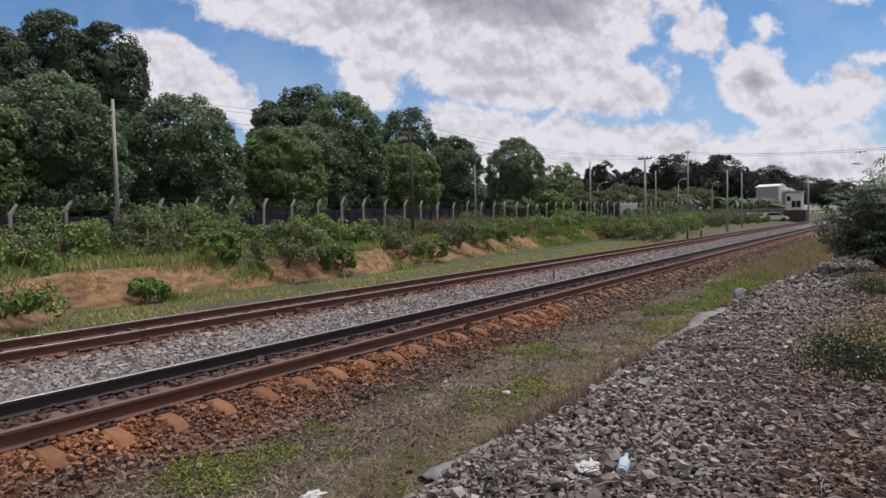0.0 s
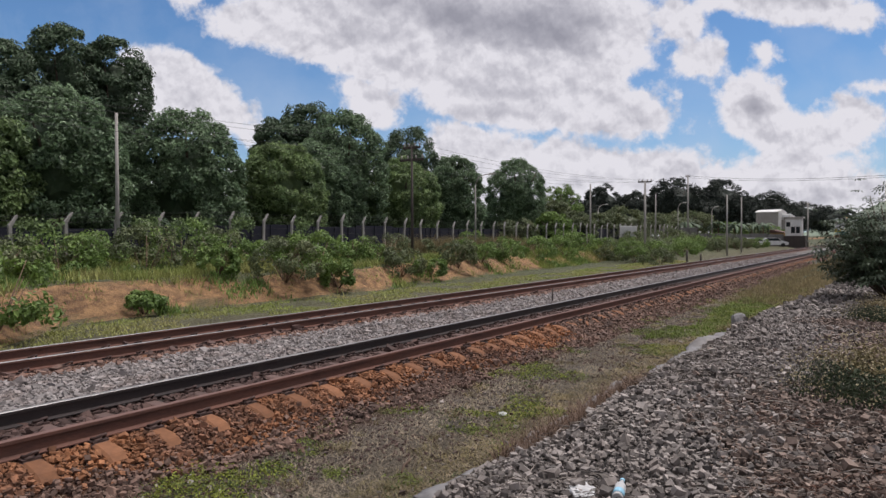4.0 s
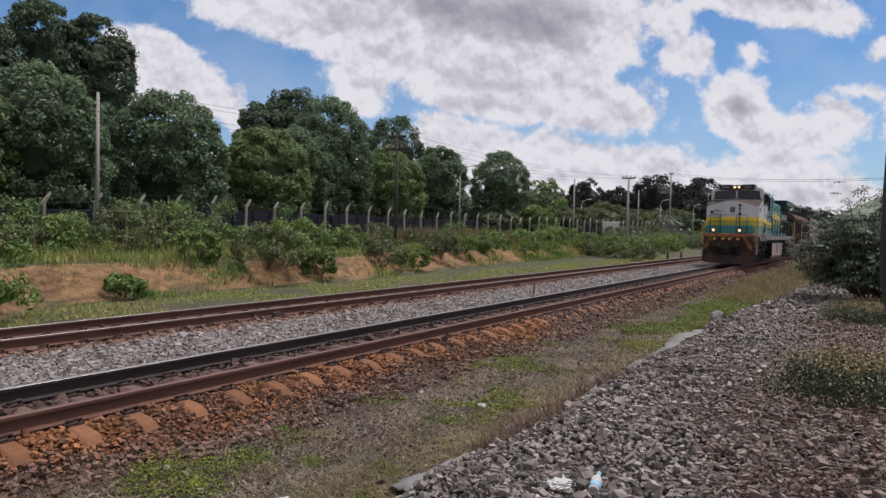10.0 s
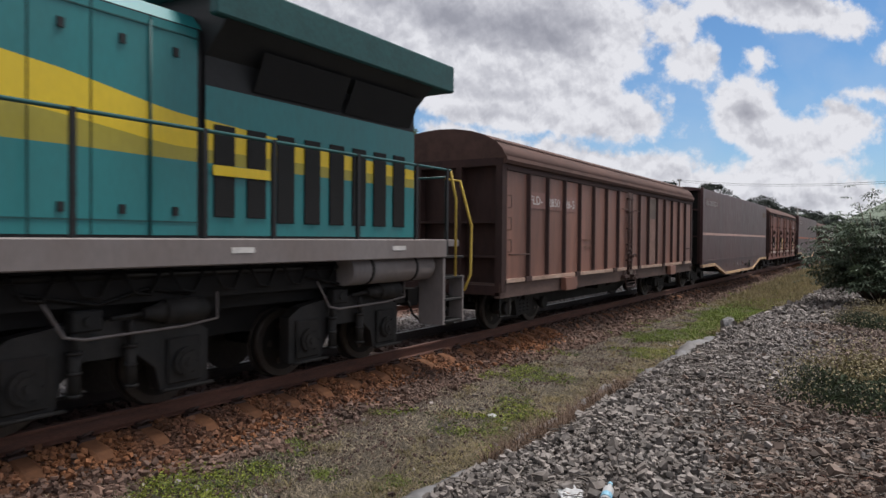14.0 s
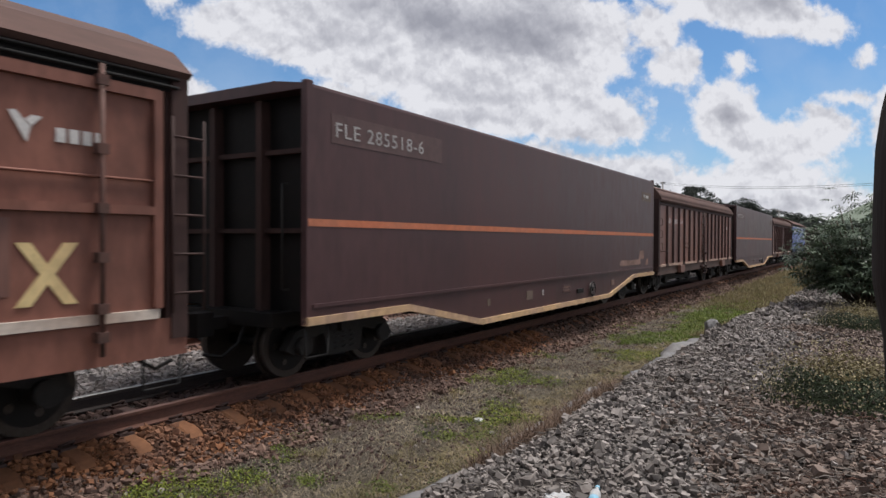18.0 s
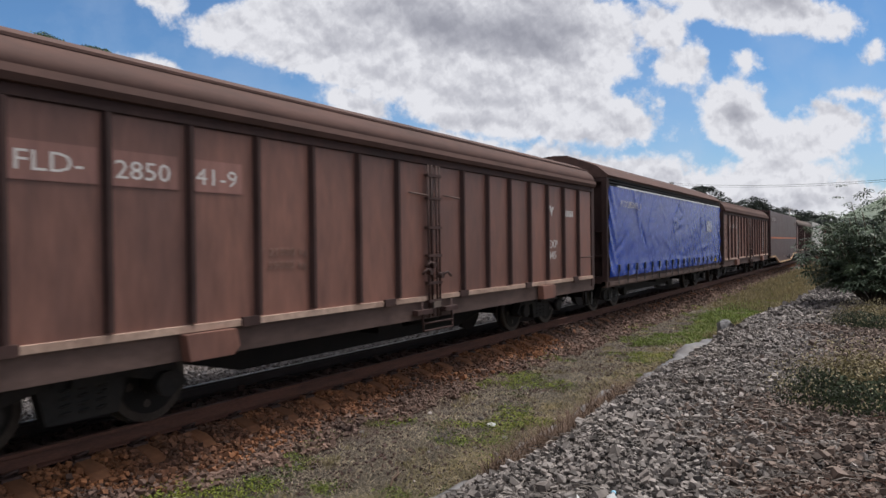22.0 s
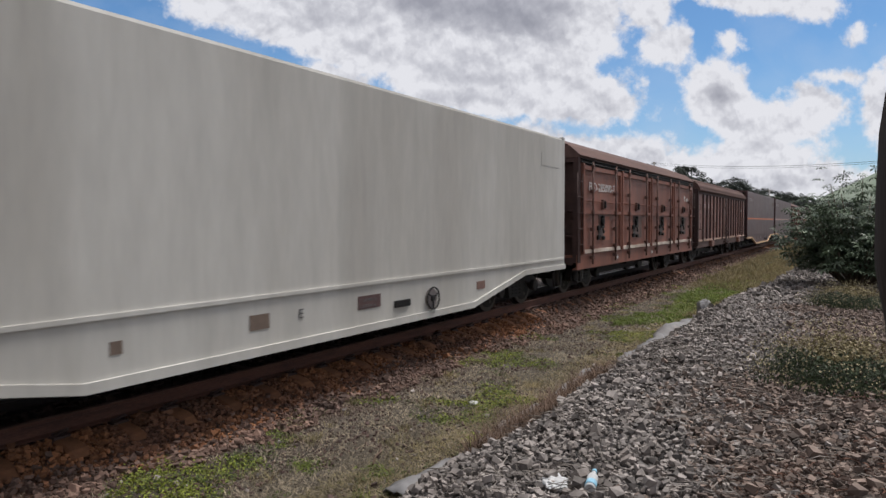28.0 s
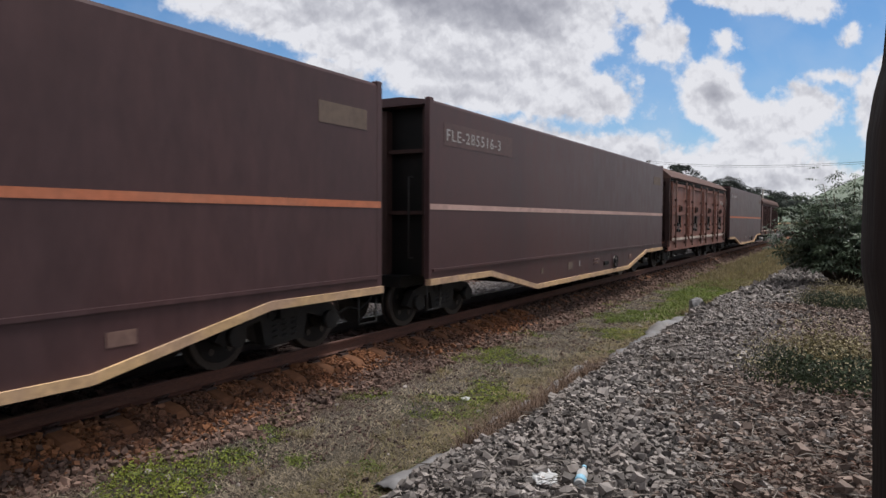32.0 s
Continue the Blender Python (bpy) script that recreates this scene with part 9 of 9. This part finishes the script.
    for yy in (-0.55, -0.1, 0.25, 0.7):
        bm = bmesh.new()
        disc(bm, (1.73 - O, yy, 1.55), 0.075, 0.06, "x", 14)
        part("marker_lamp", bm, M["hand_yellow"], v, "dirty yellow marker lamp")
    bm = bmesh.new()
    rows = []
    for y, u, zt, zlo in ((1.40, 1.98, 1.10, 0.22), (1.0, 1.70, 0.80, 0.15), (0.0, 1.40, 0.62, 0.15), (-1.0, 1.70, 0.80, 0.15), (-1.40, 1.98, 1.10, 0.22)):
        rows.append([bm.verts.new((u + o - O, y, z)) for o, z in ((0.14, zt), (0.02, (zt + zlo) / 2), (-0.06, zlo), (0.12, zlo), (0.3, zt))])
    for A, B in zip(rows, rows[1:]):
        for k in range(5):
            bm.faces.new((A[k], A[(k + 1) % 5], B[(k + 1) % 5], B[k]))
    bm.faces.new(rows[0]), bm.faces.new(rows[-1][::-1])
    part("plough", bm, M["pilot_dirt"], v, "dusty brown steel plough")
    bm = bmesh.new()
    box(bm, 1.15 - O, 1.9 - O, -0.13, 0.13, 0.78, 1.02, 0, 0.02)
    prism(bm, [(0.92 - O, -0.05), (1.18 - O, -0.2), (1.3 - O, -0.2), (1.3 - O, 0.2), (1.12 - O, 0.22), (1.02 - O, 0.08)], 0.72, 1.08, "z")
    part("coupler", bm, M["underframe"], v)
    bm = bmesh.new()
    for yy, d in ((-0.5, 0.22), (-0.3, 0.3), (0.35, 0.3), (0.55, 0.2)):
        pipe(bm, [(1.8 - O, yy, 1.2), (1.6 - O, yy * 1.05, 1.1), (1.52 - O, yy * 1.1, 0.85 - d * 0.3), (1.62 - O, yy * 1.2, 0.62), (1.75 - O, yy * 1.5, 0.7)], 0.024, 6)
    part("brake_hose", bm, M["underframe"], v)
    bm = bmesh.new()
    pipe(bm, [(1.62 - O, -1.1, 1.32), (1.5 - O, -0.6, 1.12), (1.48 - O, 0, 1.08), (1.5 - O, 0.6, 1.14), (1.62 - O, 1.1, 1.34)], 0.02, 6)
    part("uncoupling_lever", bm, M["gear_grey"], v)
    for yy, d in ((-0.85, 0.16), (-0.62, 0.28), (0.68, 0.24), (0.9, 0.14)):
        bm = bmesh.new()
        pipe(bm, [(1.78 - O, yy, 1.42), (1.66 - O, yy * 0.98, 1.30), (1.58 - O, yy * 0.92, 1.08 - d), (1.60 - O, yy * 0.78, 0.86 - d), (1.70 - O, yy * 0.66, 0.92 - d)], 0.028, 6)
        part("air_hose", bm, M["rubber"], v)
    for yy in (-0.46, 0.46):
        bm = bmesh.new()
        lb(bm, 1.70, 1.86, yy - 0.07, yy + 0.07, 1.10, 1.26, 0, 0.02)
        part("hose_valve", bm, M["lock_brown"], v)
    bm = bmesh.new()
    lb(bm, 1.66, 1.84, -0.34, 0.34, 0.66, 1.18, 0, 0.04)
    part("coupler_pocket", bm, M["underframe"], v)
    bm = bmesh.new()
    lb(bm, 1.70, 1.80, -1.26, 1.26, 1.66, 1.76, 0, 0.02)
    part("bumper_beam", bm, M["pilot_rust"], v, "rust-orange bumper beam")
    for yy in (-0.62, 0.78):
        bm = bmesh.new()
        bar(bm, (1.74 - O, yy, 2.04), (1.95 - O, yy, 2.04), 0.13, 18)
        lb(bm, 1.8, 1.9, yy - 0.05, yy + 0.05, 1.86, 1.96)
        pl = part("platform_lamp", bm, M["black_paint"], v)
        bm = bmesh.new()
        disc(bm, (1.735 - O, yy, 2.04), 0.082, 0.02, "x", 18)
        part("lens", bm, M["lamp_on"], pl, "lit warm-white lamp")
    bm = bmesh.new()
    for yy in (-0.98, -0.42, 0.42, 0.98):
        bar(bm, (1.80 - O, yy, 1.86), (1.80 - O, yy, 2.92), 0.028, 6)
    for a, b in ((-0.98, -0.42), (0.42, 0.98), (-0.42, 0.42)):
        pipe(bm, [(1.80 - O, a, 2.92), (1.80 - O, b, 2.92)], 0.02, 5)
    part("front_railing", bm, M["dark_green"], v)
    for s in (-1, 1):
        bm = bmesh.new()
        lb(bm, 2.47, 2.88, *sorted((s * 1.05, s * 1.44)), 0.66, 1.74)
        part("step_panel", bm, M["loco_grey"], v)
        bm = bmesh.new()
        lb(bm, 1.92, 2.46, *sorted((s * 1.02, s * 1.06)), 0.40, 1.74)
        part("step_panel", bm, M["loco_grey"], v)
        for z in (0.41, 0.74, 1.07, 1.40):
            bm = bmesh.new()
            lb(bm, 1.92, 2.48, *sorted((s * 1.06, s * 1.45)), z - 0.02, z + 0.02, 0, 0.008)
            part("step", bm, M["gear_grey"], v)
        bm = bmesh.new()
        pipe(bm, [(1.80 - O, s * 0.98, 2.92), (1.83 - O, s * 1.06, 2.88), (1.90 - O, s * 1.42, 2.12), (1.92 - O, s * 1.45, 1.35), (2.0 - O, s * 1.35, 1.15)], 0.022, 6)
        part("step_rail", bm, M["hand_yellow"], v, "yellow step handrail")
        bm = bmesh.new()
        pipe(bm, [(2.78 - O, s * 1.12, 2.84), (2.62 - O, s * 1.18, 2.80), (2.50 - O, s * 1.44, 2.12), (2.50 - O, s * 1.46, 1.95), (2.50 - O, s * 1.46, 1.2)], 0.022, 6)
        part("step_rail", bm, M["hand_yellow"], v, "yellow step handrail")
        # rear steps
        for z in (0.5, 0.84, 1.18, 1.50):
            bm = bmesh.new()
            lb(bm, 21.62, 22.2, *sorted((s * 1.02, s * 1.45)), z - 0.02, z + 0.02, 0, 0.008)
            part("step", bm, M["gear_grey"], v)
        bm = bmesh.new()
        lb(bm, 21.60, 21.66, *sorted((s * 1.0, s * 1.45)), 0.46, 1.77)
        part("step_panel", bm, M["loco_grey"], v)
        bm = bmesh.new()
        lb(bm, 21.67, 22.2, *sorted((s * 0.98, s * 1.02)), 0.46, 1.77)
        part("step_panel", bm, M["loco_grey"], v)
        bm = bmesh.new()
        lb(bm, 22.16, 22.2, *sorted((s * 1.2, s * 1.45)), 0.46, 1.2)
        part("step_panel", bm, M["loco_grey"], v)
        bm = bmesh.new()
        pipe(bm, [(21.8 - O, s * 1.44, 2.84), (21.95 - O, s * 1.45, 2.4), (21.95 - O, s * 1.45, 1.2)], 0.022, 6)
        part("step_rail", bm, M["hand_yellow"], v, "yellow step handrail")
        bm = bmesh.new()
        pipe(bm, [(22.15 - O, s * 1.1, 2.75), (22.3 - O, s * 1.30, 2.72), (22.48 - O, s * 1.42, 2.0), (22.46 - O, s * 1.42, 1.2), (22.3 - O, s * 1.4, 0.95)], 0.022, 6)
        part("step_rail", bm, M["hand_yellow"], v, "yellow step handrail")
    bm = bmesh.new()
    lb(bm, 21.4, 22.3, -1.3, 1.3, 1.66, 1.77, 0, 0.01)
    part("rear_deck", bm, M["loco_grey"], v)
    bm = bmesh.new()
    for yy in (-1.1, -0.45, 0.45, 1.1):
        bar(bm, (22.2 - O, yy, 1.77), (22.2 - O, yy, 2.78), 0.025, 6)
    pipe(bm, [(22.2 - O, -1.1, 2.78), (22.2 - O, 1.1, 2.78)], 0.02, 5)
    part("rear_railing", bm, M["dark_green"], v)
    coupler(v, 22.2 - O, 1)
    # trucks
    for ua, ub in ((3.62, 5.18), (6.92, 8.49), (15.80, 17.36), (19.14, 20.71)):
        c, hw = (ua + ub) / 2, (ub - ua) / 2
        b = new("bogie")
        b.parent = v
        b.matrix_basis = pose(c - O, 0, 0)
        for s in (-1, 1):
            bm = bmesh.new()
            y0, y1 = sorted((s * 0.86, s * 1.02))
            prism(bm, [(-hw - 0.30, 0.24), (-hw - 0.30, 0.80), (-hw - 0.1, 0.92), (-0.35, 1.0), (0.35, 1.0), (hw + 0.1, 0.92), (hw + 0.30, 0.80), (hw + 0.30, 0.24), (hw - 0.26, 0.24), (hw - 0.32, 0.48), (hw - 0.52, 0.64),
                       (-hw + 0.52, 0.64), (-hw + 0.32, 0.48), (-hw + 0.26, 0.24)], y0, y1, "y")
            part("side_frame", bm, M["truck_black"], b)
            for a in (-hw, hw):
                bm = bmesh.new()
                box(bm, a - 0.20, a + 0.20, *sorted((s * 1.02, s * 1.06)), 0.28, 0.76, 0, 0.02)
                disc(bm, (a, s * 1.08, 0.50), 0.15, 0.05, "y", 20)
                disc(bm, (a, s * 1.11, 0.50), 0.10, 0.03, "y", 16)
                disc(bm, (a, s * 1.13, 0.50), 0.045, 0.03, "y", 10)
                for k in range(6):
                    c = k * math.tau / 6
                    disc(bm, (a + 0.125 * math.cos(c), s * 1.11, 0.50 + 0.125 * math.sin(c)), 0.014, 0.02, "y", 6)
                part("axle_box", bm, M["gear_grey"], b)
                bm = bmesh.new()
                bar(bm, (a - 0.26, s * 1.06, 0.235), (a + 0.34, s * 1.06, 0.235), 0.022, 6)
                part("tie_bar", bm, M["gear_grey"], b)
            for a in (-hw + 0.40, hw - 0.62):
                bm = bmesh.new()
                bar(bm, (a, s * 1.08, 0.36), (a, s * 1.08, 0.74), 0.055, 10)
                bar(bm, (a, s * 1.08, 0.74), (a, s * 1.08, 0.98), 0.032, 8)
                for zz in (0.36, 0.56, 0.74):
                    bar(bm, (a, s * 1.08, zz - 0.015), (a, s * 1.08, zz + 0.015), 0.068, 10)
                part("damper", bm, M["gear_grey"], b)
            bm = bmesh.new()
            a = hw * 0.72
            bar(bm, (a - 0.08, s * 1.12, 1.04), (a + 0.36, s * 1.12, 1.04), 0.125, 16)
            bar(bm, (a - 0.30, s * 1.12, 1.04), (a - 0.08, s * 1.12, 1.04), 0.05, 10, 0, 0.11)
            bar(bm, (a - 0.62, s * 1.12, 1.02), (a - 0.30, s * 1.12, 1.04), 0.026, 8)
            bar(bm, (a + 0.36, s * 1.12, 1.04), (a + 0.40, s * 1.12, 1.04), 0.10, 12)
            part("brake_cylinder", bm, M["gear_grey"], b)
            bm = bmesh.new()
            box(bm, a - 0.98, a - 0.70, *sorted((s * 1.0, s * 1.14)), 0.92, 1.12, 0, 0.02)
            disc(bm, (a - 0.84, s * 1.15, 1.02), 0.05, 0.03, "y", 10)
            part("slack_adjuster", bm, M["gear_grey"], b)
            bm = bmesh.new()
            pipe(bm, [(-hw + 0.1, s * 1.10, 1.24), (-hw + 0.28, s * 1.15, 0.90), (-hw + 0.46, s * 1.15, 0.86), (hw - 0.1, s * 1.15, 0.88), (hw + 0.34, s * 1.13, 0.92), (hw + 0.36, s * 1.10, 1.2)], 0.014, 6)
            part("pipework", bm, M["loco_grey"], b)
            bm = bmesh.new()
            pipe(bm, [(-hw - 0.1, s * 1.12, 1.3), (-0.2, s * 1.14, 1.16), (0.3, s * 1.12, 1.28), (hw, s * 1.12, 1.2)], 0.02, 5)
            part("pipework", bm, M["underframe"], b)
            for a in (-0.18, 0.22):
                bm = bmesh.new()
                disc(bm, (a, s * 1.022, 0.84), 0.055, 0.012, "y", 12)
                part("casting_hole", bm, M["black_paint"], b)
        bm = bmesh.new()
        box(bm, -0.25, 0.25, -0.85, 0.85, 0.6, 0.95)
        part("bolster", bm, M["underframe"], b)
        for a in (-hw, hw):
            shared("wheelset", WHEELSET, b, pose(a, 0, WHEEL_R))
    # markings
    letters(v, "1240", 3.02 - O, 3.16, 0.31, "digits_grey", -W + 0.006, label="grey fleet number")
    bird_mark(v, 5.16 - O, 3.20, 0.60, -W - 0.003, "teal", "stripe_gold", (5.45 - O, 2.86, 0.44, 0.19, "digits_grey"))
    return v


M["stripe_gold"] = material("golden emblem paint", (0.52, 0.30, 0.02), 0.5, 0, 0.08, 20, bump=0)

VEHICLES.append((locomotive(), 12.0))
CONSIST = [(lambda: ribbed_wagon(("FLD-", "2850", "26-5"), bird=False, pane=True, mat="brown_worn"), 30.58), (lambda: box_wagon("FLE-285523-7", stripe="stripe_pink"), 46.75), (lambda: braced_wagon(None, True), 62.72), (lambda: box_wagon("FLE 285518-6", patch=True, named=True), 78.75),
           (lambda: ribbed_wagon(("FLD-", "2850", "21-4")), 94.27), (lambda: box_wagon("FLE-285536-1"), 110.15), (lambda: ribbed_wagon(("FLD-", "2850", "41-9"), mark=("EXP", "445")), 125.68), (lambda: curtain_wagon("FLD285063_0"), 140.68),
           (lambda: ribbed_wagon(("FLD-", "2850", "02-8"), streak=True, bird=False, mat="brown_worn"), 155.58), (lambda: box_wagon("FLE-285527-0"), 171.23), (lambda: ribbed_wagon(("FLD-", "2850", "17-6"), mat="brown_pale", roof="roof_pale"), 186.80), (lambda: box_wagon("FLE-285540-2", "grey_box"), 202.55),
           (lambda: braced_wagon("FLD-285090-7"), 217.95), (lambda: ribbed_wagon(("FLD", "2850", "31-1"), dark=True), 232.70), (lambda: box_wagon("FLE-285531-3"), 248.35), (lambda: box_wagon("FLE-285516-3", stripe="stripe_pink"), 265.10),
           (lambda: braced_wagon(None), 280.75), (lambda: box_wagon("FLE-285529-4"), 296.5), (lambda: ribbed_wagon(("FLD", "2850", "08-6")), 312.2)]
for make, centre in CONSIST:
    VEHICLES.append((make(), centre))


def travelled(t):
    """Metres that the train has run past its place at 13 s; it slows a little as it comes near."""
    return 13.07 * (t - 13.0) - 0.06 * max(0.0, 12.0 - t) ** 2 - 0.45 * math.sin(math.pi * max(0.0, t - 13.0) / 19.0)


def motions():
    for v, c in VEHICLES:
        walk(v, [(t, pose(c - travelled(t), TRACK_Y, 0)) for t in range(33)])
        # the wheels roll while their vehicle is near the camera
        t0 = max(0.0, 13.0 + (c - 62) / 13.07)
        t1 = min(32.0, 13.0 + (c + 20) / 13.07)
        times = [0.0] if t0 > 0 else []
        k = round(t0 * FPS)
        while k <= round(t1 * FPS) and k <= 960:
            times.append(k / FPS)
            k += 1
        if times[-1] < 32.0:
            times.append(32.0)
        for b in [o for o in v.children if o.name.startswith("bogie")]:
            for w in [o for o in b.children if o.name.startswith("wheelset")]:
                x = w.matrix_basis.translation.x
                walk(w, [(t, pose(x, 0, WHEEL_R, 0, -math.degrees((travelled(min(max(t, t0), t1)) - travelled(t0)) / WHEEL_R), 0)) for t in times])


motions()
